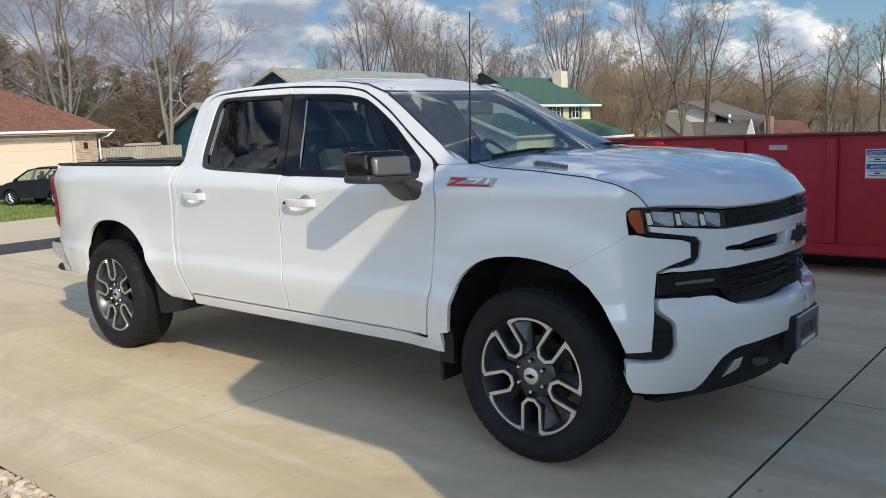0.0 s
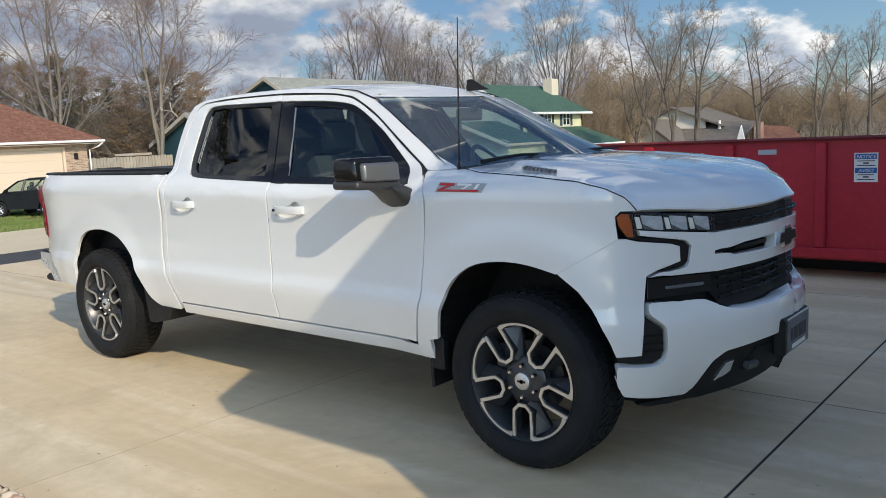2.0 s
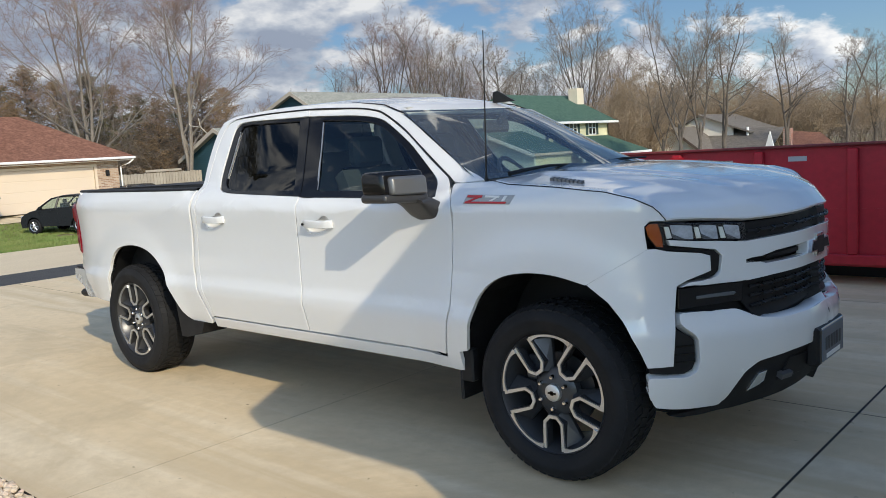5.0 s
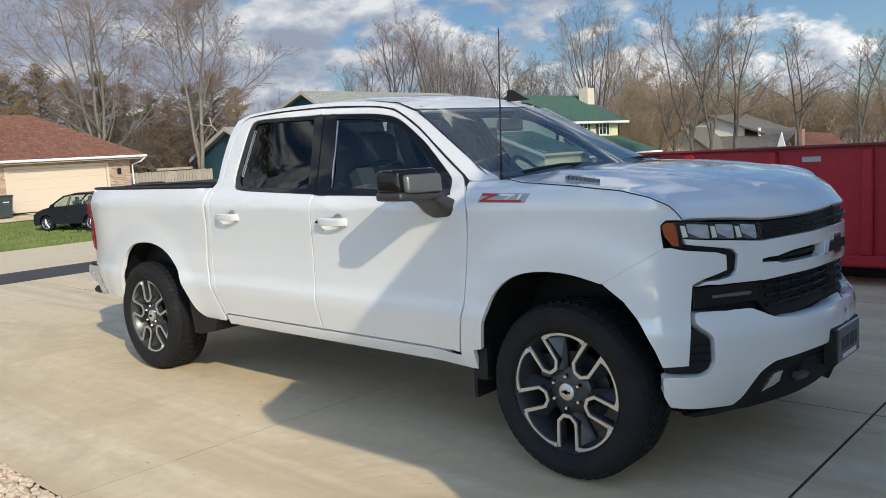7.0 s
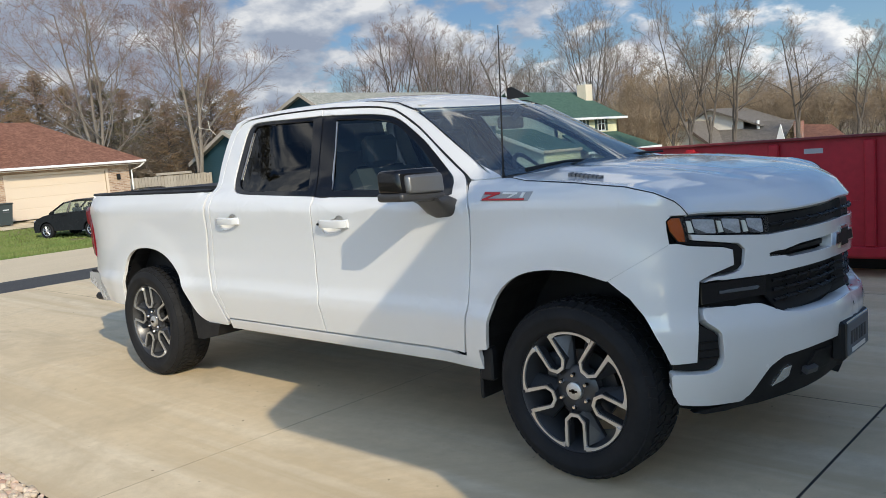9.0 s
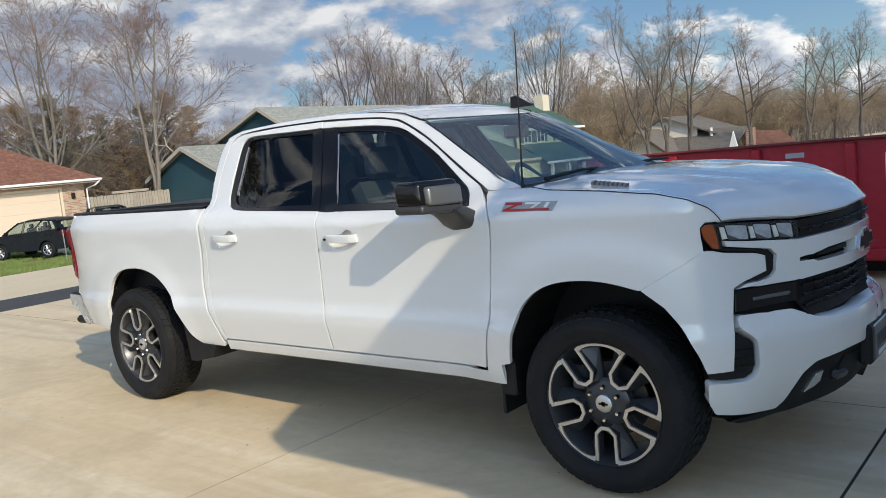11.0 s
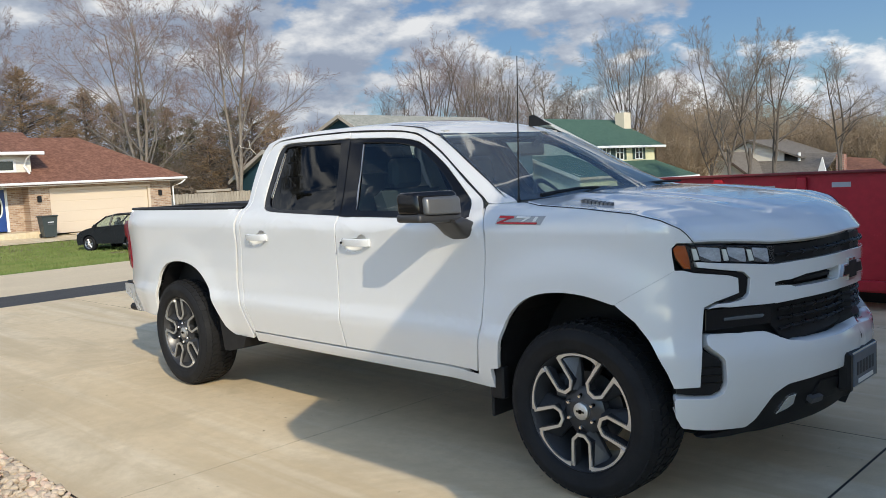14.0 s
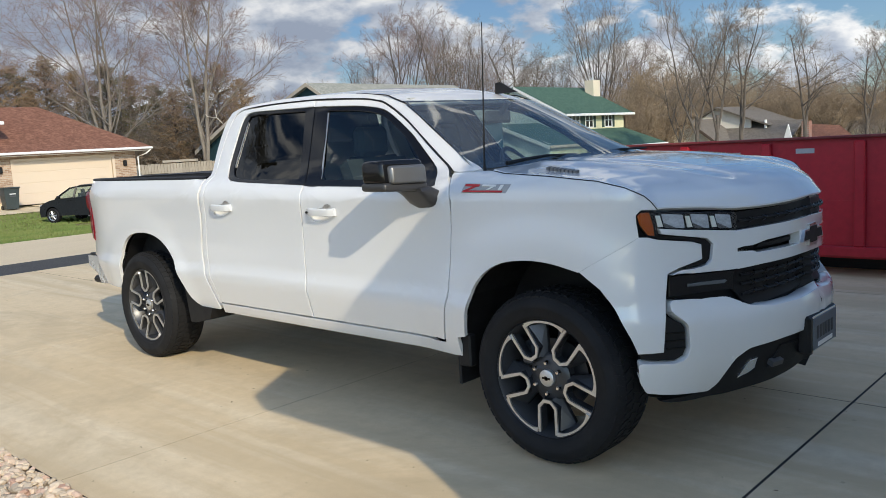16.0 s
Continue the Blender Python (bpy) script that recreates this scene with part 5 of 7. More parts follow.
# ---- dumpster ----
def dumpster():
    y0, y1, x0, x1, z0, z1 = 4.5, 6.9, -3.0, 3.3, 0.20, 1.382
    zb = 1.27
    d = thing("dumpster", "red steel roll-off dumpster with ribbed sides", "dumpster", at=(0.15, 5.7, 0))
    m = Matrix.Translation((-0.15, -5.7, 0))
    def p(name, g, mat=RED, label="", parent=d):
        return part(name, g.move(m), mat, parent, label)
    p("side_wall", G().box((x0, y0, z0), (x1, y0 + 0.006, z1 - 0.02)))
    p("side_wall", G().box((x0, y1 - 0.006, z0), (x1, y1, zb)))
    p("end_wall", G().box((x0, y0 + 0.006, z0), (x0 + 0.006, y1 - 0.006, zb)))
    p("end_wall", G().box((x1 - 0.006, y0 + 0.006, z0), (x1, y1 - 0.006, zb)))
    p("floor_plate", G().box((x0, y0, z0 - 0.02), (x1, y1, z0)))
    for y, z in ((y0 - 0.06, z1), (y1, zb + 0.02)):
        p("top_rail", G().box((x0 - 0.05, y, z - 0.032), (x1 + 0.05, y + 0.06, z - 0.003), 0.008), RED_WORN_SHADED, "worn red top rail, painted darker for shade")
        p("bottom_rail", G().box((x0, y, z0), (x1, y + 0.06, z0 + 0.10), 0.01))
    for k in range(7):
        x = -1.99 + 0.89 * k - 0.89
        p("rib", G().box((x, y0 - 0.055, z0 + 0.10), (x + 0.10, y0 - 0.001, z1 - 0.055), 0.012))
    for y in (y0 + 0.5, y1 - 0.6):
        p("runner", G().box((x0, y, 0.0), (x1, y + 0.1, z0 - 0.02)), BLACK)
    sign = p("notice_sign", G().box((0.13, y0 - 0.006, 0.94), (0.335, y0 - 0.001, 1.215), 0.004), TRIM_WHITE, "white and blue bilingual notice sign")
    blue = plain("sign_blue", (0.012, 0.10, 0.33), 0.4)
    ink = plain("sign_ink", (0.02, 0.02, 0.025), 0.6)
    for z0 in (1.155, 1.025):
        part("blue_band", G().box((0.14, y0 - 0.009, z0), (0.325, y0 - 0.006, z0 + 0.05)).move(m), blue, sign)
    for z0, word in ((1.163, "NOTICE"), (1.033, "AVISO")):
        cu = bpy.data.curves.new("word", "FONT")
        cu.body, cu.size, cu.extrude, cu.align_x, cu.shear = word, 0.046, 0.001, "CENTER", 0.25
        tmp = bpy.data.objects.new("word", cu)
        me = bpy.data.meshes.new_from_object(tmp)
        bpy.data.objects.remove(tmp)
        me.materials.append(TRIM_WHITE)
        wob = new("lettering", me)
        wob.parent = sign
        wob.matrix_basis = m @ Matrix.Translation((0.2325, y0 - 0.011, z0)) @ pose(0, 0, 0, 90, 0, 0)
    for k, (w, z0) in enumerate(((0.15, 1.135), (0.05, 1.112), (0.16, 1.092), (0.14, 1.005), (0.05, 0.982), (0.15, 0.960))):
        part("print_line", G().box((0.2325 - w / 2, y0 - 0.008, z0), (0.2325 + w / 2, y0 - 0.006, z0 + (0.013 if w < 0.1 else 0.008))).move(m), ink, sign)
    for xa, xb, za, ze in ((-0.765, -0.585, 1.215, 1.265), (-1.52, -1.33, 1.195, 1.245)):
        p("label_plate", G().box((xa, y0 - 0.005, za), (xb, y0 - 0.001, ze), 0.002), plain("label_grey", (0.45, 0.46, 0.48), 0.5), "blank grey label plate")
    p("weld_seam", G().box((x0, y0 - 0.004, 0.735), (x1, y0 - 0.0005, 0.745)), RED)
    # Bright red patch paints the sunlit top of a rib.
    p("reflector", G().box((-2.0, y0 - 0.064, 1.27), (-1.85, y0 - 0.061, 1.30)), REDPLASTIC, "bright red patch for a sunlit rib top")
    return d


dumpster()


# ---- the house whose garage throws the shadow ----
def own_garage():
    h = thing("garage", "white-sided wing of the house beside the drive", "house", at=(4.08, 0.115, 0))
    m = Matrix.Translation((-4.08, -0.115, 0))
    pitch, eave, y0, y1, peak, xg = 0.558, 3.47, -3.755, 3.985, 0.115, 3.775
    zp = eave + (peak - y0) * pitch
    wall = [(y0 + 0.35, 0), (y1 - 0.35, 0), (y1 - 0.35, eave), (peak, zp - 0.22), (y0 + 0.35, eave)]
    # Walls out of view, made white to bounce fill light onto the truck.
    part("wall", G().prism(wall, "x", 4.08, 4.28).move(m), WHITE_SIDING, h)
    part("wall", G().box((4.28, y0 + 0.35, 0), (15, y0 + 0.5, eave)).move(m), WHITE_SIDING, h)
    part("wall", G().box((4.28, y1 - 0.5, 0), (15, y1 - 0.35, eave)).move(m), WHITE_SIDING, h)
    part("wall", G().prism(wall, "x", 15, 15.2).move(m), WHITE_SIDING, h)
    part("roof", G().prism([(y0, eave), (peak, zp), (y1, eave), (y1, eave - 0.17), (peak, zp - 0.18), (y0, eave - 0.17)], "x", xg, 15.4).move(m), GREYROOF, h)
    # Unseen piece added at the eave corner to shape the ground shadow's notch.
    part("cornice_return", G().prism([(y0, eave), (y0 + 0.37, eave + 0.37 * pitch), (y0 + 0.37, eave + 0.37 * pitch - 0.18), (y0, eave - 0.17)], "x", xg - 0.195, xg - 0.002).move(m), TRIM_WHITE, h)
    return h


own_garage()


# ---- houses across the street ----
def brickwork(name, a, b, mortar, scale=1.0):
    m = Mat(name, a, 0.9)
    t = m.n.new("ShaderNodeTexBrick")
    t.inputs["Scale"].default_value = scale
    t.inputs["Brick Width"].default_value, t.inputs["Row Height"].default_value, t.inputs["Mortar Size"].default_value = 0.24, 0.085, 0.012
    for k, c in (("Color1", a), ("Color2", b), ("Mortar", mortar)):
        t.inputs[k].default_value = (*c, 1)
    t.inputs["Bias"].default_value = -0.1
    sep, mp = m.n.new("ShaderNodeSeparateXYZ"), m.n.new("ShaderNodeCombineXYZ")
    m.l.new(m.co, sep.inputs[0])
    m.l.new(sep.outputs[1], mp.inputs[0])
    m.l.new(sep.outputs[2], mp.inputs[1])
    m.l.new(mp.outputs[0], t.inputs["Vector"])
    m.colour(m.mix(m.ramp(m.noise(1.5, 4), (0.35, 0.0), (0.75, 0.5)), t.outputs["Color"], tuple(0.7 * c for c in a)))
    m.bump(t.outputs["Fac"], 0.4, -0.01)
    return m.m


def siding(name, a, pitch=0.11):
    """Lapped boards: a saw-tooth relief up the wall, lap shade painted in as darker lines."""
    m = Mat(name, a, 0.65)
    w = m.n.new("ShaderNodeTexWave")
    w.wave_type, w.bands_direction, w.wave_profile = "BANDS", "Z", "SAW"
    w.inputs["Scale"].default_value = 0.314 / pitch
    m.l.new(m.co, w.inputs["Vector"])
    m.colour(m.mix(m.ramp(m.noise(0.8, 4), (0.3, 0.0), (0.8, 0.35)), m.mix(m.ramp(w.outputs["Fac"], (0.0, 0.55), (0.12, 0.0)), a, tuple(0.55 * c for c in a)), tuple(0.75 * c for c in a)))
    m.bump(w.outputs["Fac"], 0.5, 0.012)
    return m.m


def shingles(name, a, b, row=0.15):
    m = Mat(name, a, 0.95)
    big = m.ramp(m.noise(2.6, 4, 0.6, (1, 1, 2.0)), (0.32, a), (0.68, b))
    tab = m.ramp(m.noise(7.0, 2, 0.5, (1.0, 1.0, 2.4)), (0.45, 0.0), (0.60, 0.6))
    m.colour(m.mix(tab, big, tuple(0.62 * c for c in a)))
    m.bump(m.noise(9, 3), 0.5, 0.02)
    return m.m


BRICK = brickwork("tan_brick", (0.28, 0.165, 0.10), (0.56, 0.41, 0.285), (0.47, 0.40, 0.33))
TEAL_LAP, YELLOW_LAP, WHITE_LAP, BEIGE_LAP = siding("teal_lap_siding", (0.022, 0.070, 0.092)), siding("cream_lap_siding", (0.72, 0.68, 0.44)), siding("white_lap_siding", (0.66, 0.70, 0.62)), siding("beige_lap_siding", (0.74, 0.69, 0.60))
R_MAROON, R_GREEN, R_GREY, R_BROWN = (shingles(n, a, b) for n, a, b in (("maroon_shingles", (0.175, 0.072, 0.043), (0.275, 0.125, 0.078)), ("green_shingles", (0.043, 0.098, 0.068), (0.078, 0.145, 0.102)),
                                      ("pale_grey_shingles", (0.26, 0.26, 0.22), (0.36, 0.35, 0.30)), ("brown_grey_shingles", (0.135, 0.115, 0.094), (0.20, 0.172, 0.142))))
DARKTRIM = plain("dark_brown_trim", (0.09, 0.065, 0.05), 0.7)
DOORBLUE = plain("blue_door_paint", (0.018, 0.055, 0.22), 0.35)
PANE = plain("dark_house_glass", (0.012, 0.014, 0.017), 0.06, bump=0)
WOODFENCE = mottled("weathered_fence", (0.30, 0.26, 0.21), (0.42, 0.37, 0.30), 2.0, 0.95, 20, 0.4, 0.01, stretch=(1, 1, 0.2))
GREENDARK = plain("dark_green_shutter", (0.03, 0.055, 0.045), 0.6)
REDBRICK = brickwork("red_brick", (0.30, 0.10, 0.06), (0.38, 0.14, 0.085), (0.4, 0.35, 0.3))


def slope(a, b, c, d, thick=0.16):
    """A roof slab from four corners, counter-clockwise from above."""
    v = [Vector(p) for p in (a, b, c, d)]
    return G().add(v + [p - Vector((0, 0, thick)) for p in v], [(0, 1, 2, 3), (7, 6, 5, 4), (0, 4, 5, 1), (1, 5, 6, 2), (2, 6, 7, 3), (3, 7, 4, 0)])


def window_x(parent, x, y0, y1, z0, z1, bars=True, frame=0.09):
    """A window in a wall that faces +x."""
    w = part("window", G().box((x, y0 - frame, z0 - frame), (x + 0.05, y1 + frame, z0)).box((x, y0 - frame, z1), (x + 0.05, y1 + frame, z1 + frame))
             .box((x, y0 - frame, z0), (x + 0.05, y0, z1)).box((x, y1, z0), (x + 0.05, y1 + frame, z1)), TRIM_WHITE, parent, "white framed window")
    part("pane", G().box((x - 0.02, y0, z0), (x + 0.012, y1, z1)), PANE, w)
    if bars:
        ym, zm = (y0 + y1) / 2, (z0 + z1) / 2
        part("glazing_bar", G().box((x + 0.012, ym - 0.05, z0), (x + 0.04, ym + 0.05, z1)), TRIM_WHITE, w)
        part("glazing_bar", G().box((x + 0.012, y0, zm - 0.025), (x + 0.035, ym - 0.05, zm + 0.025)).box((x + 0.012, ym + 0.05, zm - 0.025), (x + 0.035, y1, zm + 0.025)), TRIM_WHITE, w)
    return w


def maroon_house():
    X = -39.0
    h = thing("brick_house", "tan brick house with maroon shingle roof and cream garage door", "house", at=(X - 4.5, 9.0, -0.35))
    m = Matrix.Translation((-(X - 4.5), -9.0, 0.35))
    def p(n, g, mat, label="", parent=h):
        return part(n, g.move(m), mat, parent, label)
    # front wall with openings for the garage door and the entrance
    wall = G().box((X - 0.2, 15.90, -0.5), (X, 17.08, 2.05)).box((X - 0.2, 10.88, 1.86), (X, 15.90, 2.05)).box((X - 0.2, 9.9, -0.5), (X, 10.88, 2.05))
    p("wall", wall, BRICK, "tan brick wall")
    p("wall", G().box((X - 1.0, 7.2, 1.99), (X - 0.8, 9.9, 2.2)).box((X - 1.0, 9.22, -0.5), (X - 0.8, 9.9, 1.99)).box((X - 1.0, 9.9, -0.5), (X - 0.2, 10.0, 2.1)), BRICK)
    p("wall", G().box((X - 0.9, -2.0, -0.5), (X - 0.6, 7.715, 2.2)).box((X - 0.9, -2.0, 2.2), (X - 0.6, 7.3, 4.6)), BRICK)
    p("wall", G().box((X - 9.0, 16.88, -0.5), (X - 0.2, 17.08, 2.05)), BRICK)
    p("wall", G().box((X - 9.2, -2.0, -0.5), (X - 9.0, 17.08, 2.05)), BRICK)
    gd = p("garage_door", G().box((X - 0.12, 10.98, -0.31), (X - 0.08, 15.80, 1.765)), CREAM, "cream sectional garage door")
    for k in range(4):
        z = -0.30 + 0.515 * k
        g = G()
        for j in range(8):
            y = 11.06 + 0.595 * j
            g.box((X - 0.082, y, z + 0.07), (X - 0.066, y + 0.52, z + 0.45), 0.012)
        part("door_section", G().box((X - 0.085, 10.99, z), (X - 0.070, 15.79, z + 0.505), 0.008).move(m), CREAM, gd)
    p("door_trim", G().box((X - 0.06, 10.86, -0.4), (X + 0.03, 10.98, 1.88)).box((X - 0.06, 15.80, -0.4), (X + 0.03, 15.92, 1.88)).box((X - 0.06, 10.98, 1.765), (X + 0.03, 15.80, 1.88)), CREAM)
    d = p("front_door", G().box((X - 0.92, 8.42, -0.06), (X - 0.86, 9.10, 1.93)), DOORBLUE, "blue front door with oval glass")
    ring = [(X - 0.855, 8.76 + 0.20 * math.cos(t), 1.12 + 0.52 * math.sin(t)) for t in np.linspace(0, 2 * math.pi, 25)]
    part("oval_trim", G().tube(ring, 0.035, 6, False).move(m), TRIM_WHITE, d)
    part("oval_glass", G().lathe([(0, 0), (0.19, 0)], (0, 0, 0), "x", 24).move(Matrix.Translation((X - 0.856, 8.76, 1.12)) @ Matrix.Diagonal((1, 1, 2.6, 1))).move(m), PANE, d)
    p("side_light", G().box((X - 0.92, 7.82, -0.06), (X - 0.88, 8.25, 1.93)), DOORBLUE, "blue panel beside the door")
    p("door_frame", G().box((X - 0.9, 7.72, -0.1), (X - 0.84, 7.82, 2.0)).box((X - 0.9, 8.25, -0.1), (X - 0.84, 8.42, 2.0)).box((X - 0.9, 9.10, -0.1), (X - 0.84, 9.22, 2.0)).box((X - 0.9, 7.72, 1.93), (X - 0.84, 9.22, 2.02)), TRIM_WHITE)
    p("porch_step", G().box((X - 1.0, 7.0, -0.45), (X + 0.8, 10.6, -0.12), 0.03), CONCRETE)
    for y in (10.35, 16.45):
        p("wall_lamp", G().box((X, y - 0.09, 1.25), (X + 0.14, y + 0.09, 1.55), 0.03), BLACK)
    # hipped roof
    e, r0 = 2.20, 4.62
    xf, xb, xr = X + 0.6, X - 9.8, X - 4.6
    yr, yl, yh = 17.75, -4.0, 14.2
    p("roof", slope((xf, yl, e), (xf, yr, e), (xr, yh, r0), (xr, yl, r0)), R_MAROON, "maroon shingle roof")
    p("roof", slope((xf, yr, e), (xb, yr, e), (xr - 0.02, yh, r0), (xr, yh, r0)), R_MAROON)
    p("roof", slope((xb, yr, e), (xb, yl, e), (xr, yl, r0), (xr, yh, r0)), R_MAROON)
    p("gutter", G().box((xf - 0.02, yl, e - 0.13), (xf + 0.12, yr, e - 0.01), 0.03), TRIM_WHITE, "white gutter along the eave")
    p("soffit", G().box((X, yl, e - 0.20), (xf, yr - 0.1, e - 0.16)), BEIGE)
    p("frieze", G().box((X - 0.19, 9.9, 2.052), (X - 0.01, 17.07, e - 0.16)), BRICK)
    p("downspout", G().tube([(xf + 0.04, yr - 0.1, e - 0.15), (xf - 0.1, yr - 0.3, e - 0.35), (X + 0.05, 17.2, e - 0.5), (X + 0.05, 17.2, -0.3)], 0.04, 6), TRIM_WHITE)
    # raised entrance block with a strip window
    up = p("upper_wall", G().box((X - 2.4, 5.2, 2.25), (X - 0.5, 10.3, 3.62)), BEIGE_LAP, "beige upper wall over the entrance")
    w = part("window", G().box((X - 0.5, 8.10, 2.72), (X - 0.44, 9.62, 2.82)).box((X - 0.5, 8.10, 3.24), (X - 0.44, 9.62, 3.34)).box((X - 0.5, 8.10, 2.82), (X - 0.44, 8.22, 3.24)).box((X - 0.5, 9.50, 2.82), (X - 0.44, 9.62, 3.24)).move(m), TRIM_WHITE, up, "white framed strip window")
    part("pane", G().box((X - 0.5, 8.22, 2.82), (X - 0.47, 9.50, 3.24)).move(m), PANE, w)
    p("upper_roof", slope((X + 0.1, 4.0, 3.66), (X + 0.1, 10.75, 3.66), (X - 2.6, 10.75, 4.75), (X - 2.6, 4.0, 4.75)), R_MAROON)
    p("upper_gutter", G().box((X + 0.08, 4.0, 3.5), (X + 0.2, 10.75, 3.66), 0.03), TRIM_WHITE)
    p("upper_spout", G().tube([(X + 0.12, 10.1, 3.5), (X - 0.2, 10.0, 3.3), (X - 0.35, 9.95, 3.0), (X - 0.15, 10.1, 2.62)], 0.05, 6), TRIM_WHITE)
    g = G().prism([(X + 0.5, 4.2), (X + 0.5, 4.35), (X - 0.3, 4.9), (X - 0.3, 4.2)], "y", 3.0, 7.9)
    p("porch_gable", G().prism([(3.0, 3.5), (8.35, 3.5), (6.9, 4.25)], "x", X - 0.4, X + 0.25), TRIM_WHITE)
    return h


def teal_house():
    h = thing("teal_house", "dark teal lap-sided house with grey shingle roof", "house", at=(-44, 30, -0.4))
    m = Matrix.Translation((44, -30, 0.4))
    def p(n, g, mat, label="", parent=h):
        return part(n, g.move(m), mat, parent, label)
    # garage wing: gable to -y
    for (xa, xe, xc, ye, yb, ze, zp) in ((-43.4, -36.6, -39.9, 24.0, 34.0, 2.10, 3.60), (-46.8, -35.6, -40.06, 30.0, 44.0, 3.35, 5.80)):
        wall = [(xa, -0.5), (xe, -0.5), (xe, ze), (xc, zp - 0.1), (xa, ze)]
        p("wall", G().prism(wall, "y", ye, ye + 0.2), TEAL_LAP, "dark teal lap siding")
        p("wall", G().box((xe - 0.2, ye + 0.2, -0.5), (xe, yb, ze)), TEAL_LAP)
        p("wall", G().box((xa, ye + 0.2, -0.5), (xa + 0.2, yb, ze)), TEAL_LAP)
        k = (zp - ze) / (xc - xa)
        o = 0.55
        p("roof", slope((xe + o, ye - 0.4, ze - (zp - ze) / (xe - xc) * o), (xe + o, yb, ze - (zp - ze) / (xe - xc) * o), (xc, yb, zp), (xc, ye - 0.4, zp)), R_GREY, "grey shingle roof")
        p("roof", slope((xc, ye - 0.4, zp), (xc, yb, zp), (xa - o, yb, ze - k * o), (xa - o, ye - 0.4, ze - k * o)), R_GREY)
        for xx, sg in ((xa - o, 1), (xe + o, -1)):
            zz = ze - (k if sg > 0 else (zp - ze) / (xe - xc)) * o
            p("rake_board", G().add([(xx, ye - 0.44, zz - 0.24), (xx, ye - 0.44, zz), (xc, ye - 0.44, zp), (xc, ye - 0.44, zp - 0.24), (xx, ye - 0.39, zz - 0.24), (xx, ye - 0.39, zz), (xc, ye - 0.39, zp), (xc, ye - 0.39, zp - 0.24)],
                                    [(0, 1, 2, 3), (7, 6, 5, 4), (0, 4, 5, 1), (1, 5, 6, 2), (2, 6, 7, 3), (3, 7, 4, 0)]), BEIGE, "weathered pale rake board")
    p("window", G().box((-37.6, 23.95, 0.5), (-36.9, 23.99, 1.3)), TRIM_WHITE, "white framed window")
    p("corner_spout", G().tube([(-43.6, 23.9, 1.9), (-43.3, 23.95, 1.6), (-43.3, 23.95, -0.4)], 0.05, 6), TRIM_WHITE)
    dish = G().lathe([(0.0, 0.05), (0.12, 0.04), (0.24, 0.0)], (0, 0, 0), "x", 18).move(Matrix.Translation((-42.4, 23.6, 2.95)) @ pose(0, 0, 0, 0, -20, 35))
    d = p("satellite_dish", dish, BEIGE, "grey satellite dish on the roof edge")
    p("dish_arm", G().tube([(-42.4, 23.6, 2.9), (-42.2, 23.3, 2.75), (-42.5, 23.7, 2.45)], 0.03, 5), SILVER)
    p("vent_antenna", G().tube([(-40.6, 23.6, 3.35), (-40.9, 23.4, 3.75), (-41.0, 23.4, 4.25)], 0.028, 5).tube([(-40.9, 23.4, 3.72), (-41.6, 23.2, 3.85), (-41.75, 23.2, 4.0)], 0.024, 5), BEIGE)
    return h


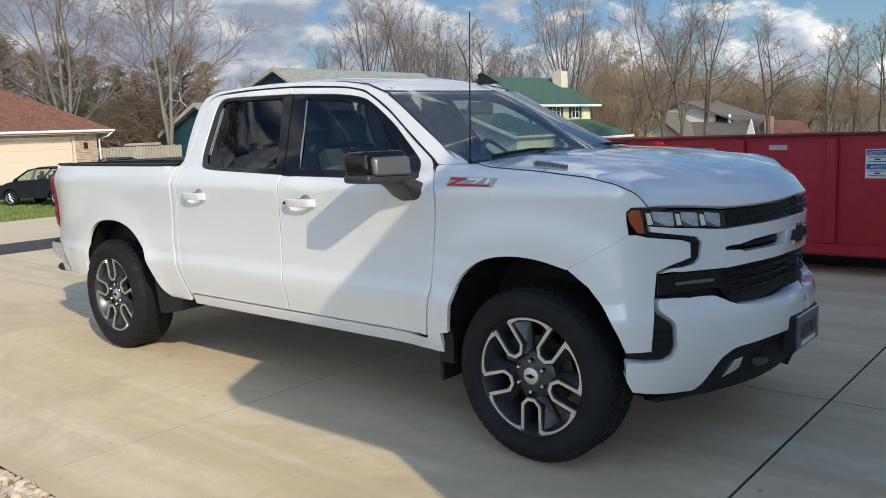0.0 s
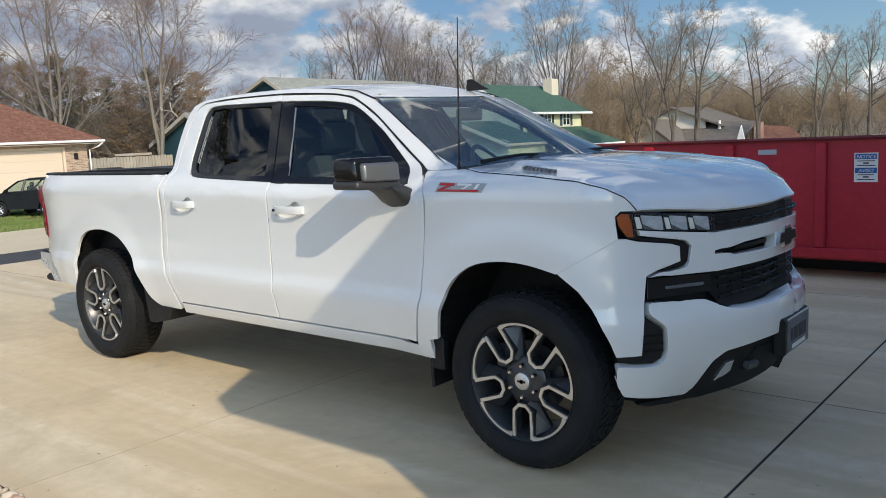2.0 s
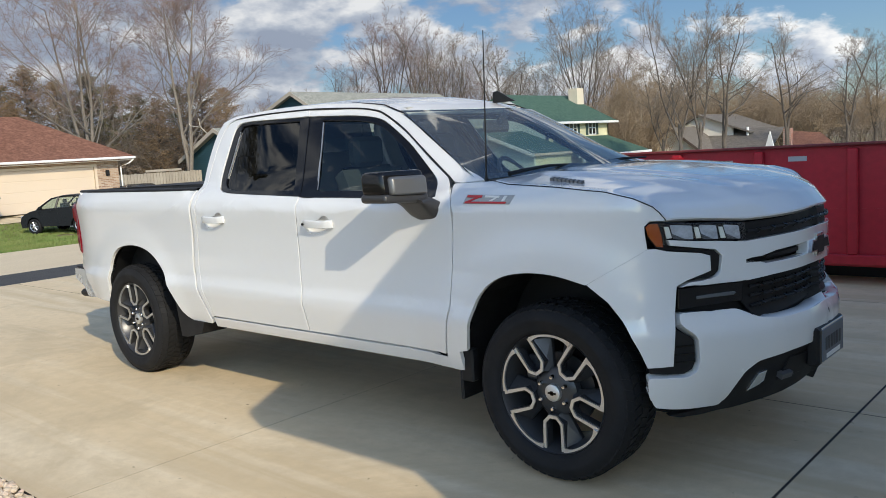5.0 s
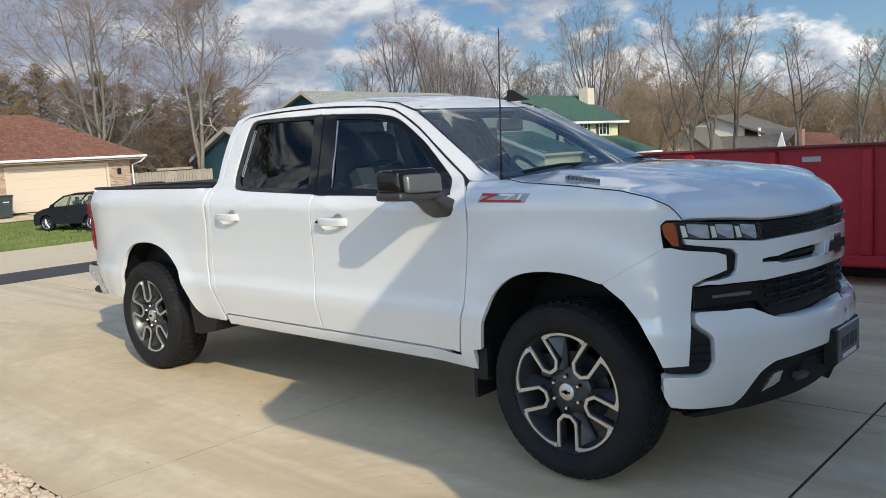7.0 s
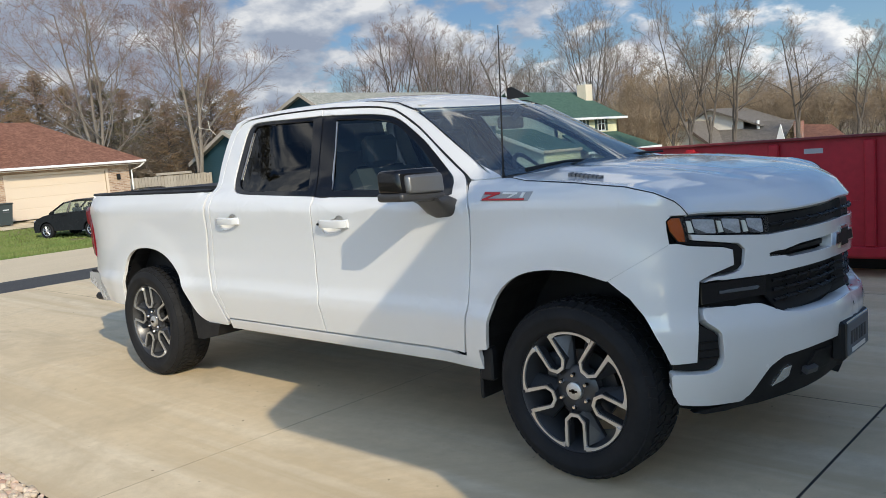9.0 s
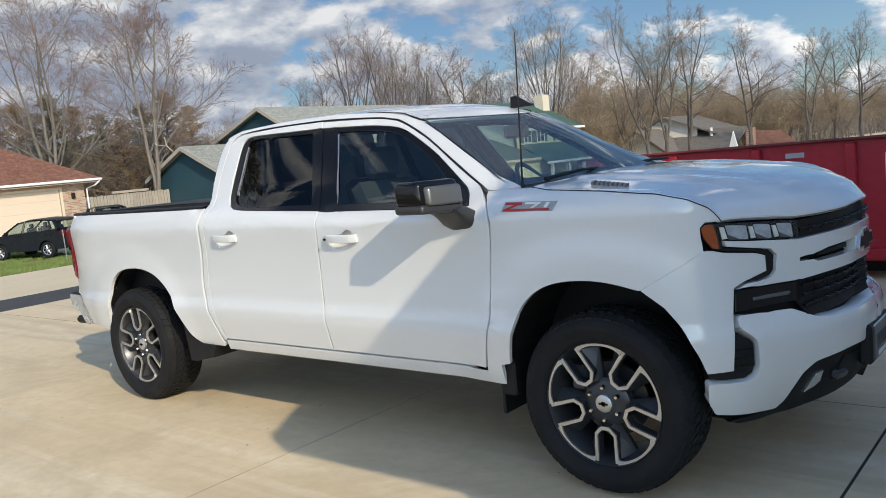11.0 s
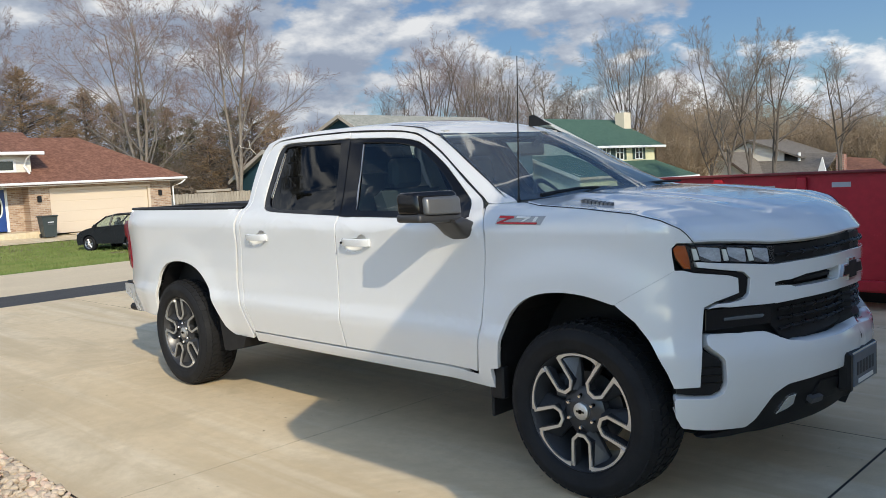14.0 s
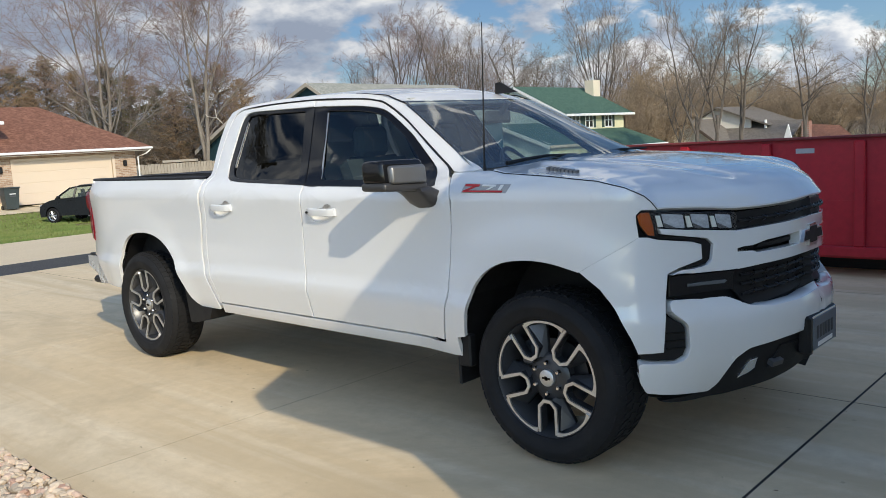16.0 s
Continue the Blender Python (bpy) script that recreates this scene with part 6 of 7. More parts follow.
def green_house():
    X = -35.0
    h = thing("green_roof_house", "cream two-storey house with green shingle roof", "house", at=(-39, 56, -2.2))
    m = Matrix.Translation((39, -56, 2.2))
    def p(n, g, mat, label="", parent=h):
        return part(n, g.move(m), mat, parent, label)
    y0, y1, e, r = 51.0, 60.6, 3.45, 5.72
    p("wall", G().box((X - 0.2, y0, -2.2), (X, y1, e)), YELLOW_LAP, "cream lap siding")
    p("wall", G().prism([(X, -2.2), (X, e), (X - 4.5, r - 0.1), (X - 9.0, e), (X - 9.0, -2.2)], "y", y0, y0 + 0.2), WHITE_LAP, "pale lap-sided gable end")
    p("wall", G().prism([(X, -2.2), (X, e), (X - 4.5, r - 0.1), (X - 9.0, e), (X - 9.0, -2.2)], "y", y1 - 0.2, y1), WHITE_LAP)
    p("wall", G().box((X - 9.0, y0, -2.2), (X - 8.8, y1, e)), WHITE_LAP)
    ya, yb = y0 - 0.4, y1 + 0.6
    p("roof", slope((X + 0.6, ya, e - 0.3), (X + 0.6, yb, e - 0.3), (X - 4.5, yb, r), (X - 4.5, ya, r)), R_GREEN, "green shingle roof")
    p("roof", slope((X - 4.5, ya, r), (X - 4.5, yb, r), (X - 9.6, yb, e - 0.3), (X - 9.6, ya, e - 0.3)), R_GREEN)
    p("gutter", G().box((X + 0.58, ya, e - 0.48), (X + 0.72, yb, e - 0.28), 0.03), TRIM_WHITE)
    p("rake_board", G().add([(X + 0.6, ya - 0.03, e - 0.3), (X - 4.5, ya - 0.03, r), (X - 4.5, ya - 0.03, r - 0.26), (X + 0.6, ya - 0.03, e - 0.56)], [(0, 1, 2, 3)]), TRIM_WHITE)
    for k, y in enumerate((52.3, 54.3, 57.3)):
        w = window_x(h, X, y, y + 1.05, 2.10, 3.12)
        for o in (w, *w.children_recursive):
            if o.parent == h:
                o.matrix_parent_inverse = m
        for s in (y - 0.50, y + 1.16):
            p("shutter", G().box((X, s, 2.02), (X + 0.05, s + 0.36, 3.2), 0.01), GREENDARK, "dark green shutter")
    p("chimney", G().box((X - 3.6, 60.0, 3.0), (X - 2.7, 61.1, 6.25)), siding("chimney_siding", (0.66, 0.58, 0.44)), "pale sided chimney")
    p("chimney_cap", G().tube([(X - 3.15, 60.55, 6.25), (X - 3.15, 60.55, 6.5)], 0.16, 10), SILVER)
    # lower wing with its gable towards the street corner
    xe, xw, ze, zr, yn = -32.5, -42.3, 0.95, 2.62, 45.9
    xr = (xe + xw) / 2
    p("wall", G().prism([(xe - 0.3, -2.6), (xe - 0.3, ze), (xr, zr - 0.12), (xw + 0.3, ze), (xw + 0.3, -2.6)], "y", yn, yn + 0.2), WHITE_LAP, "pale lap-sided gable of the wing")
    p("wall", G().box((xe - 0.5, yn + 0.2, -2.6), (xe - 0.3, y0, ze - 0.05)), YELLOW_LAP)
    p("wing_roof", slope((xe, yn - 0.4, ze - 0.13), (xe, y0 - 0.02, ze - 0.13), (xr, y0 - 0.02, zr), (xr, yn - 0.4, zr)), R_GREEN, "green shingle roof of the wing")
    p("wing_roof", slope((xr, yn - 0.4, zr), (xr, y0 - 0.02, zr), (xw, y0 - 0.02, ze - 0.13), (xw, yn - 0.4, ze - 0.13)), R_GREEN)
    p("wing_gutter", G().box((xe - 0.02, yn - 0.4, ze - 0.32), (xe + 0.12, y0 - 0.42, ze - 0.12), 0.03), CREAM)
    for xx in (xe, xw):
        v = [(xx, yn - 0.44, ze - 0.40), (xx, yn - 0.44, ze - 0.12), (xr, yn - 0.44, zr + 0.02), (xr, yn - 0.44, zr - 0.26)]
        p("wing_rake", G().add(v + [(x, yn - 0.405, z) for x, _y, z in v], [(0, 1, 2, 3), (7, 6, 5, 4), (0, 4, 5, 1), (1, 5, 6, 2), (2, 6, 7, 3), (3, 7, 4, 0)]), TRIM_WHITE)
    p("porch_roof", slope((X + 3.2, y0 - 0.6, 0.42), (X + 3.2, y1 + 1.6, 0.42), (X, y1 - 0.2, 1.92), (X, y0 + 0.8, 1.92)), R_GREEN, "green shingle porch roof")
    p("porch_gutter", G().box((X + 3.18, y0 - 0.6, 0.24), (X + 3.32, y1 + 1.6, 0.44), 0.03), TRIM_WHITE)
    for y in (51.5, 54, 56.5, 59, 61):
        p("porch_post", G().box((X + 2.8, y, -2.2), (X + 3.0, y + 0.2, 0.3)), TRIM_WHITE)
    return h


def brown_house():
    h = thing("brown_roof_house", "beige house with a broad brown-grey roof behind bare trees", "house", at=(-29.2, 74, -3))
    m = Matrix.Translation((28, -74, 3))
    def p(n, g, mat, label="", parent=h):
        return part(n, g.move(m), mat, parent, label)
    p("wall", G().prism([(-36.4, -3), (-28.2, -3), (-28.2, -0.85), (-32.26, 2.10), (-36.4, -0.88)], "y", 70, 70.3), BEIGE_LAP, "beige gable wall")
    p("roof", slope((-32.26, 69.4, 2.30), (-32.26, 78, 2.30), (-36.9, 78, -1.05), (-36.9, 69.4, -1.05)), R_BROWN, "brown-grey shingle roof")
    p("roof", slope((-27.8, 69.4, -1.05), (-27.8, 78, -1.05), (-32.26, 78, 2.30), (-32.26, 69.4, 2.30)), R_BROWN)
    for xa, za, xb, zb in ((-36.9, -1.05, -32.26, 2.30), (-32.26, 2.30, -27.8, -1.05)):
        v = [(xa, 69.36, za - 0.30), (xa, 69.36, za), (xb, 69.36, zb), (xb, 69.36, zb - 0.30)]
        p("rake_board", G().add(v + [(x, 69.40, z) for x, _y, z in v], [(0, 1, 2, 3), (7, 6, 5, 4), (0, 4, 5, 1), (1, 5, 6, 2), (2, 6, 7, 3), (3, 7, 4, 0)]), DARKTRIM, "dark brown rake board")
    p("upper_gable", G().prism([(-34.4, 0.5), (-28.4, 0.5), (-28.4, 2.05), (-31.73, 3.28), (-34.4, 1.95)], "y", 75.0, 75.2), BEIGE_LAP)
    p("upper_roof", slope((-31.73, 74.5, 3.42), (-31.73, 84, 3.42), (-34.9, 84, 1.85), (-34.9, 74.5, 1.85)), R_BROWN)
    p("upper_roof", slope((-26.6, 74.5, 1.50), (-26.6, 84, 1.50), (-31.73, 84, 3.42), (-31.73, 74.5, 3.42)), R_BROWN)
    p("roof", slope((-31.0, 70.2, -0.75), (-23.6, 70.2, -0.75), (-24.0, 76.5, 1.72), (-31.0, 76.5, 1.90)), R_BROWN, "long brown-grey shingle roof")
    p("roof_vent", G().tube([(-26.9, 74.8, 1.1), (-26.9, 74.8, 1.9)], 0.14, 8), TRIM_WHITE, "white roof vent")
    p("wall", G().box((-28.2, 71.9, -3), (-17.8, 72.2, -0.55)), BEIGE_LAP)
    p("wall", G().box((-34.4, 75.25, -3), (-29.6, 75.5, 1.95)), BEIGE_LAP)
    p("white_gable", G().prism([(-24.0, -0.7), (-22.9, -0.7), (-23.40, 1.38)], "y", 70.8, 71.0), TRIM_WHITE)
    p("chimney", G().box((-22.72, 72.2, -2), (-22.06, 72.9, 1.55)), REDBRICK, "red brick chimney")
    p("roof", slope((-22.0, 71.6, -0.6), (-17.5, 71.6, -0.6), (-20.8, 76.5, 1.0), (-24.2, 76.5, 1.35)), R_MAROON, "red-brown shingle roof")
    return h


maroon_house()
teal_house()
green_house()
brown_house()


def fence():
    f = thing("fence", "weathered grey wooden privacy fence", "fence", at=(-42.0, 20.5, -0.4))
    for k in range(34):
        y = -3.4 + 0.2 * k
        part("board", G().box((-0.01, y, 0.0), (0.012, y + 0.185, 1.62 + 0.02 * math.sin(k * 1.7)), 0.006), WOODFENCE, f)
    part("rail", G().box((-0.06, -3.4, 1.2), (-0.012, 3.4, 1.3)), WOODFENCE, f)
    part("rail", G().box((-0.06, -3.4, 0.3), (-0.012, 3.4, 0.4)), WOODFENCE, f)
    part("loose_board", G().box((0.02, -0.3, 1.66), (0.10, 2.0, 1.80), 0.01), WOODFENCE, f)
    return f


fence()

strip("front_walk", CONCRETE, "pale concrete walk before the porch", -38.0, -36.2, 3.0, 11.4, 0.012, 0.5)
strip("drive_apron", CONCRETE, "pale concrete drive of the brick house", -38.8, -22.5, 11.5, 18.5, 0.012, 1.0)


# ---- parked cars and bin ----
BLACKPAINT = plain("black_car_paint", (0.006, 0.007, 0.008), 0.30, bump=0, Specular_IOR_Level=0.25)
CARGLASS = thin_glass("far_car_glass", (0.70, 0.80, 0.76), 0.05)


def small_car(name, label, at, turn, length, height, mat, glass_mat):
    """A far parked hatchback; its nose points to -y before turning."""
    c = thing(name, label, "car", "parked cars", at, turn)
    L, H, W = length / 2, height, 0.86
    # side outline up to the belt line, with round wheel arches
    arch = lambda y0: [(y0 - 0.37 * math.cos(a), 0.30 + 0.38 * math.sin(a)) for a in np.linspace(0.0, math.pi, 9)]
    fy, ry = -L + 0.78, L - 0.66
    under = [(-L + 0.06, 0.24)] + arch(fy) + arch(ry) + [(L - 0.04, 0.30)]
    over = [(L + 0.01, 0.62), (L - 0.02, 0.98), (L - 0.16, 1.08), (-L + 1.02, 0.985), (-L + 0.62, 0.915), (-L + 0.26, 0.80), (-L + 0.06, 0.66), (-L, 0.46)]
    outline = under + over
    n, v = len(outline), []
    for k, grow_in in ((-1.0, 0.06), (-0.90, 0.0), (0.90, 0.0), (1.0, 0.06)):
        for y, z in outline:
            w = W * (1 - 0.10 * max(0.0, z - 0.72) ** 1.0 - 0.05 * max(0.0, 0.45 - z))
            taper = 1 - 0.16 * max(0.0, abs(y) / L - 0.72) / 0.28
            v.append((k * w * taper, y * (1 - grow_in * 0.25), z - grow_in * 0.25 * (z > 0.7)))
    body = G().add(v, [tuple(range(n)), tuple(range(4 * n - 1, 3 * n - 1, -1))] + [(r * n + i, (r + 1) * n + i, (r + 1) * n + (i + 1) % n, r * n + (i + 1) % n) for r in range(3) for i in range(n)])
    part("body", body, mat, c, smooth=True, angle=42)
    # roof, pillars and panes
    hw = lambda z: W * 0.935 - 0.20 * (z - 1.0) / (H - 1.0)
    line = [(-L + 0.98, 0.975), (-L + 1.62, H - 0.085), (-L + 2.05, H - 0.01), (0.35 * L, H), (L - 0.52, H - 0.05), (L - 0.22, H - 0.12), (L - 0.06, 1.06)]
    top = line[1:6]
    v = [(k * (hw(z) - (0.0 if abs(k) > 0.95 else 0.0)), y, z + dz + (0.028 if abs(k) < 0.95 else 0)) for dz in (0, -0.045) for k in (-1, -0.85, 0.85, 1) for y, z in top]
    m = len(top)
    f = [(o + r * m + i, o + r * m + i + 1, o + (r + 1) * m + i + 1, o + (r + 1) * m + i) for o in (0, 4 * m) for r in range(3) for i in range(m - 1)]
    f += [(i, i + 1, 4 * m + i + 1, 4 * m + i) for i in range(m - 1)] + [(3 * m + i, 3 * m + i + 1, 7 * m + i + 1, 7 * m + i) for i in range(m - 1)]
    part("roof", G().add(v, f), mat, c, smooth=True, angle=50)
    mid = -L + 0.515 * length
    for sx in (-1, 1):
        on = lambda y, z: (sx * hw(z), y, z)
        for name_, a, b, r in (("front_pillar", line[0], line[1], 0.035), ("centre_pillar", (mid, 1.0), (mid + 0.06, H - 0.04), 0.040), ("rear_pillar", (L - 0.10, 1.05), (L - 0.36, H - 0.10), 0.085)):
            part(name_, G().tube([on(*a), on((a[0] + b[0]) / 2, (a[1] + b[1]) / 2 + 0.01), on(*b)], r, 6), mat, c)
        for q in ([(-L + 1.06, 1.0), (mid - 0.02, 1.02), (mid + 0.03, H - 0.06), (-L + 1.66, H - 0.10)], [(mid + 0.02, 1.02), (L - 0.20, 1.06), (L - 0.42, H - 0.10), (mid + 0.07, H - 0.06)]):
            part("side_window", G().add([on(*p) for p in q], [(0, 1, 2, 3)]), glass_mat, c)
        part("tail_lamp", G().box((sx * W * 0.66, L - 0.10, 0.80), (sx * (W * 0.86), L + 0.02, 1.03), 0.03), LAMPRED, c, "red tail lamp")
        part("headlamp", G().box((sx * W * 0.50, -L + 0.02, 0.62), (sx * W * 0.80, -L + 0.26, 0.75), 0.03), REFLECTOR, c)
        part("door_mirror", G().box((sx * (W - 0.02), -L + 1.18, 0.98), (sx * (W + 0.15), -L + 1.28, 1.10), 0.03), mat, c)
        for q in (mid - 0.20, L - 0.62):
            part("door_handle", G().box((sx * (W - 0.02), q - 0.08, 0.90), (sx * (W + 0.012), q + 0.06, 0.925), 0.008), mat, c)
        for wy in (fy, ry):
            place = Matrix.Translation((sx * (W - 0.015), wy, 0.31)) @ Matrix.Diagonal((-sx, 1, 1, 1))
            t = part("wheel", G().lathe([(0.20, -0.005), (0.28, -0.015), (0.31, 0.015), (0.31, 0.17), (0.2, 0.19)], (0, 0, 0), "x", 28).move(place), RUBBER, c, smooth=True)
            rim = G().lathe([(0.0, 0.0), (0.05, -0.004), (0.06, 0.02)], (0, 0, 0), "x", 12).lathe([(0.175, 0.004), (0.20, -0.008), (0.205, 0.03)], (0, 0, 0), "x", 28)
            for q in range(7):
                aa = 2 * math.pi * q / 7
                rim.tube([(0.004, 0.04 * math.cos(aa), 0.04 * math.sin(aa)), (0.006, 0.185 * math.cos(aa), 0.185 * math.sin(aa))], [0.028, 0.022], 4)
            part("rim", rim.move(place), SILVER, t)
            part("drum", G().lathe([(0.0, 0.05), (0.19, 0.05)], (0, 0, 0), "x", 20).move(place), BLACK, t)
    part("windshield", G().add([(-hw(0.975), *line[0]), (hw(0.975), *line[0]), (hw(H), *line[1]), (-hw(H), *line[1])], [(0, 1, 2, 3)]), glass_mat, c)
    part("back_window", G().add([(-hw(1.06), *line[6]), (hw(1.06), *line[6]), (hw(H - 0.12), *line[5]), (-hw(H - 0.12), *line[5])], [(0, 1, 2, 3)]), glass_mat, c)
    for ys in (-L + 1.95, L - 1.02):
        for xs in (-0.38, 0.38):
            part("seat", G().box((xs - 0.22, ys - 0.06, 0.7), (xs + 0.22, ys + 0.08, 1.18), 0.04).box((xs - 0.10, ys - 0.02, 1.18), (xs + 0.10, ys + 0.07, 1.33), 0.03), DASH, c)
    wheel_ring = [(-0.38 + 0.17 * math.cos(a), -L + 1.52 + 0.05 * math.sin(a), 1.03 + 0.16 * math.sin(a)) for a in np.linspace(0, 2 * math.pi, 17)]
    part("steering_wheel", G().tube(wheel_ring, 0.014, 5, False), DASH, c)
    return c


small_car("hatchback", "small black hatchback parked beside the lawn", (-31.07, 10.76, ground_z(-31.2) - 0.01), -65, 3.6, 1.48, BLACKPAINT, CARGLASS)
small_car("dark_suv", "dark sport utility vehicle parked behind the hatchback", (-35.6, 16.4, ground_z(-35.6) - 0.10), 70, 4.4, 1.44, plain("dark_blue_grey_paint", (0.02, 0.024, 0.028), 0.2), CARGLASS)

bin_ = thing("wheelie_bin", "dark grey wheeled rubbish bin beside the garage", "bin", at=(-37.6, 10.15, ground_z(-37.6)))
BINM = plain("bin_plastic", (0.035, 0.045, 0.045), 0.5)
part("body", G().add([(-0.24, -0.26, 0.06), (0.24, -0.26, 0.06), (0.24, 0.26, 0.06), (-0.24, 0.26, 0.06), (-0.32, -0.34, 0.98), (0.32, -0.34, 0.98), (0.32, 0.34, 0.98), (-0.32, 0.34, 0.98)],
                     [(3, 2, 1, 0), (4, 5, 6, 7), (0, 1, 5, 4), (1, 2, 6, 5), (2, 3, 7, 6), (3, 0, 4, 7)]), BINM, bin_)
part("lid", G().box((-0.36, -0.38, 0.98), (0.37, 0.38, 1.05), 0.03), BINM, bin_)
for s in (-1, 1):
    part("wheel", G().lathe([(0.0, -0.03), (0.11, -0.03), (0.11, 0.03), (0.0, 0.03)], (-0.22, s * 0.28, 0.11), "y", 16), BLACK, bin_)
for z in (0.62, 0.72):
    part("side_bar", G().box((0.275, -0.10, z), (0.31, 0.16, z + 0.04)), TRIM_WHITE if z > 0.7 else DARKGREY, bin_)
stake = thing("marker_stake", "thin leaning marker stake in the lawn", "stake", at=(-26.0, 9.38, ground_z(-26)))
part("pole", G().tube([(0, 0, 0), (0.0, -0.02, 1.05)], 0.022, 6), SILVER, stake)


# ---- trees ----
def limb(g, rng, p, d, length, r, sides, segs, wander, rise):
    """One tapering limb; returns its points."""
    pts, rad = [p.copy()], [r]
    for k in range(segs):
        d = (d + Vector((rng.gauss(0, wander), rng.gauss(0, wander), rng.gauss(0, wander) + rise))).normalized()
        p = p + d * length / segs
        pts.append(p.copy())
        rad.append(r * (1 - 0.78 * (k + 1) / segs))
    g.tube(pts, rad, sides, False)
    return pts, rad


def bare_tree(seed, height, spread, trunk_r, forks=3, fine=1.0, crook=1.0, low=0.24, thin=0.0078, tilt=1.0):
    """A leafless tree about its foot: the wood in one mesh, the twigs in another. low: where the limbs begin, as a share of the height."""
    rng = random.Random(seed)
    wood, twigs = G(), G()

    def grow(p, d, length, r, level):
        g = wood if level < 3 else twigs
        segs = (7, 6, 4, 3, 2)[level]
        pts, rad = limb(g, rng, p, d, length, r, (7, 5, 4, 3, 3)[level], segs, (0.05, 0.10, 0.12, 0.08, 0.06)[level] * (crook if level < 3 else 1.0), (0.03, 0.07, 0.035, 0.015, 0.0)[level] / crook)
        if level == 4:
            return
        n = int((10, 9, 6, 5)[level] * (fine if level else 1) + 0.5)
        first = (0.10, 0.22, 0.20, 0.18)[level]
        for k in range(n):
            t = first + (1 - first) * (k + rng.random()) / n
            i = min(segs - 1, int(t * segs))
            q = pts[i].lerp(pts[i + 1], min(1.0, t * segs - i))
            axis = (pts[i + 1] - pts[i]).normalized()
            side = axis.cross(Vector((rng.gauss(0, 1), rng.gauss(0, 1), rng.gauss(0, 1)))).normalized()
            ang = rng.uniform(0.45, 0.92) * (spread if level < 2 else 0.98)
            nd = (axis * math.cos(ang) + side * math.sin(ang)).normalized()
            if level < 2 and nd.z < 0.12:
                nd.z = 0.12 + 0.3 * rng.random()
                nd.normalize()
            nl = length * (0.56, 0.52, 0.62, 0.66)[level] * rng.uniform(0.65, 1.15) * (1.25 - 0.75 * t)
            grow(q, nd, nl, max(thin, rad[i] * rng.uniform(*((0.44, 0.62) if level == 0 else (0.36, 0.54)))), level + 1)

    foot = height * low * 0.8
    wood.tube([(0, 0, -0.3), (0.04, 0.02, foot * 0.4), (0, 0.03, foot * 0.75), (0, 0, foot)], [trunk_r * 1.35, trunk_r * 1.12, trunk_r * 1.04, trunk_r], 9, False)
    for k in range(forks):
        a = 2 * math.pi * k / forks + rng.random()
        lean = 0.02 if forks == 1 else (0.12 + 0.26 * rng.random()) * spread * tilt
        d = Vector((lean * math.cos(a), lean * math.sin(a), 1)).normalized()
        up = foot * (1 if forks == 1 else rng.uniform(0.55, 1.0)) - 0.1
        grow(Vector((0.02 * math.cos(a), 0.02 * math.sin(a), up)), d, (height - up) * rng.uniform(0.82, 0.98), trunk_r * (1 if forks == 1 else 0.74), 0)
    return wood, twigs


def conifer(seed, height, width):
    """A shaggy evergreen: a trunk, tiers of spreading boughs and many small sprays of needles along them."""
    rng = random.Random(seed)
    wood, leaf = G(), G()
    wood.tube([(0, 0, -0.3), (0, 0, height * 0.6), (0, 0, height * 0.97)], [height * 0.018, height * 0.010, 0.02], 6, False)
    n = int(height * 22)
    for k in range(n):
        t = (k + rng.random()) / n
        z = height * (0.05 + 0.93 * t)
        reach = width * (1 - t) ** 0.72 * rng.uniform(0.45, 1.10) + 0.10
        a = rng.uniform(0, 2 * math.pi)
        root = Vector((0, 0, z))
        tip = Vector((reach * math.cos(a), reach * math.sin(a), z + reach * (0.05 + 0.5 * t) + rng.uniform(-0.25, 0.15)))
        wood.tube([root, root.lerp(tip, 0.9)], [0.03, 0.008], 3, False)
        run = (tip - root).normalized()
        for j in range(int(26 + 62 * reach / width)):
            s = rng.random() ** 0.7
            c = root.lerp(tip, 0.12 + 0.90 * s) + Vector((rng.gauss(0, 0.14), rng.gauss(0, 0.14), rng.gauss(-0.05, 0.10)))
            u = (run * 0.7 + Vector((rng.gauss(0, 0.6), rng.gauss(0, 0.6), rng.gauss(0.1, 0.4)))).normalized() * rng.uniform(0.07, 0.19)
            w = u.cross(Vector((rng.gauss(0, 1), rng.gauss(0, 1), rng.gauss(0, 1)))).normalized() * rng.uniform(0.010, 0.030)
            leaf.add([c - u, c + w, c + u, c - w], [(0, 1, 2, 3)])
    return wood, leaf


def plant(name, label, group, built, where, leafmat, barkmat=None, scale=1.0, turn=0.0):
    t = thing(name, label, "tree", group, where, turn)
    t.scale = (scale,) * 3
    part("trunk", built[0], barkmat or BARK, t, smooth=True)
    part("crown", built[1], leafmat, t)
    return t


BARK_PALE = mottled("pale_grey_bark", (0.16, 0.135, 0.11), (0.27, 0.235, 0.195), 3.0, 0.95, 18, 0.5, 0.02, stretch=(1, 1, 0.3))
BARK_DARK = mottled("dark_bark", (0.072, 0.060, 0.050), (0.140, 0.118, 0.098), 3.0, 0.95, 18, 0.5, 0.02)
TWIG_RED = mottled("reddish_twigs", (0.18, 0.122, 0.104), (0.29, 0.205, 0.175), 0.5, 0.95, 6, 0.2, 0.01)
TWIG_TAN = mottled("tan_twigs", (0.25, 0.185, 0.12), (0.375, 0.28, 0.185), 0.5, 0.95, 6, 0.2, 0.01)
NEEDLE_BROWN = mottled("browned_needles", (0.21, 0.14, 0.078), (0.34, 0.225, 0.125), 0.5, 0.9, 4, 0.3, 0.02)


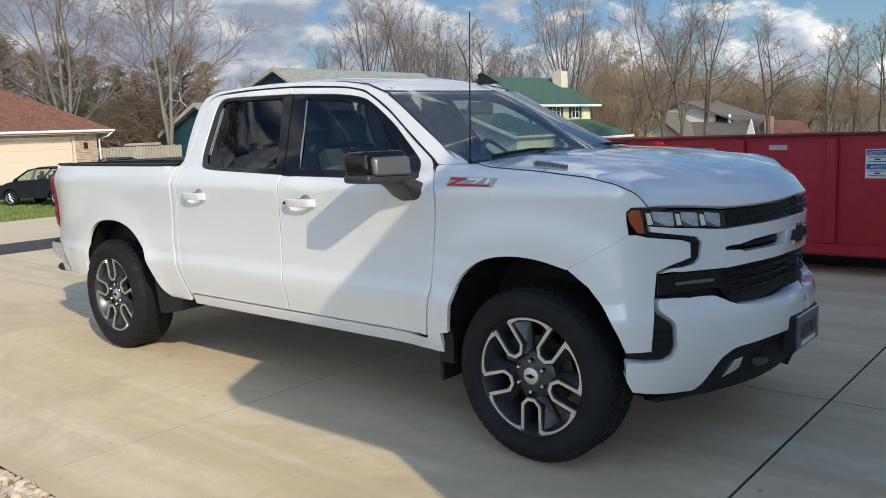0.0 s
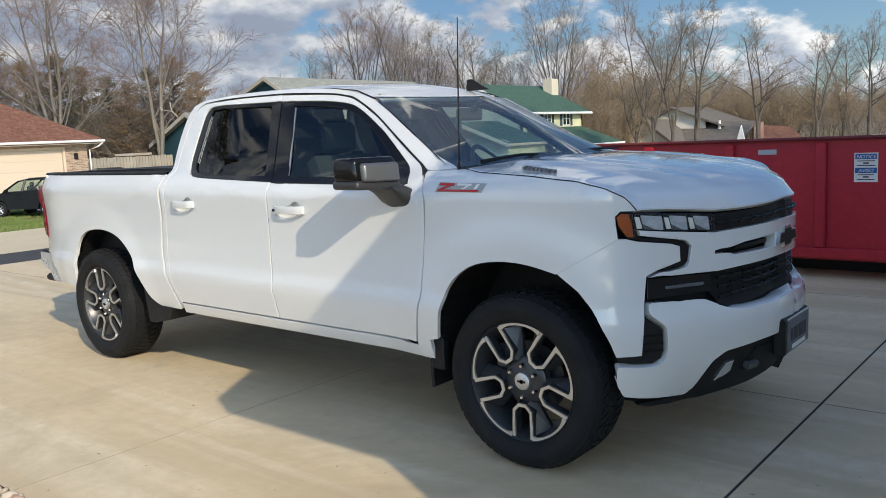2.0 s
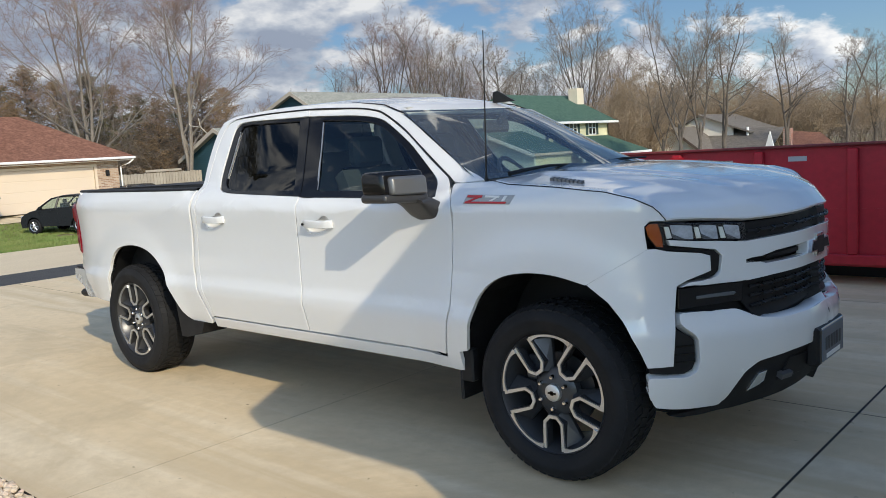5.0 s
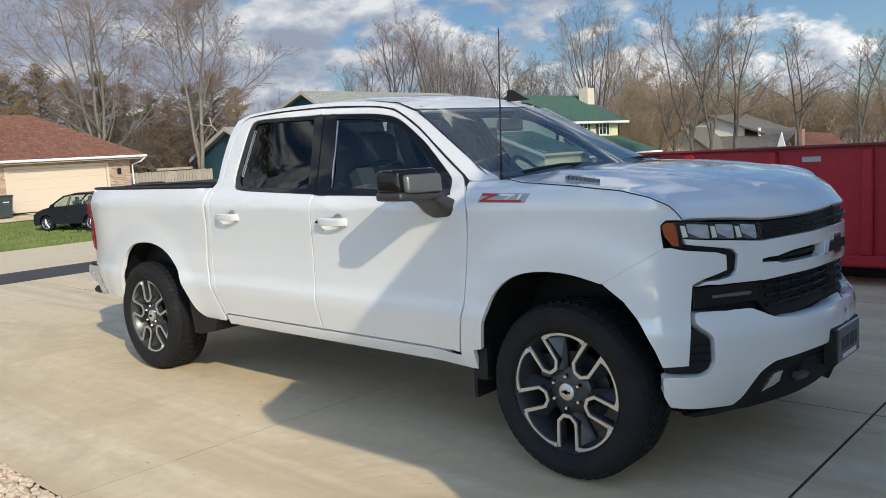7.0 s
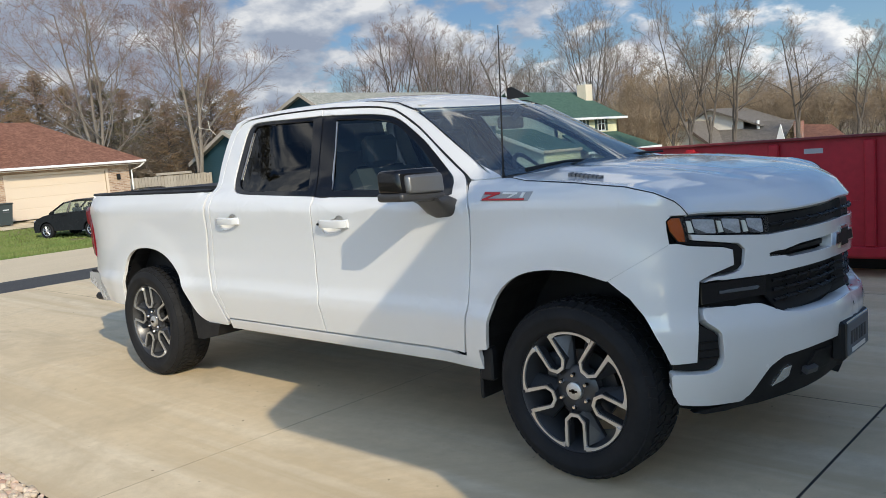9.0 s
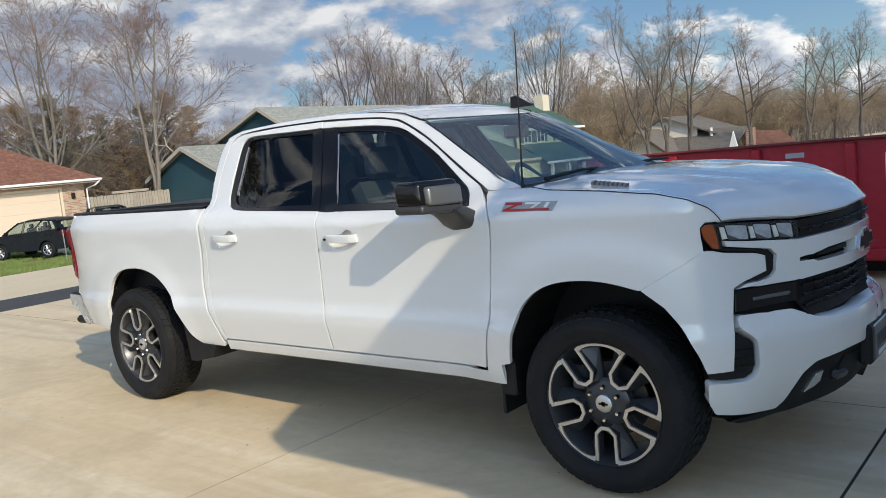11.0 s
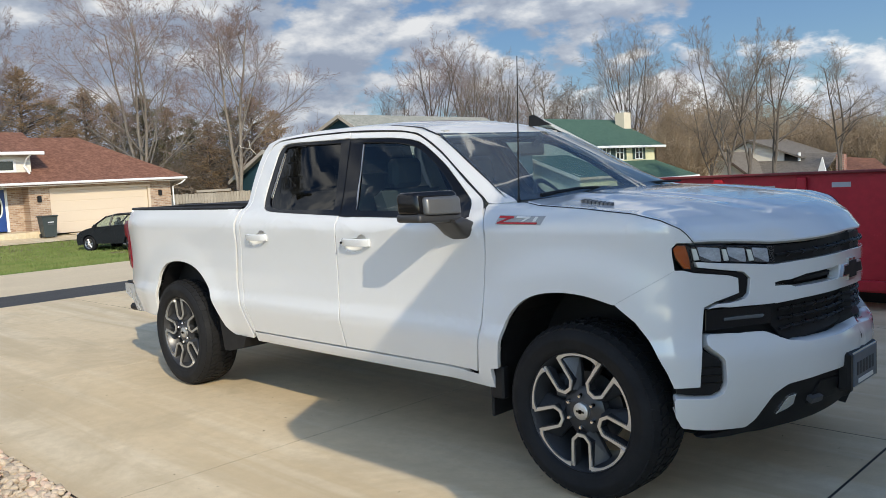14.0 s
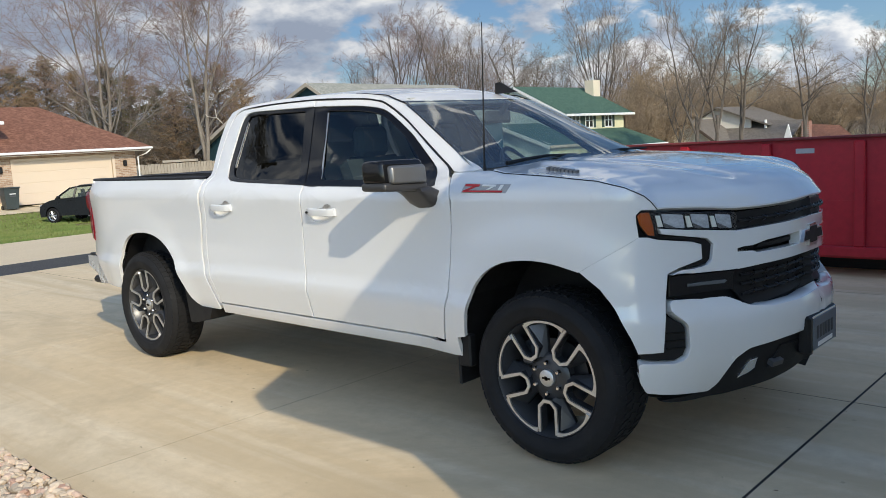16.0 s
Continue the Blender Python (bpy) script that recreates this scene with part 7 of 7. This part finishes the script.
def at(bearing, far):
    p = spot(bearing, far)
    return (p.x, p.y, ground_z(p.x) - 0.1)


maple = plant("bare_tree", "tall leafless tree with grey trunks and reddish buds", "bare trees", bare_tree(3, 13.4, 1.0, 0.17, 3, 1.05, 1.0, 0.10, 0.0080, 0.5), at(154.4, 53), TWIG_RED, BARK_PALE)
plant("bare_tree", "tall leafless tree with grey trunks and reddish buds", "bare trees", bare_tree(14, 12.6, 1.0, 0.18, 2, 1.1, 1.1, 0.16, 0.0080, 0.45), at(148.4, 52), TWIG_RED, BARK_PALE)
ash = plant("bare_tree", "leafless tree with dark upright limbs", "bare trees", bare_tree(21, 15.0, 0.85, 0.17, 3, 0.86), at(134.9, 84), TWIG_RED, BARK_DARK)
oak = plant("bare_tree", "dark leafless tree with crooked spreading limbs", "bare trees", bare_tree(33, 11.4, 1.15, 0.175, 2, 0.84, 1.6, 0.3), at(127.3, 80), TWIG, BARK_DARK)
pole = plant("bare_tree", "slim leafless tree with a tall grey trunk", "bare trees", bare_tree(45, 10.4, 0.95, 0.11, 2, 0.84, 1.2, 0.36), at(115.2, 58), TWIG, BARK_DARK)
elm = plant("bare_tree", "leafless tree with fine upright twigs", "bare trees", bare_tree(57, 14.2, 0.75, 0.15, 5, 0.80, 0.9, 0.16), at(121.4, 86), TWIG, BARK_DARK)
scrub = plant("bare_tree", "low spreading leafless tree with tan twigs", "bare trees", bare_tree(71, 9.0, 1.15, 0.09, 3, 1.1, 1.4, 0.22), at(117.2, 82), TWIG_TAN, BARK)
for src, bearing, far, scale, turn in (
        (ash, 132.6, 88, 1.0, 80), (elm, 130.8, 92, 0.92, 140), (elm, 124.2, 95, 0.72, 30), (ash, 137.2, 90, 0.78, 200), (oak, 125.8, 88, 0.9, 100), (ash, 119.2, 92, 0.75, 250),
        (oak, 112.4, 62, 0.84, 110), (pole, 113.9, 60, 1.0, 230), (oak, 108.6, 66, 0.78, 40), (scrub, 109.9, 104, 0.85, 300), (scrub, 106.2, 102, 0.7, 200), (oak, 105.1, 68, 0.68, 160),
        (scrub, 103.2, 74, 0.55, 20), (oak, 102.2, 62, 0.66, 70), (pole, 116.3, 66, 0.72, 10), (scrub, 110.9, 108, 0.9, 90), (scrub, 100.4, 70, 0.5, 130), (maple, 163.4, 58, 0.95, 120),
        (elm, 140.5, 96, 0.62, 250), (ash, 143.0, 90, 0.55, 10), (scrub, 115.9, 92, 0.9, 20), (scrub, 107.2, 95, 0.7, 200), (scrub, 104.4, 98, 0.6, 310), (oak, 98.2, 66, 0.7, 10),
        (scrub, 118.6, 90, 0.9, 70), (scrub, 116.8, 98, 0.95, 160), (scrub, 113.2, 102, 0.9, 210), (scrub, 108.2, 102, 0.8, 130), (scrub, 105.2, 100, 0.65, 60), (oak, 103.6, 76, 0.74, 330),
        (scrub, 101.6, 84, 0.5, 180), (ash, 129.2, 94, 0.78, 20), (elm, 126.4, 98, 0.70, 260), (oak, 132.0, 80, 0.95, 300)):
    p = at(bearing, far)
    copy_thing(src, pose(*p, 0, 0, turn) @ Matrix.Scale(scale, 4)).scale = (scale,) * 3

cedar = plant("cedar_tree", "shaggy brown-green cedar behind the houses", "cedars", conifer(5, 9.2, 4.6), at(157.7, 60), NEEDLE_BROWN, BARK_DARK)
spruce = plant("cedar_tree", "dull green evergreen behind the houses", "cedars", conifer(8, 8.4, 4.4), at(154.2, 58), NEEDLES, BARK_DARK)
for src, bearing, far, scale, turn in ((cedar, 161.3, 58, 1.12, 50), (spruce, 159.4, 62, 1.05, 90), (cedar, 147.3, 58, 0.90, 10), (spruce, 151.3, 60, 0.86, 150), (cedar, 145.8, 62, 0.82, 200), (spruce, 148.8, 63, 0.95, 20),
                                      (spruce, 163.0, 64, 1.1, 250), (cedar, 152.8, 64, 0.9, 300), (cedar, 156.0, 64, 0.95, 120), (cedar, 140.2, 78, 0.62, 40), (cedar, 141.8, 82, 0.6, 140), (spruce, 165.2, 60, 1.0, 10),
                                      (spruce, 128.6, 96, 0.55, 60), (cedar, 150.2, 56, 0.7, 340), (cedar, 158.6, 56, 0.72, 160)):
    p = at(bearing, far)
    copy_thing(src, pose(*p, 0, 0, turn) @ Matrix.Scale(scale, 4)).scale = (scale,) * 3
# a tall evergreen out of view, placed and sized to reflect in the side windows
plant("spruce_tree", "tall dark evergreen across the street", "cedars", conifer(17, 20.5, 5.0), (-26.8, -12.3, -0.75), NEEDLES, BARK_DARK)


def thicket(name, label, seed, count, bearings, fars, heights, mat):
    """Tangled brush and saplings, too many to count."""
    rng = random.Random(seed)
    g = G()
    for _ in range(count):
        p = spot(rng.uniform(*bearings), rng.uniform(*fars))
        base = Vector((p.x, p.y, ground_z(p.x) - 0.3))
        hgt = rng.uniform(*heights)
        for s in range(rng.randint(4, 7)):
            d = Vector((rng.gauss(0, 0.3), rng.gauss(0, 0.3), 1)).normalized()
            pts, rad = limb(g, rng, base + Vector((rng.gauss(0, 0.6), rng.gauss(0, 0.6), 0)), d, hgt * rng.uniform(0.6, 1), 0.035, 3, 4, 0.15, 0.02)
            for k in range(8):
                i = rng.randint(1, 3)
                q = pts[i].lerp(pts[i + 1], rng.random())
                d2 = Vector((rng.gauss(0, 0.8), rng.gauss(0, 0.8), rng.uniform(0.1, 1))).normalized()
                q2, _r = limb(g, rng, q, d2, hgt * rng.uniform(0.15, 0.32), 0.016, 3, 2, 0.2, 0.05)
                for j in range(3):
                    d3 = (d2 + Vector((rng.gauss(0, 0.6), rng.gauss(0, 0.6), rng.gauss(0.1, 0.5)))).normalized()
                    limb(g, rng, q2[rng.randint(0, 2)], d3, hgt * rng.uniform(0.08, 0.16), 0.010, 3, 1, 0.1, 0)
    ob = link(name, g, mat)
    return tagged(ob, label, "brush", kind="stuff")


thicket("tan_brush", "dense tan leafless brush and saplings", 2, 150, (106.5, 121), (94, 108), (5.5, 9.3), TWIG_TAN)
thicket("tan_bushes", "tall tan leafless bushes beside the green-roofed house", 3, 60, (116.7, 120.3), (76, 90), (5.0, 8.5), TWIG_TAN)
thicket("grey_brush", "grey-brown leafless undergrowth behind the houses", 4, 380, (98, 142), (96, 130), (4, 7.5), TWIG)
thicket("dark_brush", "dark leafless undergrowth behind the fence", 6, 420, (142, 168), (56, 76), (3.0, 7.2), TWIG)


def wooded_rise():
    """A long low rise covered with woods that closes the view."""
    g = G()
    rng = random.Random(9)
    rows, n = 5, 150
    v = []
    for r in range(rows):
        far = 135 + 45 * r
        for k in range(n + 1):
            b = 85 + 100 * k / n
            z = -2 + 2.1 * r + 1.2 * noise.noise(Vector((b * 0.12, r * 0.7, 0))) + (1.5 * rng.random() if r else 0)
            v.append(spot(b, far, z + (0 if r else -3)))
    f = [(r * (n + 1) + k, r * (n + 1) + k + 1, (r + 1) * (n + 1) + k + 1, (r + 1) * (n + 1) + k) for r in range(rows - 1) for k in range(n)]
    ob = structure("backdrop", g.add(v, f), mottled("far_woods", (0.17, 0.135, 0.105), (0.25, 0.20, 0.155), 0.25, 1.0, 1.5, 0.6, 0.3), "far brown wooded rise")
    return ob


wooded_rise()
thicket("far_woods", "far leafless woods on the rise", 12, 360, (97, 168), (125, 190), (5, 8.5), TWIG)


# ---- stone bed beside the drive ----
STONE = Mat("river_stone", (0.5, 0.42, 0.34), 0.85)
_tone = STONE.ramp(STONE.random(), (0.0, (0.30, 0.26, 0.21)), (0.2, (0.54, 0.43, 0.30)), (0.6, (0.66, 0.54, 0.40)), (0.88, (0.66, 0.47, 0.35)), (1.0, (0.42, 0.24, 0.17)))
STONE.colour(STONE.mix(STONE.ramp(STONE.noise(25, 4), (0.35, 0.0), (0.8, 0.45)), _tone, (0.36, 0.30, 0.25)))
STONE.bump(STONE.noise(60, 3), 0.3, 0.004)
STONE2 = Mat("river_stone_rest", (0.5, 0.42, 0.34), 0.85)
_tone = STONE2.ramp(STONE2.island(), (0.0, (0.30, 0.26, 0.21)), (0.2, (0.54, 0.43, 0.30)), (0.6, (0.66, 0.54, 0.40)), (0.88, (0.66, 0.47, 0.35)), (1.0, (0.42, 0.24, 0.17)))
STONE2.colour(STONE2.mix(STONE2.ramp(STONE2.noise(25, 4), (0.35, 0.0), (0.8, 0.45)), _tone, (0.36, 0.30, 0.25)))


def pebble_mesh(seed):
    """A water-worn stone of 48 triangles, unit size."""
    rng = random.Random(seed)
    n, rings = 6, (0.55, 0.0, -0.55)
    v = [(0, 0, 0.5)]
    for r, s in enumerate(rings):
        for k in range(n):
            a = 2 * math.pi * (k + 0.5 * r) / n
            c = 0.5 * math.cos(math.asin(s))
            v.append((c * math.cos(a), c * math.sin(a), 0.5 * s))
    v.append((0, 0, -0.5))
    f = [(0, 1 + k, 1 + (k + 1) % n) for k in range(n)]
    for r in range(2):
        f += [q for k in range(n) for q in ((1 + r * n + k, 1 + (r + 1) * n + k, 1 + r * n + (k + 1) % n), (1 + r * n + (k + 1) % n, 1 + (r + 1) * n + k, 1 + (r + 1) * n + (k + 1) % n))]
    f += [(1 + 2 * n + k, 1 + 3 * n, 1 + 2 * n + (k + 1) % n) for k in range(n)]
    lump = Vector((rng.uniform(0, 9), rng.uniform(0, 9), rng.uniform(0, 9)))
    return G().add([Vector(p) * (1.08 + 0.30 * noise.noise(Vector(p) * 1.6 + lump)) for p in v], f)


def stone_bed():
    bed = structure("gravel_bed", G().box((-4.42, -4.1, -0.09), (0.5, -2.503, -0.012)), mottled("bed_soil", (0.30, 0.25, 0.19), (0.40, 0.34, 0.27), 4, 0.95, 40, 0.5, 0.01), "bed of pale rounded river stones")
    rng = random.Random(31)
    meshes = []
    for s in range(8):
        me = bpy.data.meshes.new("stone")
        g = pebble_mesh(s)
        me.from_pydata(g.v, [], g.f)
        me.materials.append(STONE.m)
        me.shade_smooth()
        meshes.append((me, g))
    near, rest = 0, G()
    for i in range(8500):
        x, y = rng.uniform(-4.40, 0.4), -2.525 - 1.5 * rng.random() ** 1.2
        s = rng.uniform(0.024, 0.050)
        m = Matrix.Translation((x, y, rng.uniform(-0.010, 0.018))) @ Euler((rng.gauss(0, 0.4), rng.gauss(0, 0.4), rng.uniform(0, 6.3))).to_matrix().to_4x4() @ Matrix.Diagonal((s * rng.uniform(1, 1.5), s, s * rng.uniform(0.55, 0.8), 1))
        me, g = meshes[i % 8]
        if near < 300 and y > -3.0 and x < -1.6:
            ob = new("stone", me)
            ob.parent, ob.matrix_basis = bed, m
            near += 1
        else:
            rest.add([m @ Vector(p) for p in g.v], g.f)
    ob = part("stone_rest", rest, STONE2.m, bed)
    tagged(ob, kind="stuff")


stone_bed()


def cut_grass(x, y, seed):
    """An ornamental grass cut back to a stubble of dry stalks."""
    t = thing("ornamental_grass", "dry straw-coloured grass clump cut to stubble", "plant", at=(x, y, 0.0))
    rng = random.Random(seed)
    g = G()
    for _ in range(1300):
        a, r = rng.uniform(0, 6.283), 0.37 * math.sqrt(rng.random())
        p = Vector((r * math.cos(a), r * math.sin(a), 0.0))
        q = p + Vector((p.x * 0.2 + rng.gauss(0, 0.018), p.y * 0.2 + rng.gauss(0, 0.018), rng.uniform(0.105, 0.145)))
        g.tube([p, q], [0.0026, 0.0024], 3)
    part("stalks", g, mottled("dry_straw", (0.36, 0.25, 0.12), (0.56, 0.43, 0.24), 20, 0.85, 90, 0.2, 0.002), t)
    return t


cut_grass(-2.56, -3.16, 4)


# ---- grass blades on the far verge ----
def verge():
    rng = random.Random(8)
    g = G()
    for _ in range(46000):
        x = rng.uniform(-36.2, -22.6)
        y = rng.uniform(2.0, 15.0) if x < -24 else rng.uniform(0, 15)
        if noise.noise(Vector((x * 0.28, y * 0.35, 4.0))) > 0.28 and x < -29:
            continue
        z = ground_z(x) - 0.035
        h = rng.uniform(0.03, 0.09)
        a = rng.uniform(0, 6.283)
        dx, dy = 0.03 * math.cos(a), 0.03 * math.sin(a)
        g.add([(x - dx, y - dy, z), (x + dx, y + dy, z), (x + rng.gauss(0, 0.03), y + rng.gauss(0, 0.03), z + h)], [(0, 1, 2)])
    me = bpy.data.meshes.new("grass")
    me.from_pydata(g.v, [], g.f)
    me.materials.append(mottled("grass_blade", (0.12, 0.19, 0.035), (0.24, 0.25, 0.08), 0.5, 0.8, 5, 0.0, 0.001))
    tagged(new("grass", me), "short green spring grass on the verge", "grass", kind="stuff")


verge()


def leaf_litter():
    """Dry leaf scraps and crumbs blown over the slabs."""
    rng = random.Random(77)
    g = G()
    for _ in range(80):
        x, y = rng.uniform(-9, 1.6), rng.uniform(-2.45, 3.6)
        L = rng.choice((0.003, 0.004, 0.006, 0.008, 0.012))
        a, lift = rng.uniform(0, 6.28), L * 0.22
        c, s = math.cos(a), math.sin(a)
        pts = [(-1, 0, 0.0), (-0.3, 0.4, 0.5), (0.6, 0.3, 1.0), (1, 0, 0.3), (0.4, -0.35, 0.8), (-0.4, -0.3, 0.2)]
        g.add([(x + L * (px * c - py * s), y + L * (px * s + py * c), 0.0015 + lift * pz) for px, py, pz in pts], [(0, 5, 1), (1, 5, 4, 2), (2, 4, 3)])
    me = bpy.data.meshes.new("leaf_litter")
    me.from_pydata(g.v, [], g.f)
    me.materials.append(mottled("dry_leaf", (0.10, 0.06, 0.03), (0.22, 0.15, 0.08), 3.0, 0.9, 60, 0.1, 0.001))
    tagged(new("leaf_litter", me), "scraps of dry brown leaves on the drive", "leaves", kind="stuff")


leaf_litter()


def flower_clump(x, y, seed):
    """Spring flowers: upright green blades with small yellow heads."""
    t = thing("flower_clump", "clump of yellow spring flowers beside the porch", "flowers", at=(x, y, ground_z(x) - 0.03))
    rng = random.Random(seed)
    blades, heads = G(), G()
    for _ in range(420):
        p = Vector((rng.gauss(0, 0.13), rng.uniform(-0.55, 0.55), 0))
        q = p + Vector((rng.gauss(0, 0.06), rng.gauss(0, 0.06), rng.uniform(0.18, 0.36)))
        w = Vector((0.0, 0.012, 0.0))
        blades.add([p - w, p + w, q], [(0, 1, 2)])
    for _ in range(46):
        c = Vector((rng.gauss(0.03, 0.12), rng.uniform(-0.5, 0.5), rng.uniform(0.28, 0.42)))
        r = rng.uniform(0.03, 0.045)
        ring = [c + Vector((0.3 * r * math.cos(3 * a), r * math.cos(a), r * math.sin(a))) for a in np.linspace(0, 2 * math.pi, 12, endpoint=False)]
        heads.add(ring + [c + Vector((0.03, 0, 0))], [(i, (i + 1) % 12, 12) for i in range(12)])
    part("leaves", blades, plain("flower_leaf", (0.07, 0.16, 0.04), 0.6), t)
    part("blossoms", heads, plain("yellow_petal", (0.75, 0.55, 0.03), 0.6), t, "yellow blossoms")
    return t


flower_clump(-38.75, 6.35, 6)
